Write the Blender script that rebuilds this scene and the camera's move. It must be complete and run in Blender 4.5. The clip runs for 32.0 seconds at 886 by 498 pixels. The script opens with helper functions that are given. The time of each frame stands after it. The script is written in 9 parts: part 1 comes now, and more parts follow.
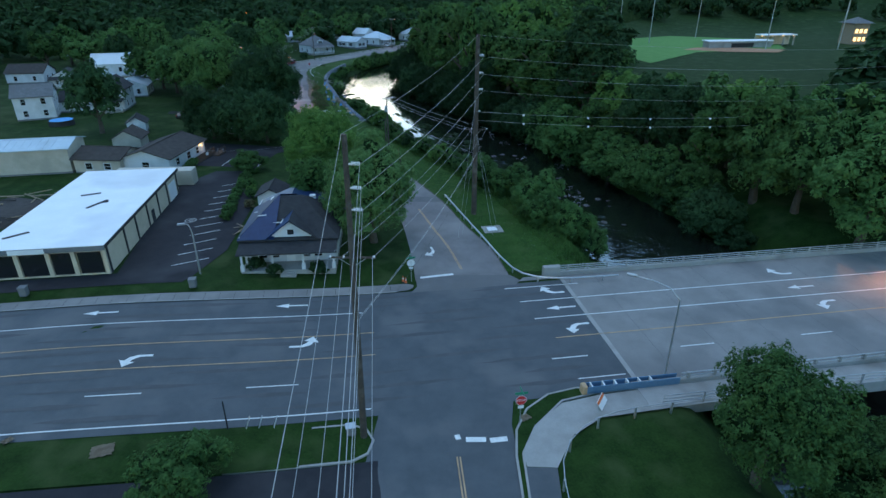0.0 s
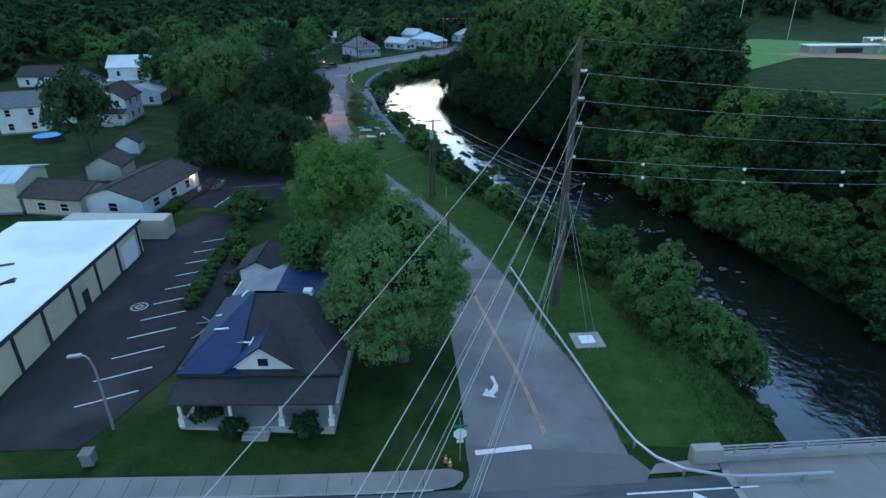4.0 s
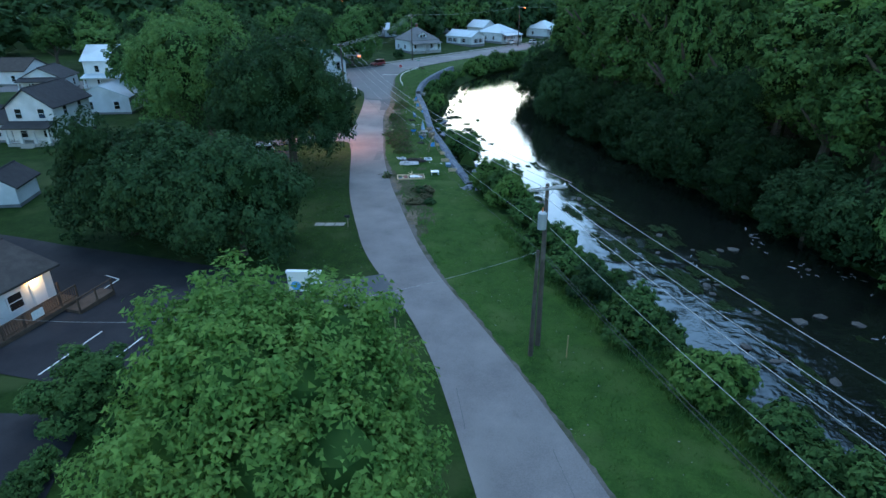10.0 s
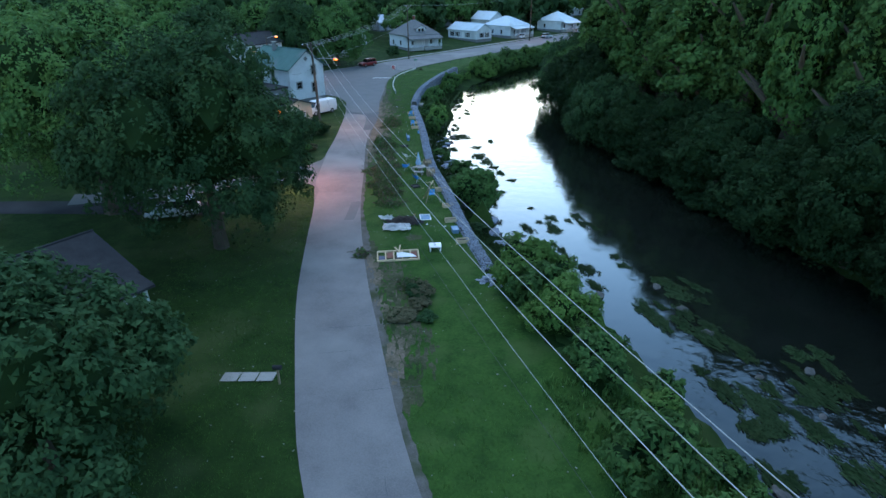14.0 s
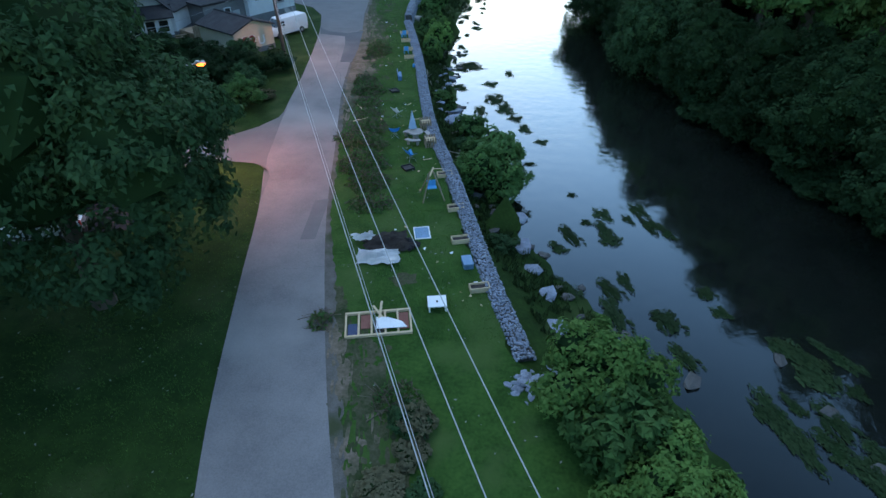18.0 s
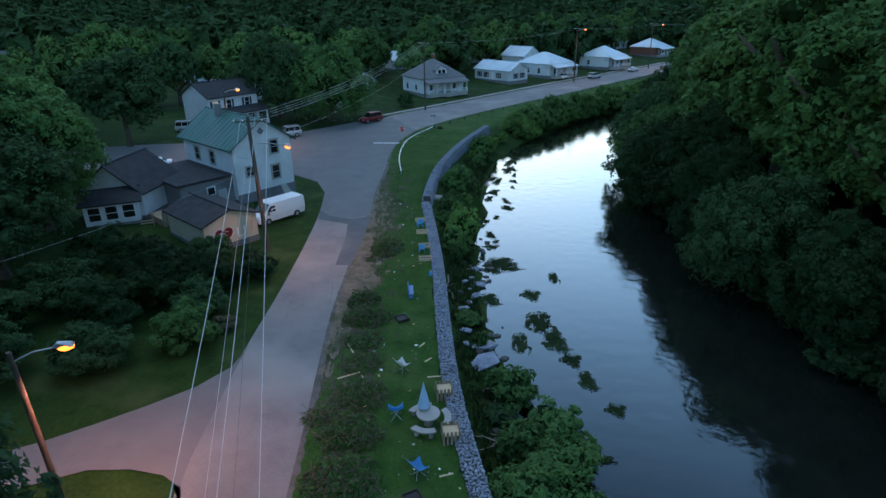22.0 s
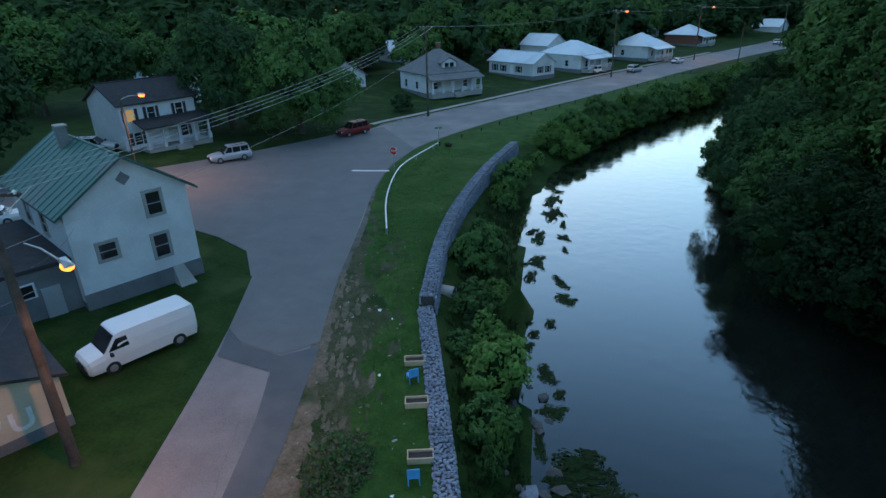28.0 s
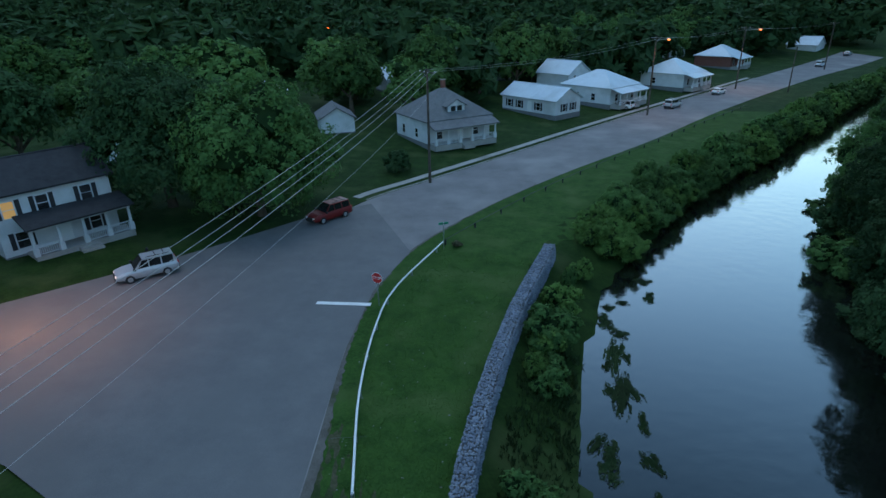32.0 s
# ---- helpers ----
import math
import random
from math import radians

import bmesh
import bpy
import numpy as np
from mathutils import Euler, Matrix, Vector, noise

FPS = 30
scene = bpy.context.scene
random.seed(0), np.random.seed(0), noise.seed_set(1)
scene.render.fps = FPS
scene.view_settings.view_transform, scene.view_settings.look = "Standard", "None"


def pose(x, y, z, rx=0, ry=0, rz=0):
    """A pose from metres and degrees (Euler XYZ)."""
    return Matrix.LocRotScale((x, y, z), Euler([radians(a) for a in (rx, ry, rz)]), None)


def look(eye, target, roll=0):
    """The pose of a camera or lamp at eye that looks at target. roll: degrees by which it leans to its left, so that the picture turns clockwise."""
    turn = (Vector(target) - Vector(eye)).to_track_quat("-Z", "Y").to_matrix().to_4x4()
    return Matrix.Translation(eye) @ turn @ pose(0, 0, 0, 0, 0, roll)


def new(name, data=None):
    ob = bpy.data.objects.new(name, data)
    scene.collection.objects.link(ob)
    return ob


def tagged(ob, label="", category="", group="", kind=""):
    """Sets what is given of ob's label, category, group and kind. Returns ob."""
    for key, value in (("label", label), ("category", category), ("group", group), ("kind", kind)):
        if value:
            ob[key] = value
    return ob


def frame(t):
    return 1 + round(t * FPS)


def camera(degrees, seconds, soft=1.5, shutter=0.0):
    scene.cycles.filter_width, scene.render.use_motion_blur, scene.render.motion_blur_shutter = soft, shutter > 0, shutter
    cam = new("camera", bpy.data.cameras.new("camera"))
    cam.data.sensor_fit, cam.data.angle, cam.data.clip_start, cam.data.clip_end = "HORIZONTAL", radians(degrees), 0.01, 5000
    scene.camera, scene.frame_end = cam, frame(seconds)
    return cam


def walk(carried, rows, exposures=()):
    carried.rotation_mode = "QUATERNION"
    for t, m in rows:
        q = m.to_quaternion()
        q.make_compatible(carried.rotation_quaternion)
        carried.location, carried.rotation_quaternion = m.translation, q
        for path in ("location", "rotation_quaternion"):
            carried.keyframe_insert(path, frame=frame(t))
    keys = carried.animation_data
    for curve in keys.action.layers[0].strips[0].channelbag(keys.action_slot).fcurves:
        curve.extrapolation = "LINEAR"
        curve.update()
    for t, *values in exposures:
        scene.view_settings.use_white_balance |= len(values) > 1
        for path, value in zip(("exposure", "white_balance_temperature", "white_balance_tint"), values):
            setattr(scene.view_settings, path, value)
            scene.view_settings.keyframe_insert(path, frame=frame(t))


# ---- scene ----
cam = camera(75.4, 32.0)
METRES, EYE, TILT, LEAN, TURN = 200.0, 30.9, -25.0, 0.0, 0.0
ROWS = [
    (0.0, 0.0, 0.0, 0.0, 0.0, 0.0, -0.0),
    (0.5, -0.0004, 0.0169, 0.0078, 0.09, 0.05, -0.06),
    (1.0, -0.001, 0.0332, 0.0156, 0.58, 0.05, -0.29),
    (1.5, -0.0016, 0.0492, 0.0233, 1.37, 0.05, -0.66),
    (2.0, -0.0029, 0.0655, 0.0305, 3.23, 0.04, -1.52),
    (2.5, -0.0046, 0.0818, 0.0369, 4.37, 0.01, -2.02),
    (4.5, -0.0134, 0.1544, 0.0585, 4.5, 0.01, -2.0),
    (5.0, -0.0156, 0.172, 0.067, 4.48, 0.03, -2.0),
    (5.5, -0.0176, 0.1897, 0.0753, 4.49, 0.04, -2.01),
    (6.0, -0.0197, 0.2076, 0.0839, 5.08, 0.01, -2.33),
    (6.5, -0.0227, 0.2269, 0.0895, 8.31, -0.13, -3.77),
    (7.0, -0.0266, 0.2467, 0.0936, 9.92, -0.25, -4.46),
    (7.5, -0.031, 0.2652, 0.0997, 9.93, -0.24, -4.48),
    (8.0, -0.0355, 0.2832, 0.1073, 9.93, -0.24, -4.49),
    (8.5, -0.0398, 0.303, 0.1104, 9.92, -0.25, -4.45),
    (9.0, -0.044, 0.3239, 0.1123, 9.94, -0.27, -4.4),
    (9.5, -0.0484, 0.3456, 0.1151, 9.94, -0.27, -4.38),
    (10.0, -0.053, 0.3656, 0.1222, 9.92, -0.3, -4.41),
    (10.5, -0.0573, 0.3845, 0.1316, 9.94, -0.25, -4.38),
    (11.0, -0.0611, 0.4018, 0.1399, 9.98, -0.24, -4.36),
    (11.5, -0.0648, 0.4179, 0.1475, 9.98, -0.24, -4.31),
    (12.0, -0.0686, 0.4332, 0.1547, 9.96, -0.21, -4.29),
    (12.5, -0.0718, 0.4478, 0.1602, 9.95, -0.21, -4.29),
    (13.0, -0.075, 0.4628, 0.1633, 9.93, -0.2, -4.31),
    (13.5, -0.0779, 0.4769, 0.167, 9.93, -0.23, -4.34),
    (15.5, -0.0873, 0.5296, 0.1895, 10.33, -5.13, -3.83),
    (16.0, -0.0903, 0.542, 0.1952, 10.31, -5.06, -3.83),
    (16.5, -0.093, 0.5527, 0.2002, 10.3, -5.37, -3.79),
    (17.0, -0.0955, 0.5625, 0.2046, 10.27, -8.61, -3.79),
    (17.5, -0.0979, 0.5715, 0.2085, 10.24, -11.22, -3.8),
    (18.0, -0.0999, 0.5805, 0.2124, 10.29, -11.4, -3.81),
    (18.5, -0.1022, 0.5898, 0.2167, 10.3, -11.4, -3.82),
    (19.0, -0.1046, 0.5998, 0.2211, 10.25, -9.81, -3.79),
    (19.5, -0.107, 0.6105, 0.2261, 10.27, -5.3, -3.83),
    (20.0, -0.1095, 0.6214, 0.2311, 10.29, -0.54, -3.87),
    (20.5, -0.1123, 0.6321, 0.2362, 10.28, 1.43, -3.89),
    (21.0, -0.1151, 0.6433, 0.2413, 10.29, 1.48, -3.89),
    (21.5, -0.1181, 0.6544, 0.2466, 10.74, 1.47, -4.13),
    (22.0, -0.1212, 0.6658, 0.2519, 12.16, 1.35, -4.75),
    (22.5, -0.1245, 0.6774, 0.2569, 12.2, -2.68, -4.85),
    (23.0, -0.1282, 0.6893, 0.2623, 12.18, -8.91, -4.85),
    (23.5, -0.1319, 0.7015, 0.2678, 12.16, -10.36, -4.88),
    (24.0, -0.1354, 0.7135, 0.2735, 12.17, -10.32, -4.89),
    (24.5, -0.1388, 0.7256, 0.2789, 12.16, -10.28, -4.88),
    (26.5, -0.1494, 0.773, 0.2861, 12.5, -10.25, -4.65),
    (27.0, -0.1522, 0.7833, 0.2908, 12.57, -8.78, -4.64),
    (27.5, -0.1549, 0.7935, 0.2957, 12.64, -3.57, -4.66),
    (28.0, -0.1578, 0.8041, 0.3006, 12.7, 0.59, -4.67),
    (28.5, -0.1608, 0.8149, 0.3056, 12.73, 0.9, -4.7),
    (29.0, -0.164, 0.8264, 0.3109, 12.76, 0.89, -4.71),
    (29.5, -0.1673, 0.8386, 0.3167, 12.81, 0.88, -4.72),
    (30.0, -0.1709, 0.8516, 0.3228, 12.86, 0.9, -4.73),
    (30.5, -0.1747, 0.8649, 0.3298, 12.92, 0.93, -4.75),
    (31.0, -0.1786, 0.8785, 0.3377, 12.99, 0.97, -4.74),
    (31.5, -0.1828, 0.8911, 0.3481, 13.0, 0.99, -4.82),
    (32.0, -0.1866, 0.9005, 0.3629, 12.99, 1.05, -4.85),
]
walk(cam, [(t, pose(0, 0, EYE, TILT, LEAN, TURN) @ pose(METRES * x, METRES * y, METRES * z, 90 + pitch, roll, yaw)) for t, x, y, z, yaw, pitch, roll in ROWS],
     exposures=[(0.0, 2.85, 6150.0, 11.0), (3.5, 2.95, 6150.0, 11.0), (6.0, 3.3, 6150.0, 11.0), (13.0, 3.35, 6250.0, 12.0), (16.0, 3.2, 6300.0, 14.0), (20.0, 3.0, 6300.0, 13.0), (24.0, 2.65, 6250.0, 11.0), (32.0, 2.65, 6350.0, 10.0)])

# ---- world and light ----
world = bpy.data.worlds.new("dusk_sky")
scene.world = world
world.use_nodes = True
wn = world.node_tree.nodes
wl = world.node_tree.links
sky = wn.new("ShaderNodeTexSky")
sky.sky_type = "NISHITA"
sky.sun_disc = False
sky.sun_elevation = radians(3.0)
sky.sun_rotation = radians(-12.0)
sky.air_density = 1.2
sky.dust_density = 0.25
sky.ozone_density = 2.8
wl.new(sky.outputs["Color"], wn["Background"].inputs["Color"])
wn["Background"].inputs["Strength"].default_value = 0.15
sun = new("sun", bpy.data.lights.new("sun", "SUN"))
sun.data.energy = 0.1
sun.data.angle = radians(40)
sun.data.color = (0.85, 0.93, 1.0)
sun.matrix_world = look((0, 0, 200), (30, -40, 0))


# ---- materials ----
def material(name, a, b, scale=1.0, rough=0.85, metal=0.0, bump=0.2, fine=14.0, stain=None, spec=0.4, random_tint=0.0):
    """Two-scale noise over two colours, with relief; stain is a third colour in patches."""
    m = bpy.data.materials.new(name)
    m.use_nodes = True
    n, l = m.node_tree.nodes, m.node_tree.links
    p = n["Principled BSDF"]
    tc = n.new("ShaderNodeTexCoord")
    big = n.new("ShaderNodeTexNoise")
    big.inputs["Scale"].default_value = scale
    big.inputs["Detail"].default_value = 6
    big.inputs["Roughness"].default_value = 0.65
    small = n.new("ShaderNodeTexNoise")
    small.inputs["Scale"].default_value = scale * fine
    small.inputs["Detail"].default_value = 4
    l.new(tc.outputs["Object"], big.inputs["Vector"])
    l.new(tc.outputs["Object"], small.inputs["Vector"])
    add = n.new("ShaderNodeMath")
    add.operation = "MULTIPLY_ADD"
    l.new(small.outputs["Fac"], add.inputs[0])
    add.inputs[1].default_value = 0.6
    l.new(big.outputs["Fac"], add.inputs[2])
    ramp = n.new("ShaderNodeMapRange")
    l.new(add.outputs[0], ramp.inputs["Value"])
    ramp.inputs["From Min"].default_value = 0.55
    ramp.inputs["From Max"].default_value = 1.05
    mix = n.new("ShaderNodeMix")
    mix.data_type = "RGBA"
    l.new(ramp.outputs["Result"], mix.inputs["Factor"])
    mix.inputs["A"].default_value = (*a, 1)
    mix.inputs["B"].default_value = (*b, 1)
    out = mix.outputs["Result"]
    if stain:
        st = n.new("ShaderNodeTexNoise")
        st.inputs["Scale"].default_value = scale * 0.35
        st.inputs["Detail"].default_value = 5
        l.new(tc.outputs["Object"], st.inputs["Vector"])
        sr = n.new("ShaderNodeMapRange")
        sr.inputs["From Min"].default_value = 0.52
        sr.inputs["From Max"].default_value = 0.68
        l.new(st.outputs["Fac"], sr.inputs["Value"])
        mx = n.new("ShaderNodeMix")
        mx.data_type = "RGBA"
        l.new(sr.outputs["Result"], mx.inputs["Factor"])
        l.new(out, mx.inputs["A"])
        mx.inputs["B"].default_value = (*stain, 1)
        out = mx.outputs["Result"]
    if random_tint:
        oi = n.new("ShaderNodeObjectInfo")
        gi = n.new("ShaderNodeNewGeometry")
        rs = n.new("ShaderNodeMath")
        rs.operation = "MULTIPLY_ADD"
        l.new(gi.outputs["Random Per Island"], rs.inputs[0])
        rs.inputs[1].default_value = 0.4
        hf = n.new("ShaderNodeMath")
        hf.operation = "MULTIPLY"
        l.new(oi.outputs["Random"], hf.inputs[0])
        hf.inputs[1].default_value = 0.6
        l.new(hf.outputs[0], rs.inputs[2])
        rr = n.new("ShaderNodeMapRange")
        rr.inputs["To Min"].default_value = 1 - random_tint
        rr.inputs["To Max"].default_value = 1 + random_tint
        l.new(rs.outputs[0], rr.inputs["Value"])
        hs = n.new("ShaderNodeHueSaturation")
        l.new(rr.outputs["Result"], hs.inputs["Value"])
        l.new(out, hs.inputs["Color"])
        out = hs.outputs["Color"]
    l.new(out, p.inputs["Base Color"])
    p.inputs["Roughness"].default_value = rough
    p.inputs["Metallic"].default_value = metal
    p.inputs["Specular IOR Level"].default_value = spec
    if bump:
        bp = n.new("ShaderNodeBump")
        bp.inputs["Strength"].default_value = bump
        bp.inputs["Distance"].default_value = 0.05
        l.new(add.outputs[0], bp.inputs["Height"])
        l.new(bp.outputs["Normal"], p.inputs["Normal"])
    return m


def glow(name, colour, strength):
    m = bpy.data.materials.new(name)
    m.use_nodes = True
    p = m.node_tree.nodes["Principled BSDF"]
    p.inputs["Base Color"].default_value = (*colour, 1)
    p.inputs["Emission Color"].default_value = (*colour, 1)
    p.inputs["Emission Strength"].default_value = strength
    return m


def leaf_material(name, dark, light):
    m = material(name, dark, light, 2.2, 0.7, 0, 0, 4.0, spec=0.06, random_tint=0.42)
    n, l = m.node_tree.nodes, m.node_tree.links
    p = n["Principled BSDF"]
    tr = n.new("ShaderNodeBsdfTranslucent")
    src = p.inputs["Base Color"].links[0].from_socket
    l.new(src, tr.inputs["Color"])
    ms = n.new("ShaderNodeMixShader")
    ms.inputs[0].default_value = 0.3
    l.new(p.outputs[0], ms.inputs[1])
    l.new(tr.outputs[0], ms.inputs[2])
    l.new(ms.outputs[0], n["Material Output"].inputs["Surface"])
    return m


M = {
    "grass": material("grass", (0.009, 0.024, 0.005), (0.026, 0.057, 0.012), 0.6, 0.95, 0, 0.9, 9, stain=(0.040, 0.062, 0.020), spec=0.1),
    "lush_grass": material("lush_grass", (0.016, 0.044, 0.009), (0.046, 0.102, 0.020), 0.7, 0.95, 0, 0.9, 9, stain=(0.055, 0.095, 0.026), spec=0.1),
    "blade": material("grass_blades", (0.05, 0.115, 0.027), (0.11, 0.19, 0.05), 0.3, 0.9, 0, 0, 8, spec=0.1, random_tint=0.4),
    "mottled": material("trodden_earth_and_grass", (0.06, 0.062, 0.034), (0.21, 0.16, 0.125), 0.8, 0.95, 0, 0.6, 9, stain=(0.03, 0.05, 0.018), spec=0.1),
    "thin_grass": material("thin_dry_grass", (0.028, 0.045, 0.016), (0.095, 0.085, 0.055), 0.9, 0.95, 0, 0.6, 8, stain=(0.02, 0.04, 0.012), spec=0.1),
    "gravel": material("gravel_edge", (0.075, 0.07, 0.06), (0.15, 0.14, 0.125), 1.2, 0.95, 0, 0.6, 12, stain=(0.05, 0.06, 0.03), spec=0.1),
    "asphalt": material("worn_asphalt", (0.122, 0.116, 0.117), (0.208, 0.197, 0.193), 0.3, 0.85, 0, 0.03, 45, stain=(0.23, 0.222, 0.213)),
    "asphalt_new": material("fresh_asphalt", (0.061, 0.070, 0.077), (0.094, 0.104, 0.112), 0.4, 0.85, 0, 0.25, 60, stain=(0.12, 0.122, 0.125)),
    "asphalt_dark": material("dark_parking_asphalt", (0.024, 0.024, 0.028), (0.04, 0.04, 0.044), 0.4, 0.85, 0, 0.25, 50, stain=(0.052, 0.052, 0.056), spec=0.08),
    "concrete": material("concrete", (0.27, 0.26, 0.24), (0.36, 0.35, 0.33), 0.6, 0.85, 0, 0.2, 24, stain=(0.22, 0.21, 0.19)),
    "deck": material("bridge_deck_concrete", (0.19, 0.18, 0.17), (0.26, 0.25, 0.235), 0.35, 0.85, 0, 0.2, 40, stain=(0.16, 0.155, 0.15)),
    "asphalt_patch": material("patched_asphalt", (0.105, 0.105, 0.108), (0.15, 0.148, 0.148), 0.4, 0.85, 0, 0.25, 50, stain=(0.125, 0.124, 0.124)),
    "asphalt_worn": material("oil_darkened_asphalt", (0.058, 0.061, 0.065), (0.088, 0.091, 0.095), 0.5, 0.8, 0, 0.1, 50),
    "pale_litter": material("pale_litter", (0.10, 0.11, 0.09), (0.28, 0.28, 0.25), 3.0, 0.8, 0, 0, 8),
    "white_paint": material("white_road_paint", (0.55, 0.55, 0.53), (0.8, 0.8, 0.78), 2.0, 0.7, 0, 0.1, 9),
    "yellow_paint": material("yellow_road_paint", (0.36, 0.235, 0.13), (0.54, 0.36, 0.20), 1.5, 0.7, 0, 0.1, 9, stain=(0.28, 0.19, 0.12)),
    "grey_trim": material("grey_painted_trim", (0.24, 0.24, 0.23), (0.32, 0.32, 0.31), 1.0, 0.7, 0, 0.1, 10),
    "siding": material("white_siding", (0.52, 0.54, 0.56), (0.65, 0.66, 0.68), 0.8, 0.6, 0, 0.1, 10, stain=(0.46, 0.48, 0.49)),
    "cream": material("cream_painted_wall", (0.52, 0.44, 0.32), (0.6, 0.52, 0.39), 0.8, 0.7, 0, 0.1, 10, stain=(0.46, 0.39, 0.29)),
    "beige": material("beige_siding", (0.42, 0.38, 0.31), (0.5, 0.46, 0.39), 0.8, 0.7, 0, 0.1, 10, stain=(0.37, 0.34, 0.28)),
    "grey_wall": material("grey_block_wall", (0.13, 0.135, 0.14), (0.19, 0.195, 0.2), 0.9, 0.8, 0, 0.2, 12, stain=(0.11, 0.115, 0.12)),
    "shingle": material("dark_shingles", (0.026, 0.027, 0.030), (0.052, 0.053, 0.057), 1.2, 0.9, 0, 0.5, 18, stain=(0.04, 0.04, 0.044), spec=0.2),
    "brown_shingle": material("brown_shingles", (0.04, 0.035, 0.032), (0.075, 0.065, 0.06), 1.2, 0.9, 0, 0.5, 18, stain=(0.055, 0.048, 0.043), spec=0.2),
    "grey_shingle": material("weathered_grey_shingles", (0.10, 0.105, 0.11), (0.17, 0.175, 0.18), 1.2, 0.9, 0, 0.5, 18, stain=(0.13, 0.13, 0.135)),
    "metal_roof": material("pale_blue_metal_roof", (0.42, 0.50, 0.55), (0.5, 0.58, 0.63), 0.5, 0.45, 0.2, 0.1, 8, stain=(0.36, 0.42, 0.45)),
    "green_roof": material("green_metal_roof", (0.035, 0.10, 0.085), (0.055, 0.14, 0.12), 0.6, 0.5, 0.3, 0.1, 8, stain=(0.10, 0.12, 0.12)),
    "white_roof": material("white_membrane_roof", (0.74, 0.76, 0.78), (0.84, 0.85, 0.86), 0.3, 0.6, 0, 0.1, 20, stain=(0.66, 0.68, 0.70)),
    "tarp": material("blue_tarpaulin", (0.004, 0.02, 0.07), (0.009, 0.036, 0.11), 0.7, 0.5, 0, 0.5, 6, stain=(0.018, 0.045, 0.095)),
    "grey_tarp": material("grey_blue_sheeting", (0.10, 0.125, 0.17), (0.16, 0.19, 0.24), 0.7, 0.5, 0, 0.4, 6, stain=(0.08, 0.10, 0.15)),
    "white_sheet": material("white_plastic_sheet", (0.62, 0.64, 0.66), (0.8, 0.8, 0.8), 1.5, 0.5, 0, 0.4, 6),
    "wood": material("weathered_wood", (0.20, 0.15, 0.10), (0.34, 0.27, 0.19), 2.0, 0.85, 0, 0.3, 14),
    "pale_wood": material("pale_new_timber", (0.48, 0.36, 0.22), (0.6, 0.46, 0.3), 2.0, 0.8, 0, 0.2, 14),
    "pole": material("utility_pole_wood", (0.045, 0.035, 0.028), (0.10, 0.08, 0.065), 1.5, 0.9, 0, 0.4, 16, stain=(0.15, 0.13, 0.11)),
    "bark": material("bark", (0.055, 0.045, 0.035), (0.11, 0.09, 0.07), 2.5, 0.95, 0, 0.6, 10),
    "deadwood": material("dead_grey_branches", (0.16, 0.14, 0.12), (0.27, 0.24, 0.21), 2.0, 0.9, 0, 0.3, 10, random_tint=0.3),
    "steel": material("galvanised_steel", (0.35, 0.36, 0.37), (0.5, 0.51, 0.52), 1.5, 0.45, 0.7, 0.1, 10),
    "wire": material("aluminium_cable", (0.34, 0.34, 0.34), (0.44, 0.44, 0.44), 2.0, 0.5, 0.2, 0, 10),
    "dark_wire": material("black_cable", (0.03, 0.03, 0.03), (0.06, 0.06, 0.06), 2.0, 0.6, 0, 0, 10),
    "stone": material("pale_riprap_stone", (0.10, 0.12, 0.155), (0.27, 0.30, 0.36), 1.6, 0.85, 0, 0.4, 10, random_tint=0.35),
    "river_stone": material("wet_river_stone", (0.035, 0.036, 0.035), (0.09, 0.088, 0.083), 1.4, 0.7, 0, 0.4, 10, random_tint=0.35),
    "black": material("black_rubber", (0.015, 0.015, 0.016), (0.03, 0.03, 0.03), 3.0, 0.7, 0, 0.1, 10),
    "red": material("red_car_paint", (0.16, 0.012, 0.012), (0.20, 0.018, 0.016), 1.0, 0.3, 0.1, 0, 10),
    "white_car": material("white_car_paint", (0.70, 0.71, 0.72), (0.78, 0.78, 0.78), 1.0, 0.3, 0, 0, 10),
    "silver": material("silver_car_paint", (0.40, 0.43, 0.46), (0.5, 0.52, 0.54), 1.0, 0.32, 0.4, 0, 10),
    "dark_car": material("dark_car_paint", (0.05, 0.055, 0.06), (0.08, 0.08, 0.085), 1.0, 0.3, 0.2, 0, 10),
    "glass": material("dark_window_glass", (0.012, 0.014, 0.016), (0.02, 0.022, 0.025), 0.8, 0.08, 0, 0, 10, spec=0.7),
    "sign_red": material("red_sign_sheeting", (0.5, 0.02, 0.02), (0.55, 0.03, 0.03), 3.0, 0.5, 0, 0, 8),
    "sign_green": material("green_sign_sheeting", (0.01, 0.2, 0.11), (0.02, 0.24, 0.13), 3.0, 0.5, 0, 0, 8),
    "blue_chair": material("bright_blue_fabric", (0.07, 0.30, 0.62), (0.11, 0.40, 0.76), 2.0, 0.7, 0, 0.1, 8),
    "bench_blue": material("blue_painted_planks", (0.07, 0.17, 0.36), (0.12, 0.25, 0.46), 2.0, 0.6, 0, 0.1, 8),
    "orange": material("orange_plastic", (0.6, 0.12, 0.03), (0.7, 0.17, 0.05), 2.0, 0.6, 0, 0, 8),
    "lawn": material("ballfield_grass", (0.085, 0.20, 0.05), (0.13, 0.26, 0.07), 0.3, 0.9, 0, 0.3, 12, spec=0.1),
    "clay": material("infield_clay", (0.34, 0.17, 0.09), (0.42, 0.22, 0.12), 0.3, 0.95, 0, 0.2, 16),
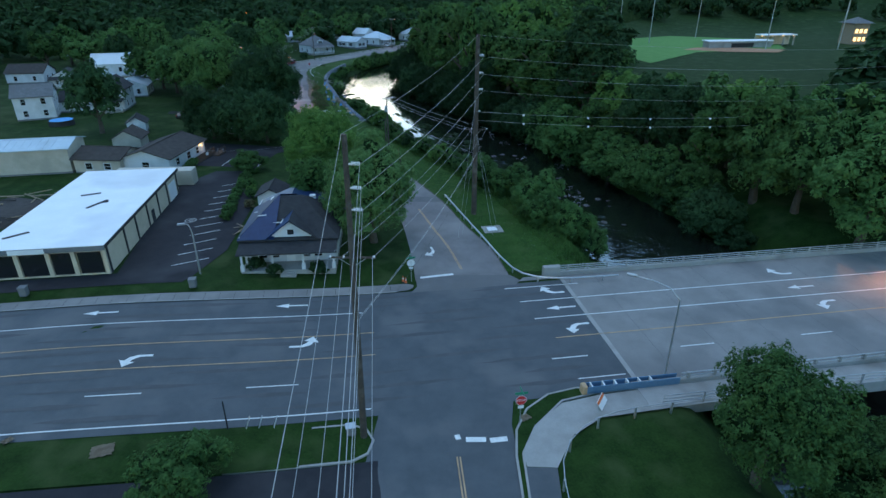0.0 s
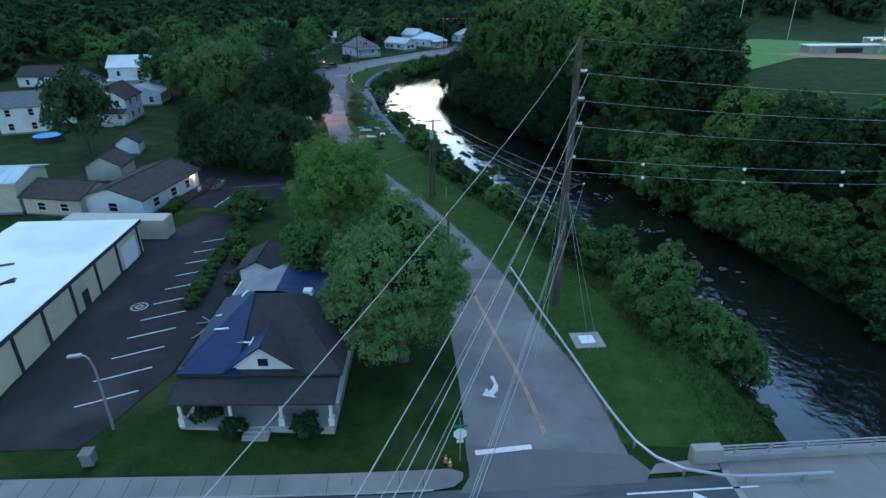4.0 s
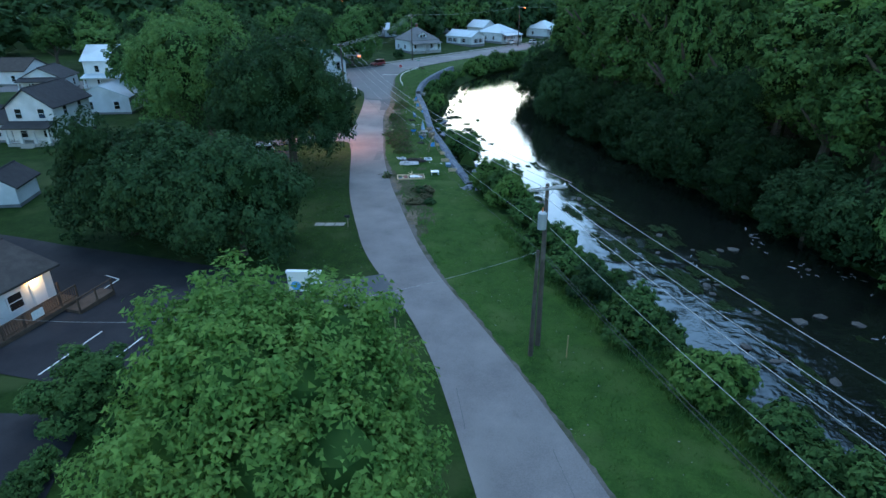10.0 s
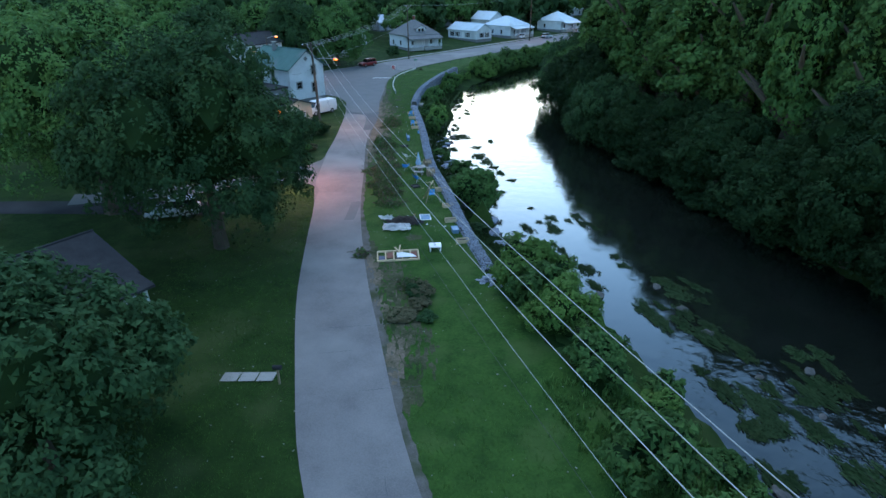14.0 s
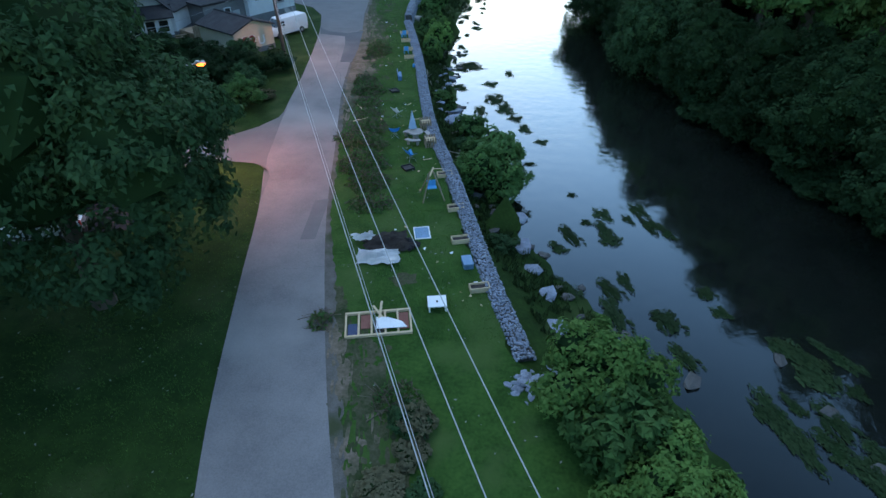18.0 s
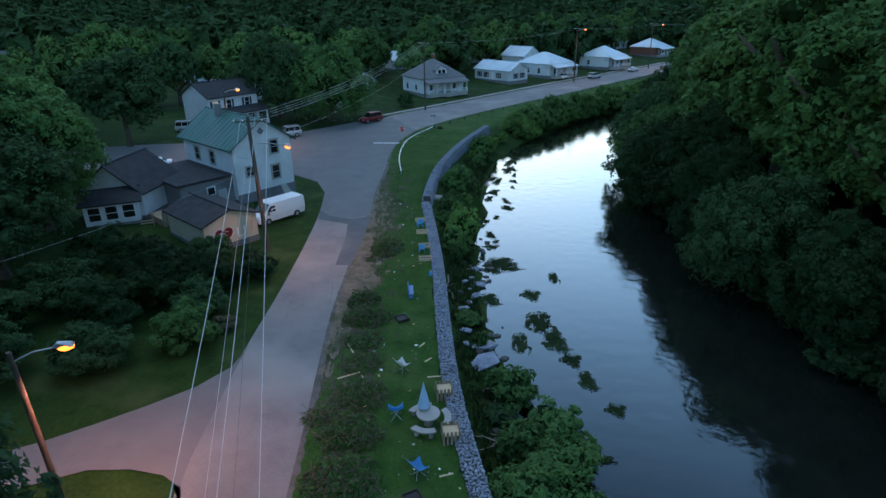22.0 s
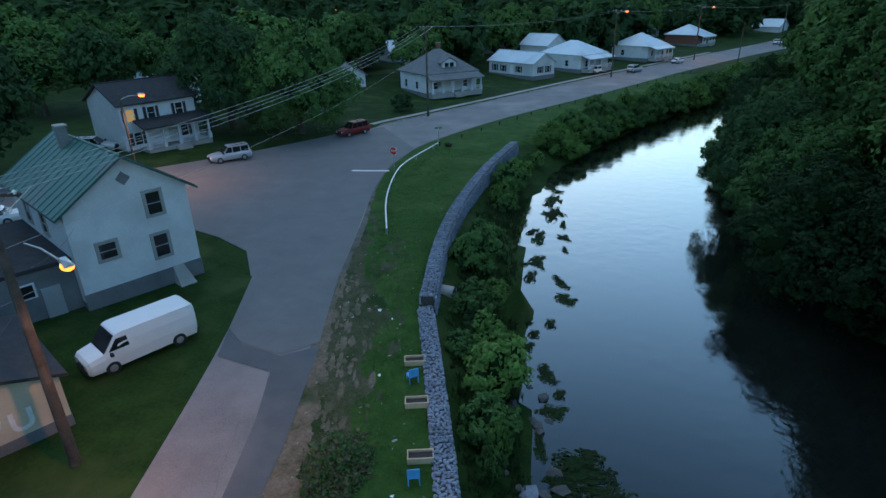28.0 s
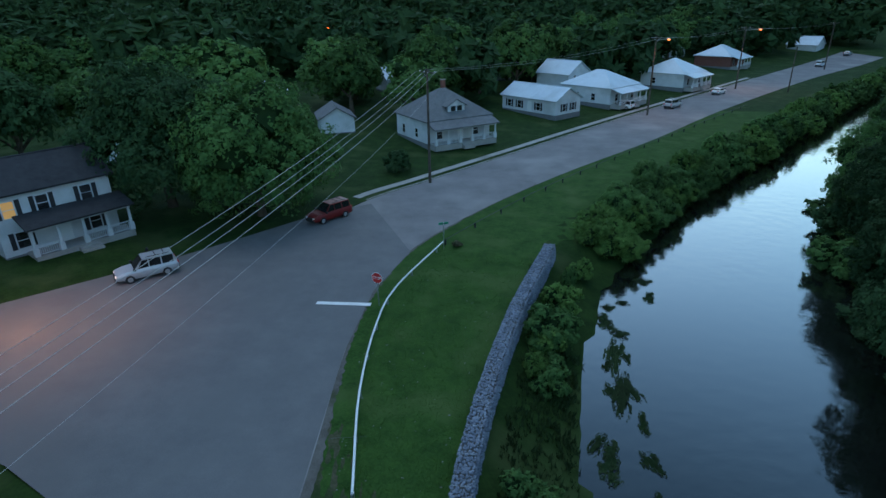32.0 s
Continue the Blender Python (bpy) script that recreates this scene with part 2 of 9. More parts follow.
    "leaf": leaf_material("maple_leaves", (0.042, 0.100, 0.031), (0.090, 0.170, 0.050)),
    "leaf_soft": leaf_material("soft_green_leaves", (0.060, 0.130, 0.040), (0.120, 0.215, 0.065)),
    "leaf_fresh": leaf_material("fresh_green_leaves", (0.09, 0.19, 0.064), (0.17, 0.29, 0.098)),
    "leaf_bright": leaf_material("bright_leaves", (0.085, 0.195, 0.046), (0.175, 0.31, 0.075)),
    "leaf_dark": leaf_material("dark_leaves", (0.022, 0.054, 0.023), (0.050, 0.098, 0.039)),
    # leaf green darkened to carry shade at the river woods' front
    "leaf_deep_shade": leaf_material("shade_darkened_leaves", (0.010, 0.027, 0.011), (0.026, 0.054, 0.020)),
    "leaf_yellow": leaf_material("yellow_green_leaves", (0.07, 0.15, 0.036), (0.135, 0.235, 0.06)),
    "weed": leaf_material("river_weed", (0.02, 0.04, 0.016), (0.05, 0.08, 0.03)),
    "leaf_dry": leaf_material("wilted_leaves", (0.085, 0.085, 0.045), (0.14, 0.13, 0.08)),
    "cut_branch": material("cut_branch", (0.05, 0.04, 0.03), (0.14, 0.11, 0.08), 2.0, 0.9, 0, 0.3, 10),
    # somewhat lighter than the other river weed
    "weed_light": leaf_material("pale_river_weed", (0.026, 0.052, 0.022), (0.055, 0.092, 0.038)),
    "stained_wood": material("dark_stained_wood", (0.05, 0.033, 0.024), (0.11, 0.072, 0.05), 1.5, 0.8, 0, 0.3, 14),
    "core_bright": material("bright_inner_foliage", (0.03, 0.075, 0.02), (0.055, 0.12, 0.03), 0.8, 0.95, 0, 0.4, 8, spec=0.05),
    # crown cores: shade between the leaf tufts put into the colour
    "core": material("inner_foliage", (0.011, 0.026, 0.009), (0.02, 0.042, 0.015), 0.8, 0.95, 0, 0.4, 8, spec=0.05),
    "foam": material("white_foam", (0.22, 0.23, 0.24), (0.42, 0.44, 0.45), 3.0, 0.6, 0, 0.2, 8),
    "canopy": material("pale_blue_canvas", (0.28, 0.42, 0.6), (0.36, 0.5, 0.68), 2.0, 0.8, 0, 0.1, 8),
    "lamp_orange": glow("sodium_lamp", (1.0, 0.17, 0.02), 0.8),
    "lamp_warm": glow("warm_porch_lamp", (1.0, 0.58, 0.2), 0.4),
    "window_lit": glow("lit_window", (1.0, 0.5, 0.15), 0.035),
    "headlight": glow("car_headlight", (1.0, 0.8, 0.7), 0.15),
}


def water_material():
    m = bpy.data.materials.new("river_water")
    m.use_nodes = True
    n, l = m.node_tree.nodes, m.node_tree.links
    p = n["Principled BSDF"]
    tc = n.new("ShaderNodeTexCoord")
    mp = n.new("ShaderNodeMapping")
    l.new(tc.outputs["Object"], mp.inputs["Vector"])
    n1 = n.new("ShaderNodeTexNoise")
    n1.inputs["Scale"].default_value = 0.8
    n1.inputs["Detail"].default_value = 5
    n2 = n.new("ShaderNodeTexNoise")
    n2.inputs["Scale"].default_value = 0.07
    n2.inputs["Detail"].default_value = 2
    l.new(mp.outputs[0], n1.inputs["Vector"])
    l.new(mp.outputs[0], n2.inputs["Vector"])
    sep = n.new("ShaderNodeSeparateXYZ")
    l.new(tc.outputs["Object"], sep.inputs[0])
    riffle = n.new("ShaderNodeMapRange")
    riffle.inputs["From Min"].default_value = 155.0
    riffle.inputs["From Max"].default_value = 110.0
    riffle.inputs["To Min"].default_value = 0.2
    riffle.inputs["To Max"].default_value = 0.9
    l.new(sep.outputs["Y"], riffle.inputs["Value"])
    patch = n.new("ShaderNodeMapRange")
    patch.inputs["From Min"].default_value = 0.35
    patch.inputs["From Max"].default_value = 0.65
    patch.inputs["To Min"].default_value = 0.25
    patch.inputs["To Max"].default_value = 1.0
    l.new(n2.outputs["Fac"], patch.inputs["Value"])
    mul = n.new("ShaderNodeMath")
    mul.operation = "MULTIPLY"
    l.new(riffle.outputs[0], mul.inputs[0])
    l.new(patch.outputs[0], mul.inputs[1])
    bp = n.new("ShaderNodeBump")
    bp.inputs["Distance"].default_value = 0.22
    l.new(mul.outputs[0], bp.inputs["Strength"])
    l.new(n1.outputs["Fac"], bp.inputs["Height"])
    l.new(bp.outputs["Normal"], p.inputs["Normal"])
    bed = n.new("ShaderNodeTexNoise")
    bed.inputs["Scale"].default_value = 0.35
    bed.inputs["Detail"].default_value = 7
    l.new(mp.outputs[0], bed.inputs["Vector"])
    mix = n.new("ShaderNodeMix")
    mix.data_type = "RGBA"
    l.new(bed.outputs["Fac"], mix.inputs["Factor"])
    mix.inputs["A"].default_value = (0.003, 0.005, 0.004, 1)
    mix.inputs["B"].default_value = (0.013, 0.015, 0.013, 1)
    l.new(mix.outputs["Result"], p.inputs["Base Color"])
    p.inputs["Roughness"].default_value = 0.5
    p.inputs["Specular IOR Level"].default_value = 0.0
    # the mirror of the surface grows towards grazing angles
    lw = n.new("ShaderNodeLayerWeight")
    lw.inputs["Blend"].default_value = 0.5
    pw = n.new("ShaderNodeMath")
    pw.operation = "POWER"
    l.new(lw.outputs["Facing"], pw.inputs[0])
    pw.inputs[1].default_value = 2.25
    sc = n.new("ShaderNodeMath")
    sc.operation = "MULTIPLY_ADD"
    l.new(pw.outputs[0], sc.inputs[0])
    sc.inputs[1].default_value = 1.08
    sc.inputs[2].default_value = 0.008
    gl = n.new("ShaderNodeBsdfGlossy")
    gl.inputs["Roughness"].default_value = 0.07
    gl.inputs["Color"].default_value = (0.95, 0.96, 0.95, 1)
    l.new(bp.outputs["Normal"], gl.inputs["Normal"])
    ms = n.new("ShaderNodeMixShader")
    l.new(sc.outputs[0], ms.inputs[0])
    l.new(p.outputs[0], ms.inputs[1])
    l.new(gl.outputs[0], ms.inputs[2])
    l.new(ms.outputs[0], n["Material Output"].inputs["Surface"])
    return m


M["water"] = water_material()


# ---- helpers for building ----
def link(name, bm, mat, parent=None, label=""):
    me = bpy.data.meshes.new(name)
    bm.to_mesh(me)
    bm.free()
    return link_mesh(name, me, mat, parent, label)


def link_mesh(name, me, mat, parent=None, label=""):
    mats = mat if isinstance(mat, (list, tuple)) else [mat]
    if not me.materials:
        for m in mats:
            me.materials.append(M[m])
    ob = new(name, me)
    if parent is not None:
        ob.parent = parent
    if label:
        tagged(ob, label)
    return ob


def part(name, bm, mat, parent, label=""):
    return link(name, bm, mat, parent, label)


def thing(name, m, label, category, group="", kind=""):
    ob = new(name)
    ob.empty_display_size = 0.3
    ob.matrix_world = m
    return tagged(ob, label, category, group, kind)


def raw(name, verts, faces, mat, parent=None, label="", smooth=False):
    me = bpy.data.meshes.new(name)
    me.from_pydata([tuple(map(float, v)) for v in verts], [], faces)
    if smooth:
        me.polygons.foreach_set("use_smooth", [True] * len(me.polygons))
    me.update()
    return link_mesh(name, me, mat, parent, label)


def box(bm, x0, x1, y0, y1, z0, z1, bevel=0.0):
    r = bmesh.ops.create_cube(bm, size=1.0, matrix=Matrix.LocRotScale(((x0 + x1) / 2, (y0 + y1) / 2, (z0 + z1) / 2), None, (x1 - x0, y1 - y0, z1 - z0)))
    if bevel:
        edges = {e for v in r["verts"] for e in v.link_edges}
        bmesh.ops.bevel(bm, geom=list(edges), offset=bevel, segments=1, affect="EDGES")
    return bm


def boxm(x0, x1, y0, y1, z0, z1, bevel=0.0):
    return box(bmesh.new(), x0, x1, y0, y1, z0, z1, bevel)


def rod(bm, a, b, r0, r1=None, n=8):
    a, b = Vector(a), Vector(b)
    d = b - a
    if d.length < 1e-6:
        return bm
    q = d.to_track_quat("Z", "Y").to_matrix().to_4x4()
    bmesh.ops.create_cone(bm, cap_ends=True, segments=n, radius1=r0, radius2=r0 if r1 is None else r1, depth=d.length, matrix=Matrix.Translation((a + b) / 2) @ q)
    return bm


def prism(bm, pts, z0, z1):
    """A closed outline of (x, y) raised from z0 to z1."""
    lo = [bm.verts.new((x, y, z0)) for x, y in pts]
    hi = [bm.verts.new((x, y, z1)) for x, y in pts]
    n = len(pts)
    bm.faces.new(hi)
    bm.faces.new(lo[::-1])
    for i in range(n):
        bm.faces.new((lo[i], lo[(i + 1) % n], hi[(i + 1) % n], hi[i]))
    bmesh.ops.recalc_face_normals(bm, faces=bm.faces)
    return bm


def hull(bm, pts):
    vs = [bm.verts.new(p) for p in pts]
    bmesh.ops.convex_hull(bm, input=vs)
    return bm


def smooth_line(pts, step=2.0):
    """Catmull-Rom through the points, cut at even steps."""
    p = np.array(pts, float)
    p = np.vstack([2 * p[0] - p[1], p, 2 * p[-1] - p[-2]])
    out = []
    for i in range(1, len(p) - 2):
        n = max(2, int(np.linalg.norm(p[i + 1] - p[i]) / step))
        for k in range(n):
            t = k / n
            out.append(0.5 * (2 * p[i] + (p[i + 1] - p[i - 1]) * t + (2 * p[i - 1] - 5 * p[i] + 4 * p[i + 1] - p[i + 2]) * t * t + (3 * p[i] - p[i - 1] - 3 * p[i + 1] + p[i + 2]) * t ** 3))
    out.append(p[-2])
    return np.array(out)


def distance_to(line, x, y):
    """Distance and side (positive: right of the line's way) from points to a polyline."""
    best = np.full(np.shape(x), 1e9)
    side = np.zeros(np.shape(x))
    for a, b in zip(line[:-1], line[1:]):
        d = b - a
        t = np.clip(((x - a[0]) * d[0] + (y - a[1]) * d[1]) / (d @ d), 0, 1)
        q = np.hypot(x - a[0] - t * d[0], y - a[1] - t * d[1])
        s = (x - a[0]) * d[1] - (y - a[1]) * d[0]
        near = q < best
        best = np.where(near, q, best)
        side = np.where(near, np.sign(s), side)
    return best, side


def ramp(a, b, v):
    t = np.clip((v - a) / (b - a), 0, 1)
    return t * t * (3 - 2 * t)


# ---- the plan ----
EAST = [(7.9, 57.5), (6.2, 66.4), (3.3, 73.5), (0.3, 82.6), (-3.6, 91.5), (-7.3, 98.9), (-12.2, 107.6), (-18.4, 117.4), (-22.0, 124.0), (-25.8, 132.6), (-29.3, 140.8), (-33.6, 152.5),
        (-37.0, 164.0), (-40.4, 175.5), (-43.0, 187.0), (-46.0, 199.5), (-48.8, 212.5), (-51.2, 222.9), (-52.3, 231.0), (-51.6, 240.0), (-47.0, 252.5), (-39.5, 267.5), (-27.0, 289.0), (-9.5, 322.0), (23.0, 376.0), (58.0, 426.0)]
WEST = [(-3.1, 57.5), (-4.2, 66.0), (-6.3, 77.0), (-9.9, 88.8), (-12.8, 96.2), (-16.9, 106.0), (-20.5, 112.5), (-26.0, 120.6), (-29.4, 127.6), (-33.0, 136.0), (-36.1, 145.0), (-38.7, 153.0),
        (-41.6, 160.5), (-44.0, 169.5), (-46.2, 179.5), (-50.0, 194.0), (-53.8, 205.0), (-58.5, 219.0), (-62.5, 235.0), (-61.5, 250.0), (-56.0, 261.0), (-48.0, 275.7), (-31.0, 307.0), (-10.7, 342.0), (23.0, 400.0), (50.0, 440.0)]
BANK_L = [(38.0, -60.0), (30.0, 0.0), (25.0, 40.0), (23.0, 62.0), (18.0, 85.0), (6.5, 106.0), (-4.5, 128.0), (-15.0, 147.0), (-22.5, 157.5), (-27.0, 170.0), (-32.0, 187.0), (-35.0, 205.0), (-36.6, 225.0), (-34.8, 241.0), (-30.0, 253.5), (-20.5, 273.0), (-2.0, 304.0), (26.0, 351.0), (76.0, 425.0), (200.0, 560.0)]
BANK_R = [(64.0, -60.0), (56.0, 0.0), (51.0, 40.0), (47.0, 66.0), (37.0, 95.0), (26.0, 122.0), (12.0, 148.0), (0.0, 170.0), (-8.0, 190.0), (-13.5, 212.0), (-15.0, 232.0), (-11.5, 255.0), (-3.0, 277.0), (9.0, 300.0), (36.0, 346.0), (88.0, 415.0), (212.0, 548.0)]
WALL = [(-20.0, 142.4), (-22.7, 148.9), (-26.5, 159.2), (-30.4, 169.3), (-35.1, 185.5), (-38.0, 194.5), (-40.0, 200.4)]
WALL_UP = [(-39.9, 200.6), (-41.2, 209.6), (-41.6, 218.4), (-41.1, 229.5), (-39.6, 241.2)]
east, west = smooth_line(EAST), smooth_line(WEST)
bank_l, bank_r = smooth_line(BANK_L, 4.0), smooth_line(BANK_R, 4.0)
wall_line = smooth_line(WALL + WALL_UP[1:], 2.0)
west_long = np.vstack([[[-2.0, -80.0]], west, [[120.0, 540.0]]])


def water_level(y):
    return -5.0 + 2.4 * ramp(85, 165, np.asarray(y, float))


def ground(x, y, channel=True):
    """Height of the land."""
    x, y = np.asarray(x, float), np.asarray(y, float)
    dw, sw = distance_to(west_long, x, y)
    z = 1.25 * ramp(2, 34, np.where(sw < 0, dw, 0)) + 2.0 * ramp(60, 200, np.where(sw < 0, dw, 0))
    # wooded hills round the valley
    far = np.maximum(ramp(400, 1050, y + 0.15 * np.abs(x)), ramp(230, 900, -x + 0.25 * (y - 150)))
    far = np.maximum(far, ramp(330, 1100, x - 0.2 * y))
    z = z + 105 * far
    if channel:
        dl, sl = distance_to(bank_l, x, y)
        dr, sr = distance_to(bank_r, x, y)
        inside = np.where((sl > 0) & (sr < 0), np.minimum(dl, dr), 0.0)
        near_l = np.where(sl < 0, dl, 0.0)
        near_r = np.where(sr > 0, dr, 0.0)
        low = water_level(y) + 0.25
        rise_l = ramp(0.0, 6.5, near_l)
        rise_r = ramp(0.0, 9.0, near_r)
        z = np.where(sl < 0, low + (z - low) * rise_l, z)
        z = np.where((sr > 0), low + (z + 0.4 * ramp(66, 95, y) - low) * rise_r, z)
        z = np.where((sl > 0) & (sr < 0), low - 0.25 - 1.1 * ramp(0, 5, inside), z)
        # the wall holds the lawn up
        dk, sk = distance_to(wall_line, x, y)
        keep = (sk < 0) & (dk < 12) & (y > 141) & (y < 242)
        z = np.where(keep, np.maximum(z, -0.05), z)
    return z


def gz(x, y):
    return float(ground(np.array([x]), np.array([y]))[0])


def build_ground():
    xs = np.concatenate([-np.geomspace(2600, 140, 34), np.arange(-130, 100.1, 1.25), np.geomspace(108, 2600, 34)])
    ys = np.concatenate([-np.geomspace(1500, 40, 16), np.arange(-30, 330.1, 1.25), np.arange(334, 520, 6), np.geomspace(530, 3000, 30)])
    X, Y = np.meshgrid(xs, ys)
    Z = ground(X.ravel(), Y.ravel())
    rng = np.random.default_rng(3)
    Z = Z + rng.normal(0, 0.012, Z.shape)
    nx, ny = len(xs), len(ys)
    me = bpy.data.meshes.new("ground")
    me.vertices.add(nx * ny)
    me.vertices.foreach_set("co", np.column_stack([X.ravel(), Y.ravel(), Z]).ravel())
    i = np.arange(nx * ny).reshape(ny, nx)
    quads = np.stack([i[:-1, :-1], i[:-1, 1:], i[1:, 1:], i[1:, :-1]], -1).reshape(-1, 4)
    me.loops.add(quads.size)
    me.loops.foreach_set("vertex_index", quads.ravel())
    me.polygons.add(len(quads))
    me.polygons.foreach_set("loop_start", np.arange(0, quads.size, 4))
    me.polygons.foreach_set("use_smooth", np.ones(len(quads), bool))
    me.update(calc_edges=True)
    ob = link_mesh("ground", me, "grass")
    return tagged(ob, "grassy valley floor rising into wooded hills", "ground", kind="structure")


build_ground()


def sheet(name, outline, mat, lift, label, category, step=1.6, kind="structure", parent=None):
    """A flat thing laid on the land: an outline cut into small faces that follow the ground."""
    bm = bmesh.new()
    vs = [bm.verts.new((x, y, 0)) for x, y in outline]
    bm.faces.new(vs)
    xs, ys = [p[0] for p in outline], [p[1] for p in outline]
    for axis, lo, hi in ((0, min(xs), max(xs)), (1, min(ys), max(ys))):
        k = lo + step
        while k < hi:
            no = (1, 0, 0) if axis == 0 else (0, 1, 0)
            co = (k, 0, 0) if axis == 0 else (0, k, 0)
            bmesh.ops.bisect_plane(bm, geom=bm.verts[:] + bm.edges[:] + bm.faces[:], plane_co=co, plane_no=no)
            k += step
    bm.verts.ensure_lookup_table()
    co = np.array([v.co[:2] for v in bm.verts])
    z = ground(co[:, 0], co[:, 1], channel=False) + lift
    for v, h in zip(bm.verts, z):
        v.co.z = h
    bmesh.ops.recalc_face_normals(bm, faces=bm.faces)
    if sum(f.normal.z for f in bm.faces) < 0:
        bmesh.ops.reverse_faces(bm, faces=bm.faces)
    ob = link(name, bm, mat, parent)
    if parent is None:
        tagged(ob, label, category, kind=kind)
    return ob


def ribbon(name, left, right, mat, lift, cross=6, parent=None, label=""):
    """A strip between two lines, following the land."""
    n = 260
    def even(p):
        s = np.concatenate([[0], np.cumsum(np.linalg.norm(np.diff(p, axis=0), axis=1))])
        q = np.linspace(0, s[-1], n)
        return np.column_stack([np.interp(q, s, p[:, 0]), np.interp(q, s, p[:, 1])])
    a, b = even(np.array(left)), even(np.array(right))
    k = np.linspace(0, 1, cross)[None, :, None]
    g = a[:, None, :] * (1 - k) + b[:, None, :] * k
    xy = g.reshape(-1, 2)
    z = ground(xy[:, 0], xy[:, 1], channel=False) + lift
    v = np.column_stack([xy, z])
    f = []
    for i in range(n - 1):
        for j in range(cross - 1):
            q = i * cross + j
            f.append((q, q + 1, q + cross + 1, q + cross))
    return raw(name, v, f, mat, parent, label, smooth=True)


DX, DY = 0.9876, 0.1570


def main(s, u):
    """A place on the main road: metres along it and across it."""
    return (s * DX - u * DY, s * DY + u * DX)


def main_rect(s0, s1, u0, u1):
    return [main(s0, u0), main(s1, u0), main(s1, u1), main(s0, u1)]


# ---- roads ----
road = tagged(ribbon("road", west, east, "asphalt", 0.05, 7), "worn grey two-lane riverside asphalt road", "road", kind="structure")
main_road = sheet("road", main_rect(-160, 22.45, 35.6, 55.0), "asphalt_new", 0.04, "five-lane asphalt main road with turn lanes", "road", 4.0)
apron = sheet("road", [(-53.0, 202.4), (-46.9, 203.1), (-49.0, 212.5), (-51.3, 222.6), (-52.4, 231), (-51.8, 239), (-60, 251), (-64.5, 246.5), (-71.2, 234.2), (-78.5, 222), (-132, 192), (-132, 178), (-77, 206.5), (-67.8, 210.2), (-63.6, 209.6), (-59.4, 208.3), (-55.6, 206.2)], "asphalt_patch", 0.065, "wide asphalt side street joining at the bend", "road", 3.0)
side = sheet("road", [(-39.0, 153.8), (-41.4, 160.2), (-44.2, 170.5), (-43.9, 169.7), (-43.8, 167.7), (-44.7, 165.5), (-46.3, 163.4), (-47.9, 161.5), (-49.4, 159.8), (-53.0, 156.4), (-57.5, 152.6), (-62.5, 149.5), (-61.0, 146.8), (-55.5, 150.2), (-51.2, 153.9), (-48.8, 156.2), (-47.1, 157.6), (-45.8, 158.6), (-43.8, 159.1), (-42.0, 159.1), (-40.8, 158.6), (-39.9, 157.4)], "asphalt_patch", 0.065, "narrow side lane joining the riverside road", "road", 3.0)

sheet("road", [main(5.2, 54.7), main(17.0, 54.7), (8.8, 57.7), (7.8, 59.0), (-3.2, 59.0), (-2.9, 56.2)], "asphalt_patch", 0.058, "asphalt mouth of the riverside road", "road", 3.0)
sheet("pavement", [(8.6, 57.4), (11.6, 57.9), (13.3, 58.2), (13.2, 58.9), (11.4, 58.8), (9.2, 58.3)], "deck", 0.1, "short pale pavement leading to the bridge", "pavement", 2.0)

# ---- river ----
def build_water():
    n = 160
    def even(p):
        s = np.concatenate([[0], np.cumsum(np.linalg.norm(np.diff(p, axis=0), axis=1))])
        q = np.linspace(0, s[-1], n)
        return np.column_stack([np.interp(q, s, p[:, 0]), np.interp(q, s, p[:, 1])])
    a, b = even(bank_l), even(bank_r)
    v, f = [], []
    for i in range(n):
        for k in np.linspace(-0.35, 1.35, 14):
            p = a[i] * (1 - k) + b[i] * k
            v.append((p[0], p[1], float(water_level((a[i][1] + b[i][1]) / 2))))
    for i in range(n - 1):
        for j in range(13):
            q = i * 14 + j
            f.append((q, q + 1, q + 15, q + 14))
    tagged(raw("water", v, f, "water", smooth=True), "shallow river reflecting the evening sky, with riffles", "river", kind="structure")


build_water()


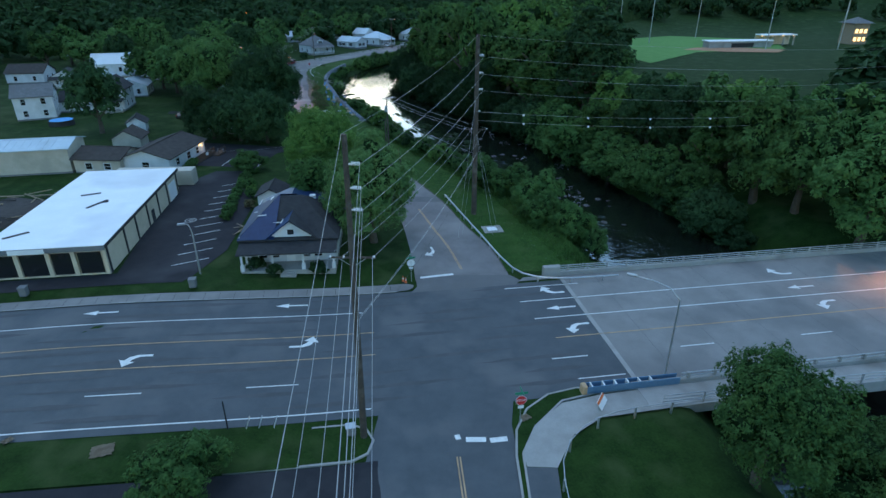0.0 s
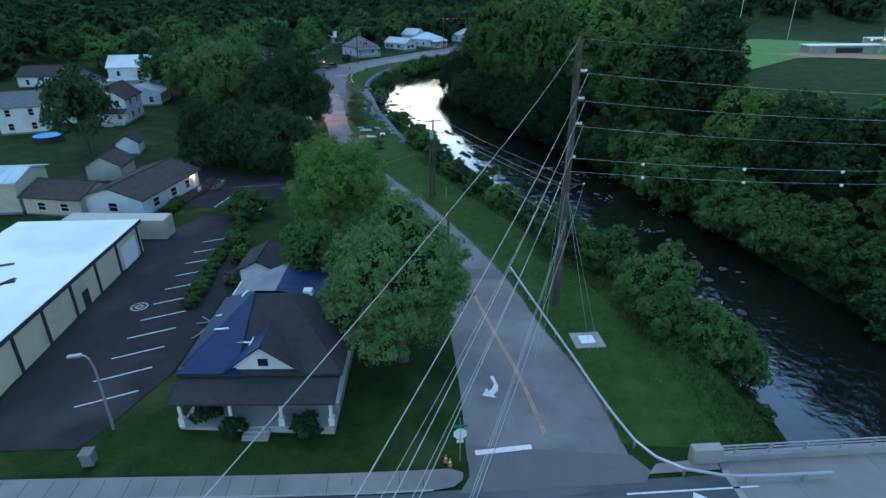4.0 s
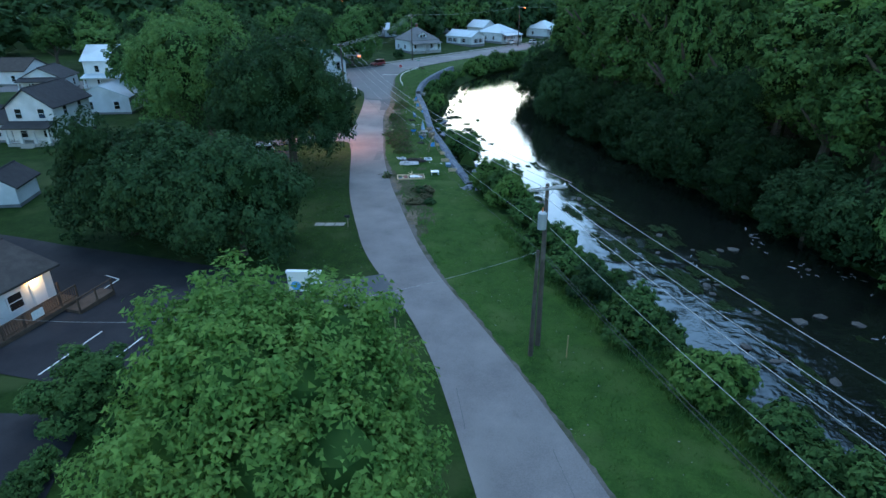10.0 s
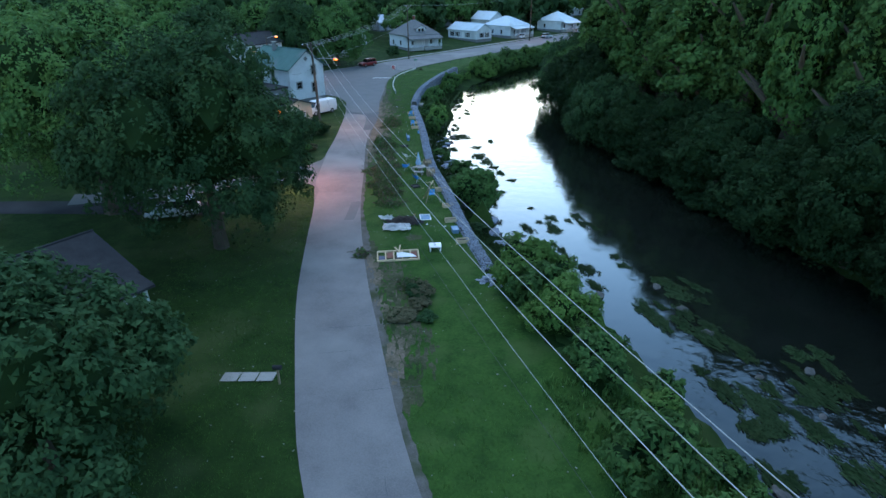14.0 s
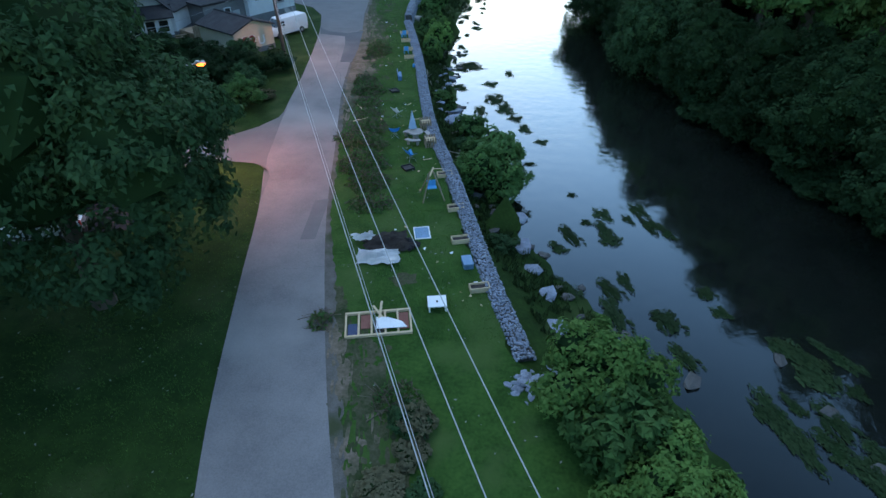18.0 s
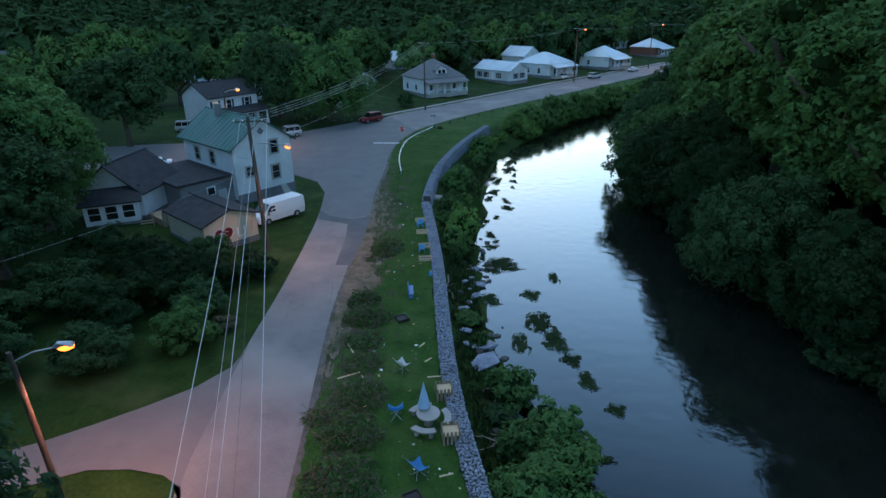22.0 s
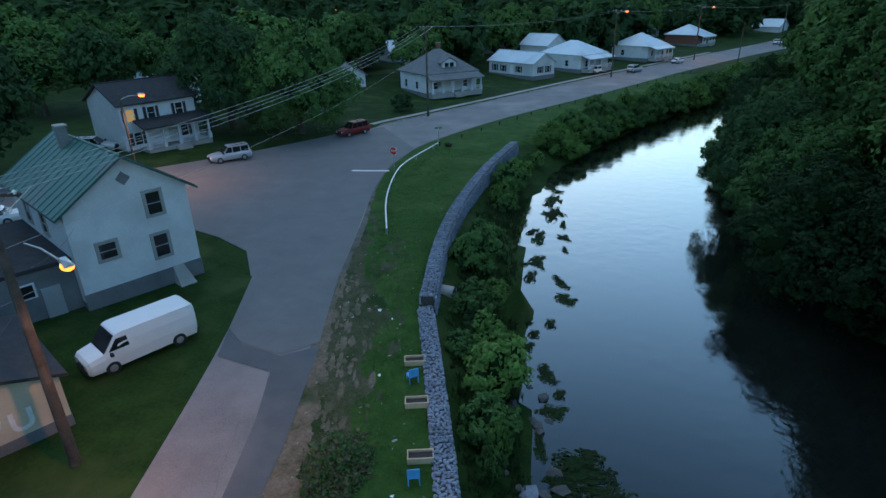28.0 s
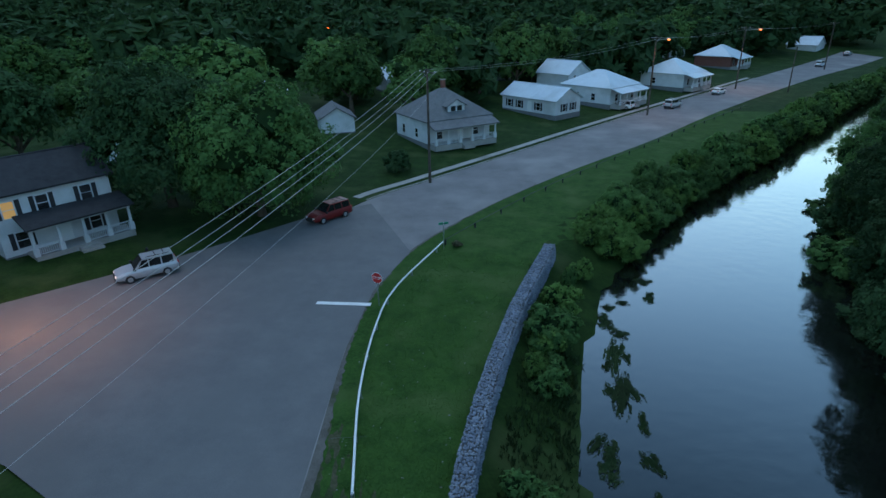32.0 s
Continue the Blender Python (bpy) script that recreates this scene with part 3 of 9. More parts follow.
# ---- trees ----
def tree_mesh(seed, leaves, spread=1.0, size=0.3, lobes=13, flat=1.0, dense_core=0.8, tufts=7, core_lobes=99, tuft=0.15, fill=0.1, loose=0.3):
    """Crown of unit radius: limbs carry lobes, lobes carry tufts, tufts carry leaves. Returns leaf mesh and core mesh."""
    rng = np.random.default_rng(seed)
    cs, rs = [(0, 0, 0.08)], [0.6]
    for i in range(lobes):
        th = 2.399963 * i + rng.uniform(-0.5, 0.5)
        ph = math.acos(1 - 1.72 * (i + 0.5) / lobes)
        rr = rng.uniform(0.48, 0.78)
        cs.append((rr * math.sin(ph) * math.cos(th) * spread, rr * math.sin(ph) * math.sin(th) * spread, rr * math.cos(ph)))
        rs.append(rng.uniform(0.26, 0.40))
    cs, rs = np.array(cs), np.array(rs)
    cs[:, 2] *= flat
    # tufts over the outside of the lobes
    n_t = lobes * tufts
    k = rng.choice(lobes + 1, n_t, p=rs ** 2 / (rs ** 2).sum())
    d = rng.normal(size=(n_t, 3)) + 0.7 * cs[k] / np.linalg.norm(cs[k], axis=1)[:, None]
    d[:, 2] = np.where(d[:, 2] < -0.5, -0.3 * d[:, 2], d[:, 2])
    d /= np.linalg.norm(d, axis=1)[:, None]
    tc = cs[k] + d * (rs[k] * rng.uniform(0.68, 1.22, n_t))[:, None]
    tr = rng.uniform(0.5, 1.1, n_t) * tuft
    inner = np.zeros(n_t, bool)
    for c, r in zip(cs, rs):
        inner |= np.linalg.norm(tc - c, axis=1) < r * 0.62
    tc, tr, d = tc[~inner], tr[~inner], d[~inner]
    # leaves over each tuft, with a few stray twigs standing out
    w = tr ** 2
    q = rng.choice(len(tr), leaves, p=w / w.sum())
    e = rng.normal(size=(leaves, 3)) + 0.7 * d[q] + np.array([0, 0, 0.35])
    e /= np.linalg.norm(e, axis=1)[:, None]
    reach = rng.uniform(0.55, 1.12, leaves) + 0.5 * (rng.random(leaves) > 0.95)
    P = tc[q] + e * (tr[q] * reach)[:, None]
    # a share of the leaves closes the lobes between the tufts
    nf = int(leaves * fill)
    kf = rng.choice(lobes + 1, nf, p=rs ** 2 / (rs ** 2).sum())
    df = rng.normal(size=(nf, 3)) + 0.6 * cs[kf] + np.array([0, 0, 0.25])
    df /= np.linalg.norm(df, axis=1)[:, None]
    P[:nf] = cs[kf] + df * (rs[kf] * rng.uniform(0.86, 1.16, nf))[:, None]
    e[:nf] = df
    lobe_dir = d[q].copy()
    lobe_dir[:nf] = df
    nrm = 0.9 * e + 0.35 * lobe_dir + rng.normal(0, loose, e.shape) + np.array([0, 0, 0.35])
    nrm /= np.linalg.norm(nrm, axis=1)[:, None]
    t = np.cross(nrm, rng.normal(size=nrm.shape))
    t /= np.linalg.norm(t, axis=1)[:, None]
    b = np.cross(nrm, t)
    s = size * 0.1 * rng.uniform(0.6, 1.5, leaves)[:, None]
    V = np.stack([P - t * s * 0.9 - b * s * 0.55, P + t * s * 0.15 + b * s * 0.75 - nrm * s * 0.2, P + t * s * 1.1 - b * s * 0.3], 1).reshape(-1, 3)
    n = leaves
    me = bpy.data.meshes.new("crown")
    me.vertices.add(3 * n)
    me.vertices.foreach_set("co", V.ravel())
    me.loops.add(3 * n)
    me.loops.foreach_set("vertex_index", np.arange(3 * n))
    me.polygons.add(n)
    me.polygons.foreach_set("loop_start", np.arange(0, 3 * n, 3))
    me.update(calc_edges=True)
    # solid cores close the crown; their dark green stands in for gap shade
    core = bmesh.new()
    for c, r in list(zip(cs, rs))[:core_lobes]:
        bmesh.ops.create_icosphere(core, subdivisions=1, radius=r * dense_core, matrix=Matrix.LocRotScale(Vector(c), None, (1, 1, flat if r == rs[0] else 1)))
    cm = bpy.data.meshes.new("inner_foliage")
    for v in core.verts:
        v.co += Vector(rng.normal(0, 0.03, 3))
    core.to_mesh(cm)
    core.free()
    return me, cm


def trunk_mesh(seed, limbs=6, trunk=0.05, fork=0.35):
    """Trunk from the ground to the crown's middle with limbs, in units of the tree's height."""
    rng = random.Random(seed)
    bm = bmesh.new()
    p, r = Vector((0, 0, -0.02)), trunk
    spine = [p.copy()]
    for i in range(5):
        q = p + Vector((rng.uniform(-0.012, 0.012), rng.uniform(-0.012, 0.012), 0.15))
        rod(bm, p, q, r, r * 0.8, 7)
        p, r = q, r * 0.8
        spine.append(p.copy())
    for i in range(limbs):
        k = rng.randint(2, 4)
        a = spine[k]
        th = 6.283 * i / limbs + rng.uniform(-0.3, 0.3)
        b = a + Vector((math.cos(th) * 0.16, math.sin(th) * 0.16, 0.16))
        c = b + Vector((math.cos(th) * 0.11, math.sin(th) * 0.11, 0.10))
        rod(bm, a, b, trunk * 0.42, trunk * 0.28, 5)
        rod(bm, b, c, trunk * 0.28, trunk * 0.10, 5)
    me = bpy.data.meshes.new("trunk")
    bm.to_mesh(me)
    bm.free()
    me.materials.append(M["bark"])
    return me


CROWNS = {}


def crown(kind, seed, leaves, mat, **kw):
    key = (kind, seed, mat, kw["flat"])
    if key not in CROWNS:
        me, cm = tree_mesh(seed, leaves, **kw)
        me.materials.append(M[mat])
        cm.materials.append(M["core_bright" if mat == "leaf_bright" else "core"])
        CROWNS[key] = (me, cm)
    return CROWNS[key]


TRUNKS = [trunk_mesh(s) for s in range(3)]


def tree(x, y, height, radius, base=None, mat="leaf", kind="far", seed=0, label="", group="", crown_low=0.18, name="tree", category="tree"):
    """A tree with trunk and crown. kind sets how many leaves the crown has."""
    leaves, size = {"near": (52000, 0.17), "close": (27000, 0.235), "mid": (13000, 0.36), "far": (4600, 0.58)}[kind]
    half = height * (1 - crown_low) / 2
    tall = min((0.9, 1.3, 1.8, 2.5), key=lambda q: abs(math.log(q * radius / half)))
    more = max(1.0, tall) ** 0.6
    lobes, tufts, tuft, fill, cores = {"near": (26, 48, 0.085, 0.2, 14), "close": (24, 34, 0.10, 0.2, 13), "mid": (22, 26, 0.11, 0.2, 12), "far": (17, 12, 0.15, 0.22, 10)}[kind]
    if mat == "leaf_bright":
        lobes, tuft, size, cores = 46, 0.1, 0.19, 22
    me, cm = crown(kind, seed % 3, int(leaves * (1.25 if tall > 1 else 1.0)), mat, size=size * more ** 0.6, flat=tall, lobes=int(lobes * more), tufts=tufts, tuft=tuft, fill=fill, core_lobes=int(cores * more), loose=0.5 if mat == "leaf_bright" else 0.32, dense_core=0.7 if mat == "leaf_bright" else 0.8)
    z = gz(x, y) if base is None else base
    ob = thing(name, pose(x, y, z - 0.1, 0, 0, (seed * 77) % 360), label or "leafy green deciduous tree", category, group)
    tr = new("trunk", TRUNKS[seed % 3])
    tr.parent = ob
    tr.scale = (height * 0.8, height * 0.8, height * 0.8)
    for nm, data in (("crown", me), ("inner_foliage", cm)):
        c = new(nm, data)
        c.parent = ob
        c.location = (0, 0, height * crown_low + half)
        c.scale = (radius, radius, half / tall)
    return ob


def bush(x, y, height, radius, base=None, mat="leaf", kind="mid", seed=0, label="", group="riverside bushes", name="bush"):
    leaves, size = {"near": (9500, 0.4), "mid": (2500, 0.75), "far": (800, 1.4)}[kind]
    me, cm = crown("bush" + kind, seed % 3, leaves, mat, size=size, flat=0.9, lobes=11, tufts=16, tuft=0.15, fill=0.2, core_lobes=9)
    z = gz(x, y) if base is None else base
    ob = thing(name, pose(x, y, z, 0, 0, (seed * 131) % 360), label or "dense green bush on the river bank", "bush", group)
    for nm, data in (("foliage", me), ("inner_foliage", cm)):
        c = new(nm, data)
        c.parent = ob
        c.location = (0, 0, height * 0.42)
        c.scale = (radius, radius, height * 0.62)
    return ob


def along(line, s0, s1, step, rng, jitter=1.0):
    seg = np.concatenate([[0], np.cumsum(np.linalg.norm(np.diff(line, axis=0), axis=1))])
    s = s0
    while s < min(s1, seg[-1]):
        x, y = np.interp(s, seg, line[:, 0]), np.interp(s, seg, line[:, 1])
        x2, y2 = np.interp(s + 1, seg, line[:, 0]), np.interp(s + 1, seg, line[:, 1])
        yield x + rng.uniform(-jitter, jitter), y + rng.uniform(-jitter, jitter), x2 - x, y2 - y
        s += step * rng.uniform(0.8, 1.2)


WOOD_SPOTS = []


def field_cap(x, y):
    """The woods stay low in front of the ball field."""
    a = math.degrees(math.atan2(x, y))
    return 30.0 - 0.122 * math.hypot(x, y) if 15.5 < a < 35 else 40.0




def build_trees():
    rng = random.Random(11)
    # right bank woods: rows behind one another
    k = 0
    for row, (off, step, h0, h1) in enumerate([(0.8, 7.6, 7, 12), (7.5, 8.5, 15, 22), (16, 9.5, 16, 23), (26, 11, 16, 21)]):
        for x, y, dx, dy in along(bank_r, 128, 520, step, rng):
            L = math.hypot(dx, dy)
            off_ = off + 2.6 * (y > 232)
            px, py = x + off_ * dy / L, y - off_ * dx / L
            if py < (78 if row == 0 else 66) or (row > 2 and py > 330):
                continue
            k += 1
            if py > 215:
                mat = rng.choice(["leaf", "leaf_dark", "leaf"]) if row == 0 else rng.choice(["leaf_soft", "leaf_soft", "leaf"])
            elif py > 128:
                # front row dark, back rows lighter: crown shade and light put into leaf choice
                mat = rng.choice(["leaf_deep_shade", "leaf_dark"]) if row == 0 else rng.choice(["leaf_soft", "leaf_soft", "leaf"]) if row == 1 else rng.choice(["leaf", "leaf_yellow", "leaf_soft", "leaf_dark"])
            else:
                mat = rng.choice(["leaf", "leaf_dark", "leaf", "leaf_soft"]) if row == 0 else rng.choice(["leaf", "leaf_soft", "leaf_soft", "leaf_dark", "leaf_yellow"])
            h = min(rng.uniform(h0, h1) * (1.32 if 112 < py < 215 else 1.15 if py > 150 else 0.95), field_cap(px, py))
            if h < 6:
                continue
            tree(px, py, h, rng.uniform(3.6, 6.8) * (0.8 if row == 0 and y > 232 else 1.0), mat=mat, kind="close" if row == 0 and 140 < py < 285 else "mid" if row == 0 or (row == 1 and 60 < py < 240) else "far", seed=k, crown_low=-0.16 if row == 0 else -0.02, label="tall leafy tree in the river woods", group="river bank woods")
    # named trees on the west side
    tree(-9.0, 68.4, 14.4, 5.5, mat="leaf_fresh", kind="near", seed=1, crown_low=-0.04, label="tall green tree beside the damaged house")
    tree(-20.0, 91.4, 12.3, 5.8, mat="leaf_bright", kind="near", seed=2, label="bright green maple beside the road", crown_low=0.12)
    tree(-18.6, 76.9, 9.0, 3.0, mat="leaf", kind="mid", seed=3, label="small green tree behind the shed")
    for i, (x, y) in enumerate([(-36.8, 118.6), (-42.6, 119.2), (-48.4, 119.8)]):
        tree(x, y, 10.6, 6.0, mat="leaf_dark", kind="close", seed=4 + i, label="dark dense rounded tree beside the lane", crown_low=-0.1, group="dark rounded trees")
    tree(-42.6, 142.6, 17.0, 8.4, mat="leaf_dark", kind="near", seed=8, crown_low=0.0, label="large dark spreading tree over the lawn")
    tree(-56.0, 146.5, 18.5, 8.6, mat="leaf_soft", kind="near", seed=9, crown_low=0.1, label="large dark spreading tree over the lawn")
    tree(-70.0, 245.0, 14.0, 8.0, mat="leaf", kind="close", seed=10, crown_low=-0.12, label="large green tree beside the corner house")
    tree(-80.5, 244.5, 15.0, 8.2, mat="leaf_dark", kind="close", seed=11, crown_low=-0.05, label="large green tree beside the corner house")
    tree(-72.6, 183.2, 15.0, 5.6, mat="leaf", kind="close", seed=13, crown_low=0.04, label="tall leafy tree beside the white house")
    tree(-67.5, 174.0, 13.0, 5.6, mat="leaf_dark", kind="close", seed=12, crown_low=0.02, label="dark leafy tree over the garden bushes")
    # trees among the houses, kept clear of roads, river, lawns and buildings
    solid = [(o.matrix_world.translation.x, o.matrix_world.translation.y) for o in scene.objects if o.type == "EMPTY" and o.get("category") in ("house", "garage", "office", "store", "warehouse", "shed", "annex", "car", "van")]
    solid += [(x, y) for x, y in placed_houses]
    spots = []
    tries = 0
    while len(spots) < 330 and tries < 9000:
        tries += 1
        x, y = rng.uniform(-240, 190), rng.uniform(125, 475)
        if y < 200 and x > -62:
            if x < 40:
                continue
        if 72 < x < 260 and 235 < y < 380:
            continue
        if any((x - a) ** 2 + (y - b) ** 2 < 100 for a, b in solid) or any((x - a) ** 2 + (y - b) ** 2 < 62 for a, b in spots):
            continue
        if -100 < x < -62 and 120 < y < 145:
            continue
        d = min(float(distance_to(l, np.array([x]), np.array([y]))[0][0]) for l in (east, west, bank_l, bank_r))
        if d < 13 or (-100 < x < -40 and 195 < y < 250):
            continue
        if inside_valley_road(x, y) or hides_house(x, y):
            continue
        spots.append((x, y))
    # a belt of trees behind the houses of the riverside road
    for y in range(262, 440, 9):
        wx = float(np.interp(y, west[:, 1], west[:, 0]))
        for o in (rng.uniform(30, 38), rng.uniform(44, 54)):
            p = (wx - o * 0.87 + rng.uniform(-3, 3), y + o * 0.5 + rng.uniform(-3, 3))
            if all((p[0] - a) ** 2 + (p[1] - b) ** 2 > 90 for a, b in solid):
                tree(*p, rng.uniform(11, 17), rng.uniform(4.8, 7.0), mat=rng.choice(["leaf", "leaf_soft"]), kind="far", seed=int(p[1]), group="neighbourhood trees", label="tall leafy tree behind the houses", crown_low=0.05)
    near = [p for p in spots if p[1] < 300 and -150 < p[0] < 60]
    WOOD_SPOTS.extend(p for p in spots if p not in near)
    for i, (x, y) in enumerate(near + [(-73.6, 122.9), (-70.0, 160.0), (-66.0, 165.0), (-78.0, 172.0), (-88.0, 178.0), (-90.0, 215.0), (-112.0, 210.0)]):
        tree(x, y, rng.uniform(9, 16), rng.uniform(4.5, 7.2), mat=rng.choice(["leaf", "leaf_soft", "leaf", "leaf_dark"]), kind="far", seed=i, group="neighbourhood trees", label="leafy tree among the houses")


def hides_house(x, y):
    """Just in front of a house, on the side of the main road."""
    for a, c in placed_houses:
        L = math.hypot(a, c)
        along_, off = (x * a + y * c) / L, abs(x * c - y * a) / L
        if -30 < along_ - L < 4 and off < 6.5:
            return True
    return False


def inside_valley_road(x, y):
    """Between the river and the riverside road, or in the river."""
    a, sa = distance_to(west_long, np.array([x]), np.array([y]))
    b, sb_ = distance_to(bank_r, np.array([x]), np.array([y]))
    return bool(sa[0] > 0 and sb_[0] < 0)


placed_houses = [(-84.5, 150.5), (-92, 148), (-107, 194), (-89.5, 169.8), (-97.5, 139.5), (-134, 193), (-118, 186), (-99.5, 205.5), (-152, 170), (-160, 262), (-128, 290), (-190, 285), (-100, 300), (-98, 262), (-215, 305), (-82, 330), (-64, 352), (-40, 375), (-12, 418),
                 (-46.4, 309), (-59.8, 283.6), (-35.2, 323.5), (-43.5, 334.5), (-17.8, 349.5), (1.5, 397.5), (40, 447), (-76, 262), (-78.5, 284), (-86.4, 234.4), (-70, 190), (-63.3, 201.8)]


def build_far_woods():
    """The wooded hills: many crowns joined into one mesh."""
    rng = np.random.default_rng(5)
    me, cm = tree_mesh(50, 400, size=2.2, flat=1.0, lobes=9, tufts=7, core_lobes=7, tuft=0.2)
    def arrays(m):
        v = np.empty(len(m.vertices) * 3)
        m.vertices.foreach_get("co", v)
        f = np.array([list(p.vertices) for p in m.polygons])
        return v.reshape(-1, 3), f
    v0, f0 = arrays(me)
    v1, f1 = arrays(cm)
    pts = []
    while len(pts) < 900:
        x, y = rng.uniform(-520, 520), rng.uniform(120, 900)
        if math.hypot(x, y) > 900:
            continue
        hill = float(ground(np.array([x]), np.array([y]), False)[0])
        if 15 < math.degrees(math.atan2(x, y)) < 42 and math.hypot(x, y) < 440:
            continue
        if hill > 5 or y > 455:
            pts.append((x, y, hill))
    # the valley's own woods: the back rows on the right bank and behind the houses
    wr = random.Random(77)
    pts += [(x, y, gz(x, y)) for x, y in WOOD_SPOTS if field_cap(x, y) > 18]
    for off in (37, 48, 60, 72):
        for x, y, dx, dy in along(bank_r, 128, 520, 9.5, wr, 2.0):
            L = math.hypot(dx, dy)
            px, py = x + off * dy / L, y - off * dx / L
            if py > 66 and not (72 < px < 260 and 235 < py < 380) and field_cap(px, py) > 18:
                pts.append((px, py, gz(px, py) + 2.5))
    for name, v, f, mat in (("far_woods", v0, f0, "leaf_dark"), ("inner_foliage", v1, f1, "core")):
        V, F = [], []
        for i, (x, y, h) in enumerate(pts):
            r = 6.0 + (i * 37 % 10) * 0.35
            a = i * 2.4
            c, s = math.cos(a), math.sin(a)
            w = v * r
            V.append(np.column_stack([w[:, 0] * c - w[:, 1] * s + x, w[:, 0] * s + w[:, 1] * c + y, w[:, 2] * 1.05 + h + r * 0.75]))
            F.append(f + i * len(v))
        V, F = np.concatenate(V), np.concatenate(F)
        m = bpy.data.meshes.new(name)
        m.vertices.add(len(V))
        m.vertices.foreach_set("co", V.ravel())
        m.loops.add(F.size)
        m.loops.foreach_set("vertex_index", F.ravel())
        m.polygons.add(len(F))
        m.polygons.foreach_set("loop_start", np.arange(0, F.size, F.shape[1]))
        m.update(calc_edges=True)
        ob = link_mesh(name, m, mat)
        if name == "far_woods":
            top = tagged(ob, "dark wooded hillsides around the valley", "woods", kind="stuff")
        else:
            ob.parent = top


build_trees()
build_far_woods()


# ---- road markings ----
def stripe(a, b, width, mat, lift=0.075, parent=None, name="lane_line", label="", dash=None, step=4.0):
    """A painted line on the ground from a to b, whole or in dashes."""
    a, b = np.array(a, float), np.array(b, float)
    L = np.linalg.norm(b - a)
    d = (b - a) / L
    n = np.array([-d[1], d[0]]) * width / 2
    v, f = [], []
    spans = [(0, L)] if not dash else [(s, min(L, s + dash[0])) for s in np.arange(0, L, dash[1])]
    for s0, s1 in spans:
        m = max(1, int((s1 - s0) / step))
        for k in range(m):
            p, q = a + d * (s0 + (s1 - s0) * k / m), a + d * (s0 + (s1 - s0) * (k + 1) / m)
            i = len(v)
            for c in (p - n, q - n, q + n, p + n):
                v.append((c[0], c[1], 0))
            f.append((i, i + 1, i + 2, i + 3))
    v = np.array(v)
    v[:, 2] = ground(v[:, 0], v[:, 1], False) + lift
    return raw(name, v, f, mat, parent, label)


def lane(s0, s1, u, width, mat, dash=None):
    stripe(main(s0, u), main(s1, u), width, mat, parent=main_road, dash=dash)


lane(-160, -0.2, 51.2, 0.12, "white_paint")
lane(-160, 0.8, 47.4, 0.12, "yellow_paint")
lane(-160, 0.7, 43.75, 0.12, "yellow_paint")
lane(-160, 0.0, 36.45, 0.13, "white_paint")
lane(-96.0, -4.0, 40.25, 0.12, "white_paint", dash=(4.2, 12.27))
for s0, s1, u in ((15.5, 24, 53.9), (16.4, 90, 50.9), (16.9, 90, 47.4)):
    lane(s0, s1, u, 0.13, "white_paint")
lane(17.9, 90, 43.8, 0.14, "yellow_paint")
lane(16.4, 90, 40.6, 0.13, "white_paint", dash=(3.4, 12.5))
stripe(main(17.7, 37.5), main(22.0, 37.5), 0.12, "white_paint", parent=main_road)


def arrow(s, u, turn, heading=1.0, scale=1.0):
    """A white pavement arrow: straight, left (turn 1) or right (turn -1)."""
    if turn == 0:
        pts = [(-1.3, -0.09), (0.35, -0.09), (0.35, -0.34), (1.5, 0), (0.35, 0.34), (0.35, 0.09), (-1.3, 0.09)]
    else:
        pts = [(-1.3, -0.1), (-0.2, -0.1), (0.35, 0.12), (0.62, 0.5), (1.0, 0.42), (0.55, 1.25), (-0.15, 0.75), (0.2, 0.66), (0.0, 0.4), (-0.4, 0.14), (-1.3, 0.14)]
        pts = [(a, b * turn) for a, b in pts]
        if turn < 0:
            pts = pts[::-1]
    v = []
    for a, b in pts:
        x, y = main(s + a * heading * 1.15 * scale, u + b * heading * 1.25 * scale)
        v.append((x, y, 0))
    v = np.array(v)
    v[:, 2] = ground(v[:, 0], v[:, 1], False) + 0.08
    raw("lane_arrow", v, [tuple(range(len(v)))], "white_paint", main_road)


arrow(-25.6, 53.3, 0, -1)
arrow(-7.3, 53.3, 0, -1)
arrow(-20.2, 45.5, 1, -1)
arrow(-5.6, 45.8, 1, 1)
arrow(20.3, 52.2, -1, -1)
arrow(20.4, 49.1, 0, -1)
arrow(20.5, 45.8, 1, -1)
arrow(48.0, 52.3, -1, -1)
arrow(48.3, 49.2, 0, -1)
arrow(48.2, 46.0, 1, -1)
# riverside road paint
stripe((-2.6, 58.3), (1.2, 59.2), 0.45, "white_paint", parent=road, name="stop_bar")
for o in (-0.09, 0.09):
    pts = smooth_line([(2.2 + o, 60.5), (0.6 + o, 67.0), (-1.2 + o, 72.5), (-3.6 + o, 80.2)], 2.0)
    for p, q in zip(pts[:-1], pts[1:]):
        stripe(p, q, 0.10, "yellow_paint", parent=road, name="centre_line")
pts = [(-1.3, -0.1), (-0.2, -0.1), (0.35, 0.12), (0.62, 0.5), (1.0, 0.42), (0.55, 1.25), (-0.15, 0.75), (0.2, 0.66), (0.0, 0.4), (-0.4, 0.14), (-1.3, 0.14)]
ca, sa_ = math.cos(radians(-72)), math.sin(radians(-72))
v = np.array([(-1.1 + 1.15 * (a * ca + b * sa_), 65.3 + 1.15 * (a * sa_ - b * ca), 0.0) for a, b in pts][::-1])
v[:, 2] = ground(v[:, 0], v[:, 1], False) + 0.08
raw("lane_arrow", v, [tuple(range(len(v)))], "white_paint", road)
stripe((-55.9, 228.3), (-51.8, 228.9), 0.45, "white_paint", parent=apron, name="stop_bar", lift=0.09)
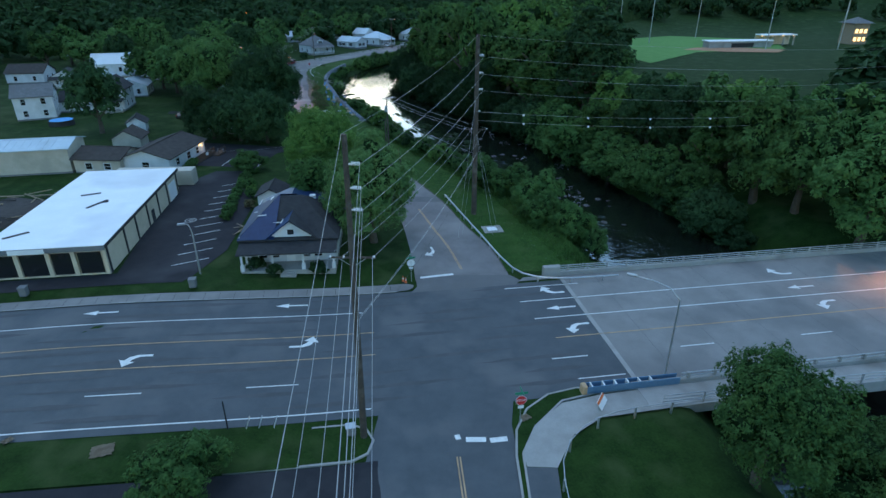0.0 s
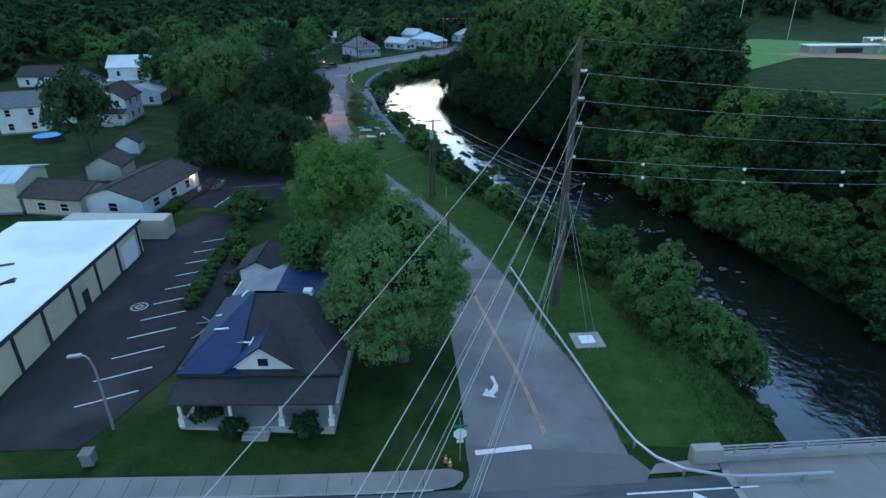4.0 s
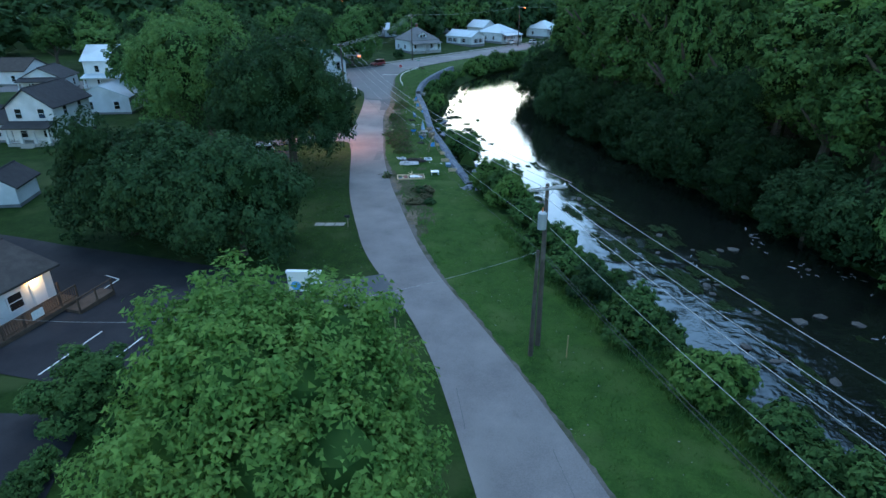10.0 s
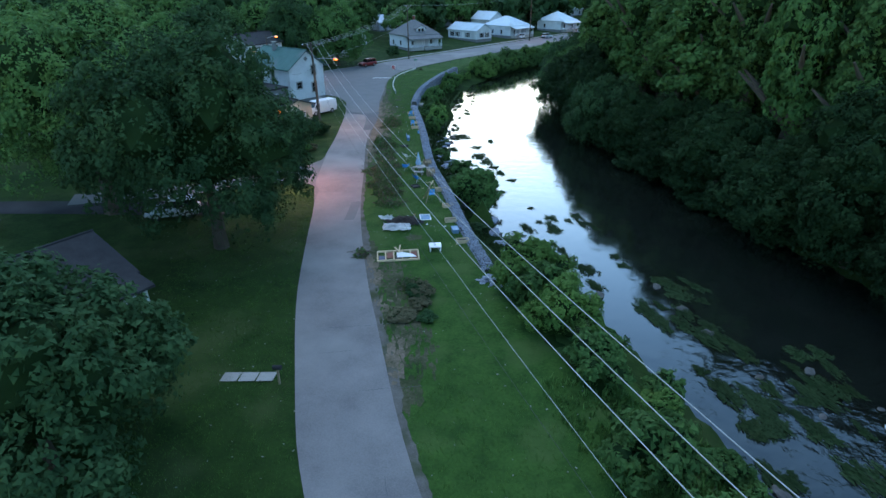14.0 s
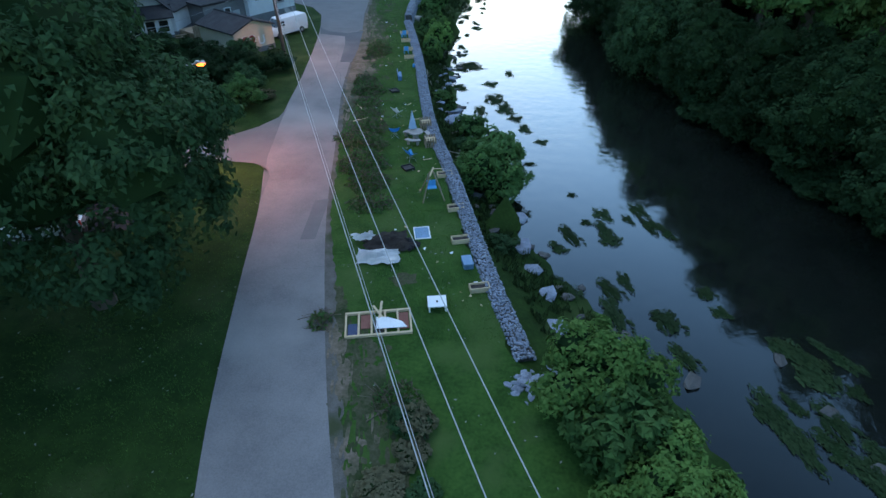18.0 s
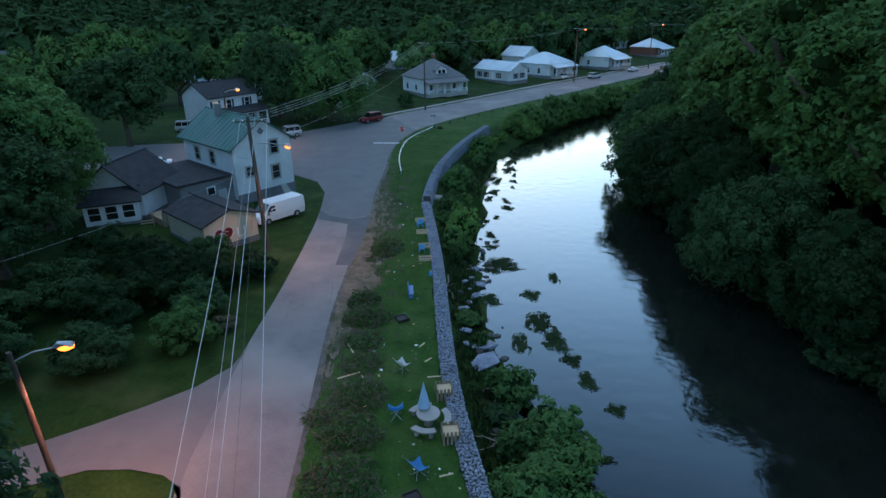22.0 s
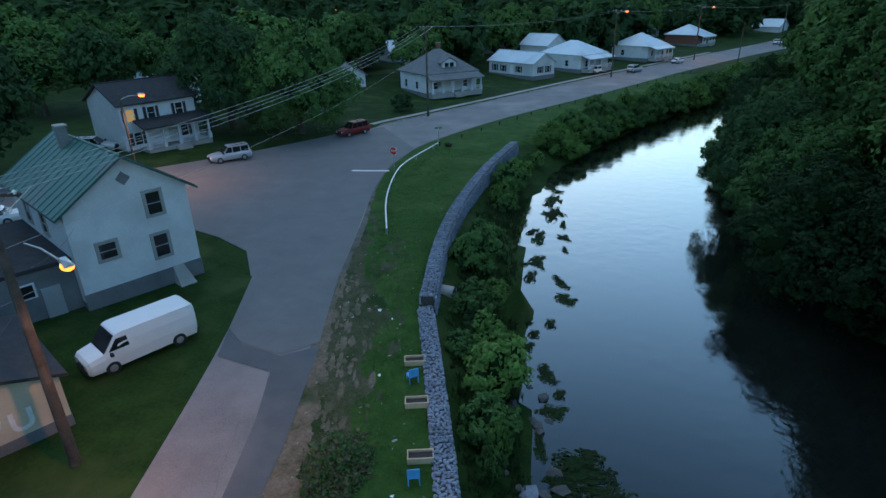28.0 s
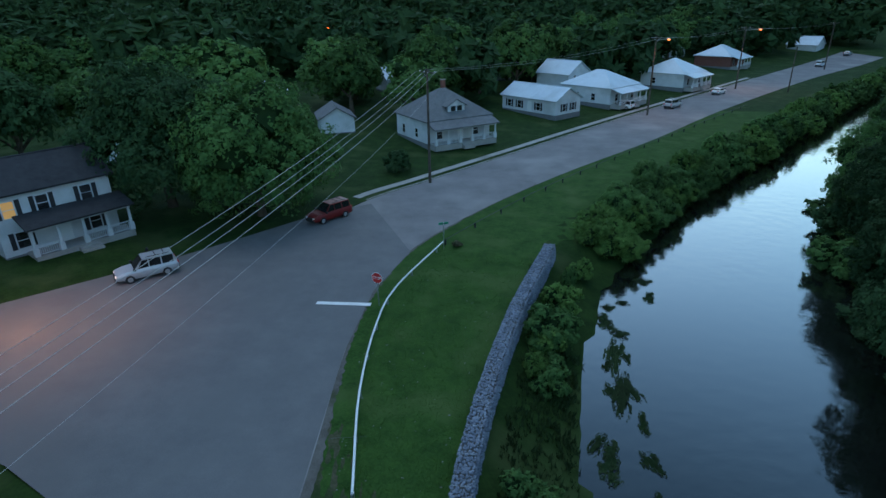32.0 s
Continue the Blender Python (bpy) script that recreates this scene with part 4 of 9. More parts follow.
# road patches
sheet("asphalt_patch", [(-52.9, 202.5), (-46.9, 203.2), (-44.8, 195.7), (-46.3, 194.1), (-48.9, 194.7), (-50.6, 196.0)], "asphalt_patch", 0.078, "", "", 2.0, parent=road)
sheet("asphalt_patch", [(-50.6, 196.0), (-49.6, 193.3), (-46.1, 192.6), (-44.9, 189.1), (-43.4, 183.0), (-42.1, 183.2), (-42.9, 188.0), (-44.6, 195.3), (-46.3, 194.0), (-48.9, 194.6)], "asphalt_new", 0.083, "", "", 2.0, parent=road)
sheet("asphalt_patch", [(-9.6, 83.4), (-0.3, 83.3), (-0.9, 85.6), (-10.3, 85.8)], "asphalt_patch", 0.078, "", "", 3.0, parent=road)
sheet("asphalt_patch", [(-34.5, 150.0), (-33.6, 150.2), (-34.4, 155.0), (-35.3, 154.6)], "asphalt_patch", 0.078, "", "", 3.0, parent=road)

# southern street and lots
sheet("road", [main(0.6, 35.8), main(11.5, 35.8), main(10.6, 33.0), main(10.0, 28.0), main(9.5, -20.0), main(-1.0, -20.0), main(-1.0, 29.5)], "asphalt_new", 0.05, "asphalt side street south of the crossing", "road", 4.0)
for o in (-0.1, 0.12):
    stripe((1.1 + o, 30.9), (2.9 + o, 10.0), 0.11, "yellow_paint", parent=main_road, name="centre_line", lift=0.09)
for a, b in (((1.7, 32.6), (3.2, 32.6)), ((3.5, 32.5), (4.8, 32.7)), ((0.9, 32.8), (1.3, 32.9))):
    stripe(a, b, 0.5, "white_paint", parent=main_road, name="stop_bar", lift=0.09)
sheet("parking_lot", main_rect(-120, 0.4, 5, 30.9), "asphalt_dark", 0.05, "dark asphalt car park south of the main road", "parking lot", 4.0)


def kerb_ring(name, outline, mat_top, height, label, category, width=0.16, parent=None):
    """A raised bed: kerb stones round a planted or paved top."""
    ob = thing(name, Matrix(), label, category, kind="structure")
    n = len(outline)
    P = np.array(outline, float)
    z = ground(P[:, 0], P[:, 1], False)
    c = P.mean(0)
    for i in range(n):
        a, b = P[i], P[(i + 1) % n]
        d = (b - a) / np.linalg.norm(b - a)
        m = np.array([-d[1], d[0]])
        if m @ (c - a) < 0:
            m = -m
        za, zb = z[i], z[(i + 1) % n]
        q = [a, b, b + m * width, a + m * width]
        zz = [za, zb, zb, za]
        v = [(p[0], p[1], h + e) for e in (-0.1, height) for p, h in zip(q, zz)]
        bm = bmesh.new()
        hull(bm, v)
        link("kerb", bm, "concrete", ob)
    sheet("bed", outline, mat_top, height - 0.02, "", "", 2.5, parent=ob)
    return ob


kerb_ring("traffic_island", [main(-120, 31.0), main(-1.6, 31.0), main(-0.4, 31.6), main(0.1, 32.9), main(-0.4, 34.2), main(-1.6, 34.9), main(-120, 35.3)], "grass", 0.14, "long kerbed grass strip beside the main road", "grass strip")
# north pavement along the main road
pave = sheet("pavement", main_rect(-160, 3.6, 55.0, 56.7)[:2] + [main(4.9, 55.2), main(5.5, 55.7), main(5.6, 56.3), main(4.8, 56.7), main(-160, 56.6)], "deck", 0.13, "pale worn concrete pavement along the main road", "pavement", 4.0)
for s in np.arange(-60, 4, 1.5):
    stripe(main(s, 55.0), main(s, 56.5), 0.03, "asphalt_dark", lift=0.136, parent=pave, name="joint")
stripe(main(-160, 55.03), main(3.6, 55.03), 0.16, "concrete", lift=0.135, parent=pave, name="kerb")
sheet("parking_lot", [(-28.0, 57.0), (-26.6, 64.0), (-28.0, 78.0), (-31.5, 90.3), (-34.3, 97.0), (-39.5, 96.0), (-42.5, 86.0), (-36.5, 57.0), (-44.0, 55.7), (-90.0, 48.5), (-90, 45.4), (-28.6, 55.4)], "asphalt_dark", 0.06, "dark asphalt car park with white bay lines", "parking lot", 3.0)
lot = bpy.data.objects["parking_lot.001"]
for i in range(11):
    k = i / 10
    x, y = -33.3 + 5.35 * k, 89.9 - 28.45 * k
    stripe((x, y), (x - 2.5 - 0.9 * k, y - 1.95 - 0.4 * k), 0.11, "white_paint", lift=0.09, parent=lot, name="bay_line")
lot2 = sheet("parking_lot", [(-45.0, 99.0), (-33.6, 99.0), (-33.4, 103.0), (-32.6, 110.6), (-31.5, 111.3), (-28.6, 111.6), (-28.2, 115.3), (-33.7, 115.6), (-42.7, 115.8), (-52.3, 115.8), (-66, 117.0), (-66, 108.5), (-47, 108.5)], "asphalt_dark", 0.06, "dark asphalt car park beside the office", "parking lot", 3.0)
sheet("driveway", [(-28.6, 111.6), (-21.0, 111.6), (-20.6, 112.6), (-23.6, 117.6), (-25.6, 116.4), (-28.2, 115.3)], "asphalt_new", 0.062, "grey asphalt entrance to the office car park", "driveway", 2.0)
for p, q in (((-39.6, 99.4), (-39.5, 104.5)), ((-36.6, 100.2), (-36.5, 104.6)), ((-33.5, 99.7), (-33.4, 103.9)), ((-43.6, 109.0), (-43.6, 111.4)), ((-43.6, 111.4), (-45.0, 111.7))):
    stripe(p, q, 0.11, "white_paint", lift=0.09, parent=lot2, name="bay_line")
sheet("driveway", [(-45.5, 149.0), (-68.0, 142.5), (-69.0, 145.5), (-46.5, 152.5)], "asphalt_dark", 0.05, "narrow gravel driveway under the trees", "driveway", 2.5)
sheet("driveway", [(-22.3, 88.0), (-17.5, 88.9), (-13.4, 89.6), (-12.5, 86.6), (-9.6, 86.6), (-8.3, 84.6), (-7.6, 80.5), (-12.0, 79.5), (-19.2, 79.2), (-21.4, 83.0)], "asphalt_new", 0.045, "cracked grey asphalt driveway pad beside the maple", "driveway", 1.6)


# ---- bridge ----
def build_bridge():
    br = thing("bridge", Matrix(), "concrete road bridge with steel rails over the river", "bridge", kind="structure")
    a = math.degrees(math.atan2(DY, DX))
    br.matrix_world = pose(0, 0, 0, 0, 0, a)
    part("deck", boxm(22.4, 120, 34.0, 56.5, -1.0, 0.06, 0.03), "deck", br, "pale concrete bridge deck")
    for s in np.arange(26.5, 110, 6.1):
        part("deck_joint", boxm(s, s + 0.03, 36.2, 55.9, 0.055, 0.064), "asphalt_patch", br)
    part("expansion_joint", boxm(22.3, 22.75, 36.0, 55.3, 0.05, 0.075), "concrete", br)
    # north parapet
    part("parapet", boxm(22.6, 120, 56.0, 56.4, 0.0, 0.55, 0.03), "concrete", br)
    part("end_post", boxm(20.6, 22.6, 55.9, 56.6, 0.0, 1.25, 0.05), "concrete", br)
    for s in np.arange(23.5, 118, 2.4):
        part("post", boxm(s, s + 0.16, 56.12, 56.28, 0.5, 1.25), "concrete", br)
    for z in (0.75, 1.0, 1.25):
        bm = bmesh.new()
        rod(bm, (22.6, 56.2, z), (120, 56.2, z), 0.05)
        part("rail", bm, "steel", br)
    # south parapet and footway
    part("footway", boxm(22.0, 120, 33.0, 35.4, -0.9, 0.2, 0.02), "concrete", br)
    part("parapet", boxm(21.5, 120, 35.4, 35.8, 0.0, 0.6, 0.03), "concrete", br)
    for s in np.arange(26.5, 118, 2.4):
        part("post", boxm(s, s + 0.2, 35.45, 35.75, 0.5, 1.15), "concrete", br)
        part("post", boxm(s, s + 0.12, 33.0, 33.12, 0.2, 1.15), "steel", br)
    for z in (0.8, 1.1):
        bm = bmesh.new()
        rod(bm, (26.0, 35.6, z), (120, 35.6, z), 0.06)
        part("rail", bm, "steel", br)
    for z in (0.55, 0.85, 1.15):
        bm = bmesh.new()
        rod(bm, (23.0, 33.06, z), (120, 33.06, z), 0.04)
        part("rail", bm, "steel", br)
    for s in (23.0, 50.0, 78.0):
        part("pier", boxm(s, s + 1.2, 33.5, 56.0, -7.5, -0.8, 0.05), "concrete", br)
    for u in (34.5, 41.0, 48.0, 55.0):
        part("girder", boxm(22.5, 120, u, u + 0.4, -1.9, -0.9), "steel", br)
    # crash cushion at the bridge's end
    cc = thing("crash_cushion", pose(0, 0, 0, 0, 0, a), "blue-grey steel crash cushion with a yellow nose", "crash cushion")
    for u in (35.35, 35.95):
        part("side_panel", boxm(17.6, 25.8, u, u + 0.06, 0.15, 0.85, 0.02), "cushion", cc)
    for s in np.arange(18.0, 23.4, 1.05):
        part("diaphragm", boxm(s, s + 0.1, 35.4, 36.0, 0.2, 0.86), "white_paint", cc)
    part("nose", boxm(17.2, 17.65, 35.3, 36.05, 0.1, 0.9, 0.08), "yellow_paint", cc)
    part("base_plate", boxm(17.2, 25.8, 35.35, 36.0, 0.05, 0.16), "steel", cc)
    sl = street_lamp(main(24.8, 36.1), 9.2, 3.6, 150)
    return br


M["cushion"] = material("blue_grey_steel", (0.10, 0.20, 0.32), (0.16, 0.27, 0.4), 1.5, 0.5, 0.3, 0.1, 8)


def street_lamp(at, height, arm, toward, lit=False, mat="steel", base=None):
    z = gz(*at) if base is None else base
    z = max(z, 0.0)
    ob = thing("street_lamp", pose(at[0], at[1], z, 0, 0, toward), "galvanised street lamp with a curved arm", "street lamp")
    bm = bmesh.new()
    rod(bm, (0, 0, 0), (0, 0, height - 1.2), 0.11, 0.07)
    part("pole", bm, mat, ob)
    bm = bmesh.new()
    p = [(0, 0, height - 1.2), (0.25 * arm, 0, height - 0.35), (0.6 * arm, 0, height - 0.05), (arm, 0, height)]
    for a, b in zip(p[:-1], p[1:]):
        rod(bm, a, b, 0.06, 0.045)
    part("arm", bm, mat, ob)
    bm = boxm(arm - 0.1, arm + 0.75, -0.16, 0.16, height - 0.08, height + 0.12, 0.06)
    part("lamp_head", bm, mat, ob)
    return ob


build_bridge()
# corner kerb, lawn and footpath by the bridge
kerb_ring("verge", [(5.2, 25.0), (5.2, 31.0), (5.5, 33.6), (6.6, 36.0), (8.6, 37.8), (11.0, 38.6), (12.6, 38.7), (12.6, 38.0), (9.6, 37.0), (7.0, 34.0), (5.7, 31.2), (5.6, 25.0)], "grass", 0.15, "kerbed grass verge on the street corner", "verge")
sheet("footpath", [(5.7, 31.2), (7.0, 34.0), (9.6, 36.6), (12.8, 37.6), (18.6, 38.7), (22.0, 39.0), (22.4, 36.8), (18.0, 36.0), (12.4, 34.9), (9.8, 33.0), (8.0, 29.8), (5.9, 29.9)], "concrete", 0.17, "pale concrete footpath curving to the bridge", "footpath", 1.6)
sheet("footpath", [(5.7, 29.9), (8.0, 29.8), (7.6, 24.0), (5.6, 24.0)], "asphalt_new", 0.14, "asphalt ramp below the footpath", "footpath", 2.0)


# ---- buildings ----
def window(parent, side, u, z, w, h, half, lit=False, trim="siding", shutters=None):
    """A window on a wall; side S, N, E or W, u along the wall, z its sill."""
    hw, hd = half
    fr = {"S": (u, -hd, 0), "N": (-u, hd, 180), "E": (hw, u, 90), "W": (-hw, -u, -90)}[side]
    ob = thing("window", pose(fr[0], fr[1], z, 0, 0, fr[2]), "", "")
    for k in ("label", "category"):
        if k in ob:
            del ob[k]
    ob.parent = parent
    bm = bmesh.new()
    t = 0.2 if trim == "grey_trim" else 0.11
    for x0, x1, z0, z1 in ((-w / 2 - t, w / 2 + t, -t, 0), (-w / 2 - t, w / 2 + t, h, h + t), (-w / 2 - t, -w / 2, 0, h), (w / 2, w / 2 + t, 0, h), (-w / 2, w / 2, h * 0.48, h * 0.48 + 0.05)):
        box(bm, x0, x1, -0.07, 0.03, z0, z1)
    part("window_frame", bm, trim, ob)
    part("pane", boxm(-w / 2, w / 2, -0.03, 0.01, 0, h), "window_lit" if lit else "glass", ob)
    if shutters:
        for sx in (-1, 1):
            part("shutter", boxm(min(sx * (w / 2 + 0.13), sx * (w / 2 + 0.5)), max(sx * (w / 2 + 0.13), sx * (w / 2 + 0.5)), -0.06, 0.0, -0.05, h + 0.05), shutters, ob)
    return ob


def door(parent, side, u, z, w, h, half, mat="white_car"):
    hw, hd = half
    fr = {"S": (u, -hd, 0), "N": (-u, hd, 180), "E": (hw, u, 90), "W": (-hw, -u, -90)}[side]
    ob = thing("door", pose(fr[0], fr[1], z, 0, 0, fr[2]), "", "")
    for k in ("label", "category"):
        if k in ob:
            del ob[k]
    ob.parent = parent
    part("leaf", boxm(-w / 2, w / 2, -0.05, 0.02, 0, h, 0.01), mat, ob)
    bm = bmesh.new()
    for x0, x1, z0, z1 in ((-w / 2 - 0.1, w / 2 + 0.1, h, h + 0.1), (-w / 2 - 0.1, -w / 2, 0, h), (w / 2, w / 2 + 0.1, 0, h)):
        box(bm, x0, x1, -0.07, 0.02, z0, z1)
    part("door_frame", bm, "siding", ob)
    return ob


def gable_roof(parent, w, d, h, rise, mat, over=0.4, axis="x", name="roof", ribs=0.0):
    """Two thick slopes that meet on a ridge along the axis."""
    if axis == "y":
        w, d = d, w
    x0, y0 = w / 2 + over, d / 2 + over
    drop = rise * over / (d / 2)
    for s in (-1, 1):
        bm = bmesh.new()
        pts = []
        for x in (-x0, x0):
            for t in (0.0, 0.16):
                pts += [(x, 0, h + rise + t), (x, s * y0, h - drop + t)]
        if axis == "y":
            pts = [(-p[1], p[0], p[2]) for p in pts]
        hull(bm, pts)
        sl = part(name, bm, mat, parent)
        if ribs:
            k = -x0 + ribs / 2
            while k < x0:
                bm = bmesh.new()
                q = [(k + e, yy, zz) for e in (-0.025, 0.025) for yy, zz in ((0, h + rise + 0.15), (s * y0, h - drop + 0.15), (0, h + rise + 0.2), (s * y0, h - drop + 0.2))]
                if axis == "y":
                    q = [(-p[1], p[0], p[2]) for p in q]
                hull(bm, q)
                r = part("seam", bm, mat, sl)
                k += ribs
    bm = bmesh.new()
    r = [(-x0, 0, h + rise + 0.18), (x0, 0, h + rise + 0.18)]
    if axis == "y":
        r = [(0, p[0], p[2]) for p in r]
    rod(bm, r[0], r[1], 0.09, n=6)
    part("ridge_cap", bm, mat, parent)


def hip_roof(parent, w, d, h, rise, mat, over=0.5, ridge=0.0, axis="x"):
    x0, y0 = w / 2 + over, d / 2 + over
    r = ridge / 2
    top = [(-r, 0, h + rise), (r, 0, h + rise)] if axis == "x" else [(0, -r, h + rise), (0, r, h + rise)]
    eave = [(-x0, -y0, h), (x0, -y0, h), (x0, y0, h), (-x0, y0, h)]
    bm = bmesh.new()
    hull(bm, [(a, b, c + t) for a, b, c in eave for t in (-0.02, 0.16)] + top)
    return part("roof", bm, mat, parent)


def walls(parent, w, d, h, mat, rise=0.0, axis="x", base=-0.6):
    bm = bmesh.new()
    pts = [(a, b, c) for a in (-w / 2, w / 2) for b in (-d / 2, d / 2) for c in (base, h)]
    if rise:
        pts += [(-w / 2, 0, h + rise), (w / 2, 0, h + rise)] if axis == "x" else [(0, -d / 2, h + rise), (0, d / 2, h + rise)]
    hull(bm, pts)
    wl_ = part("wall", bm, mat, parent)
    part("foundation", boxm(-w / 2 - 0.03, w / 2 + 0.03, -d / 2 - 0.03, d / 2 + 0.03, base - 0.2, 0.35), "grey_wall", parent)
    return wl_


def porch(parent, x0, x1, y0, y1, h, mat_roof, posts=4, rail=True, rise=0.7):
    """A front porch: deck, posts, sloping roof, rail and step."""
    part("porch_deck", boxm(x0, x1, y0, y1, -0.4, 0.45, 0.02), "concrete", parent)
    for i in range(posts):
        x = x0 + 0.15 + (x1 - x0 - 0.3) * i / (posts - 1)
        part("porch_post", boxm(x - 0.1, x + 0.1, y0 + 0.08, y0 + 0.28, 0.45, h), "siding", parent)
        part("post_base", boxm(x - 0.2, x + 0.2, y0 + 0.0, y0 + 0.36, 0.45, 1.15), "siding", parent)
        if rail and i < posts - 1 and i != posts // 2 - 1:
            xe = x0 + 0.15 + (x1 - x0 - 0.3) * (i + 1) / (posts - 1)
            bm = bmesh.new()
            box(bm, x, xe, y0 + 0.14, y0 + 0.2, 1.28, 1.36)
            box(bm, x, xe, y0 + 0.14, y0 + 0.2, 0.55, 0.6)
            k = x + 0.14
            while k < xe:
                box(bm, k, k + 0.04, y0 + 0.15, y0 + 0.19, 0.58, 1.3)
                k += 0.16
            tagged(part("railing", bm, "siding", parent), kind="stuff")
    bm = bmesh.new()
    hull(bm, [(x, y, z + t) for x in (x0 - 0.3, x1 + 0.3) for y, z in ((y0 - 0.35, h), (y1 + 0.1, h + rise)) for t in (0, 0.16)])
    part("porch_roof", bm, mat_roof, parent)
    part("porch_beam", boxm(x0, x1, y0 + 0.05, y0 + 0.3, h - 0.22, h + 0.02), "siding", parent)
    xm = (x0 + x1) / 2
    for i in range(3):
        part("step", boxm(xm - 0.9, xm + 0.9, y0 - 0.3 * (i + 1), y0 - 0.3 * i, -0.4, 0.32 - 0.14 * i), "concrete", parent)


def chimney(parent, x, y, z0, z1, mat="brick"):
    part("chimney", boxm(x - 0.3, x + 0.3, y - 0.3, y + 0.3, z0, z1, 0.02), mat, parent)
    part("chimney_cap", boxm(x - 0.36, x + 0.36, y - 0.36, y + 0.36, z1 - 0.12, z1, 0.02), "concrete", parent)


M["brick"] = material("red_brick", (0.16, 0.06, 0.045), (0.24, 0.1, 0.075), 3.0, 0.9, 0, 0.3, 8)


def house(x, y, rot, w, d, h, rise, roof, wall_mat, label, style="gable", axis="x", base=None, ridge=0.0, over=0.4, windows=(), doors=(), ribs=0.0, shutters=None, name="house", category="house", trim="siding"):
    z = (gz(x, y) if base is None else base)
    ob = thing(name, pose(x, y, z, 0, 0, rot), label, category)
    walls(ob, w, d, h, wall_mat, rise if style == "gable" else 0.0, axis)
    if style == "gable":
        gable_roof(ob, w, d, h, rise, roof, over, axis, ribs=ribs)
    else:
        hip_roof(ob, w, d, h, rise, roof, over, ridge, axis)
    for side_, u, z0, ww, hh, *lit in windows:
        window(ob, side_, u, z0, ww, hh, (w / 2, d / 2), bool(lit and lit[0]), trim=trim, shutters=shutters)
    for side_, u, z0, ww, hh in doors:
        door(ob, side_, u, z0, ww, hh, (w / 2, d / 2))
    return ob


def build_store():
    z = 0.85
    ob = thing("store_building", pose(-45.3, 70.0, z, 0, 0, 8), "single-storey shop with white membrane roof and cream walls", "store")
    w, d, h = 12.5, 28.0, 3.9
    part("wall", boxm(-w / 2, w / 2, -d / 2 + 0.4, d / 2, -0.6, h, 0.02), "cream", ob)
    part("roof", boxm(-w / 2 - 0.25, w / 2 + 0.25, -d / 2 - 0.5, d / 2 + 0.2, h, h + 0.28, 0.04), "white_roof", ob, "white membrane roof with dark tears")
    part("fascia", boxm(-w / 2 - 0.28, w / 2 + 0.28, -d / 2 - 0.56, -d / 2 - 0.5, h - 0.35, h + 0.2), "grey_wall", ob)
    part("eave_trim", boxm(w / 2 + 0.25, w / 2 + 0.33, -d / 2 - 0.5, d / 2 + 0.2, h - 0.12, h + 0.24), "shingle", ob)
    for y in (-13.6, -8.4, -4.5, -0.2, 4.2, 8.5, 13.4):
        part("pilaster", boxm(w / 2, w / 2 + 0.12, y - 0.14, y + 0.14, -0.3, h - 0.1), "shingle", ob)
    part("skirting", boxm(w / 2, w / 2 + 0.1, -d / 2 + 0.5, d / 2, -0.3, 0.35), "concrete", ob)
    part("door", boxm(w / 2, w / 2 + 0.08, 1.2, 2.2, 0, 2.1), "shingle", ob)
    part("roller_door", boxm(w / 2, w / 2 + 0.09, 9.4, 12.6, 0, 2.9), "white_car", ob)
    part("loading_step", boxm(w / 2, w / 2 + 1.3, 9.0, 13.0, -0.5, 0.12, 0.03), "concrete", ob)
    part("loading_step", boxm(w / 2, w / 2 + 1.1, 0.6, 2.8, -0.5, 0.12, 0.03), "concrete", ob)
    # shop front
    part("base_wall", boxm(-w / 2, w / 2, -d / 2 + 0.05, -d / 2 + 0.4, -0.4, 0.55), "cream", ob)
    for x in (-w / 2, -3.2, 0.0, 2.6, w / 2 - 0.45):
        part("pillar", boxm(x, x + 0.45, -d / 2, -d / 2 + 0.42, -0.4, h - 0.35), "cream", ob)
    for x0, x1 in ((-5.7, -3.3), (-2.7, -0.1), (0.5, 2.55)):
        part("shop_window", boxm(x0, x1, -d / 2 + 0.2, -d / 2 + 0.28, 0.55, h - 0.8), "glass", ob)
    part("shop_door", boxm(3.2, 5.6, -d / 2 + 0.2, -d / 2 + 0.28, -0.2, h - 0.8), "glass", ob)
    part("sign_panel", boxm(-3.2, 0.4, -d / 2 - 0.62, -d / 2 - 0.56, h - 0.35, h + 0.15), "white_car", ob)
    for x, y, a, l in ((-1.5, 3.0, 20, 2.4), (0.8, -1.0, 62, 3.2), (1.4, -0.4, 20, 1.0), (-4.2, -10.5, 40, 2.6)):
        c = part("torn_flap", boxm(-l / 2, l / 2, -0.22, 0.22, 0, 0.06, 0.02), "brown_shingle" if l == 2.6 else "shingle", ob)
        c.matrix_basis = pose(x, y, h + 0.28, 0, 0, a)


build_store()


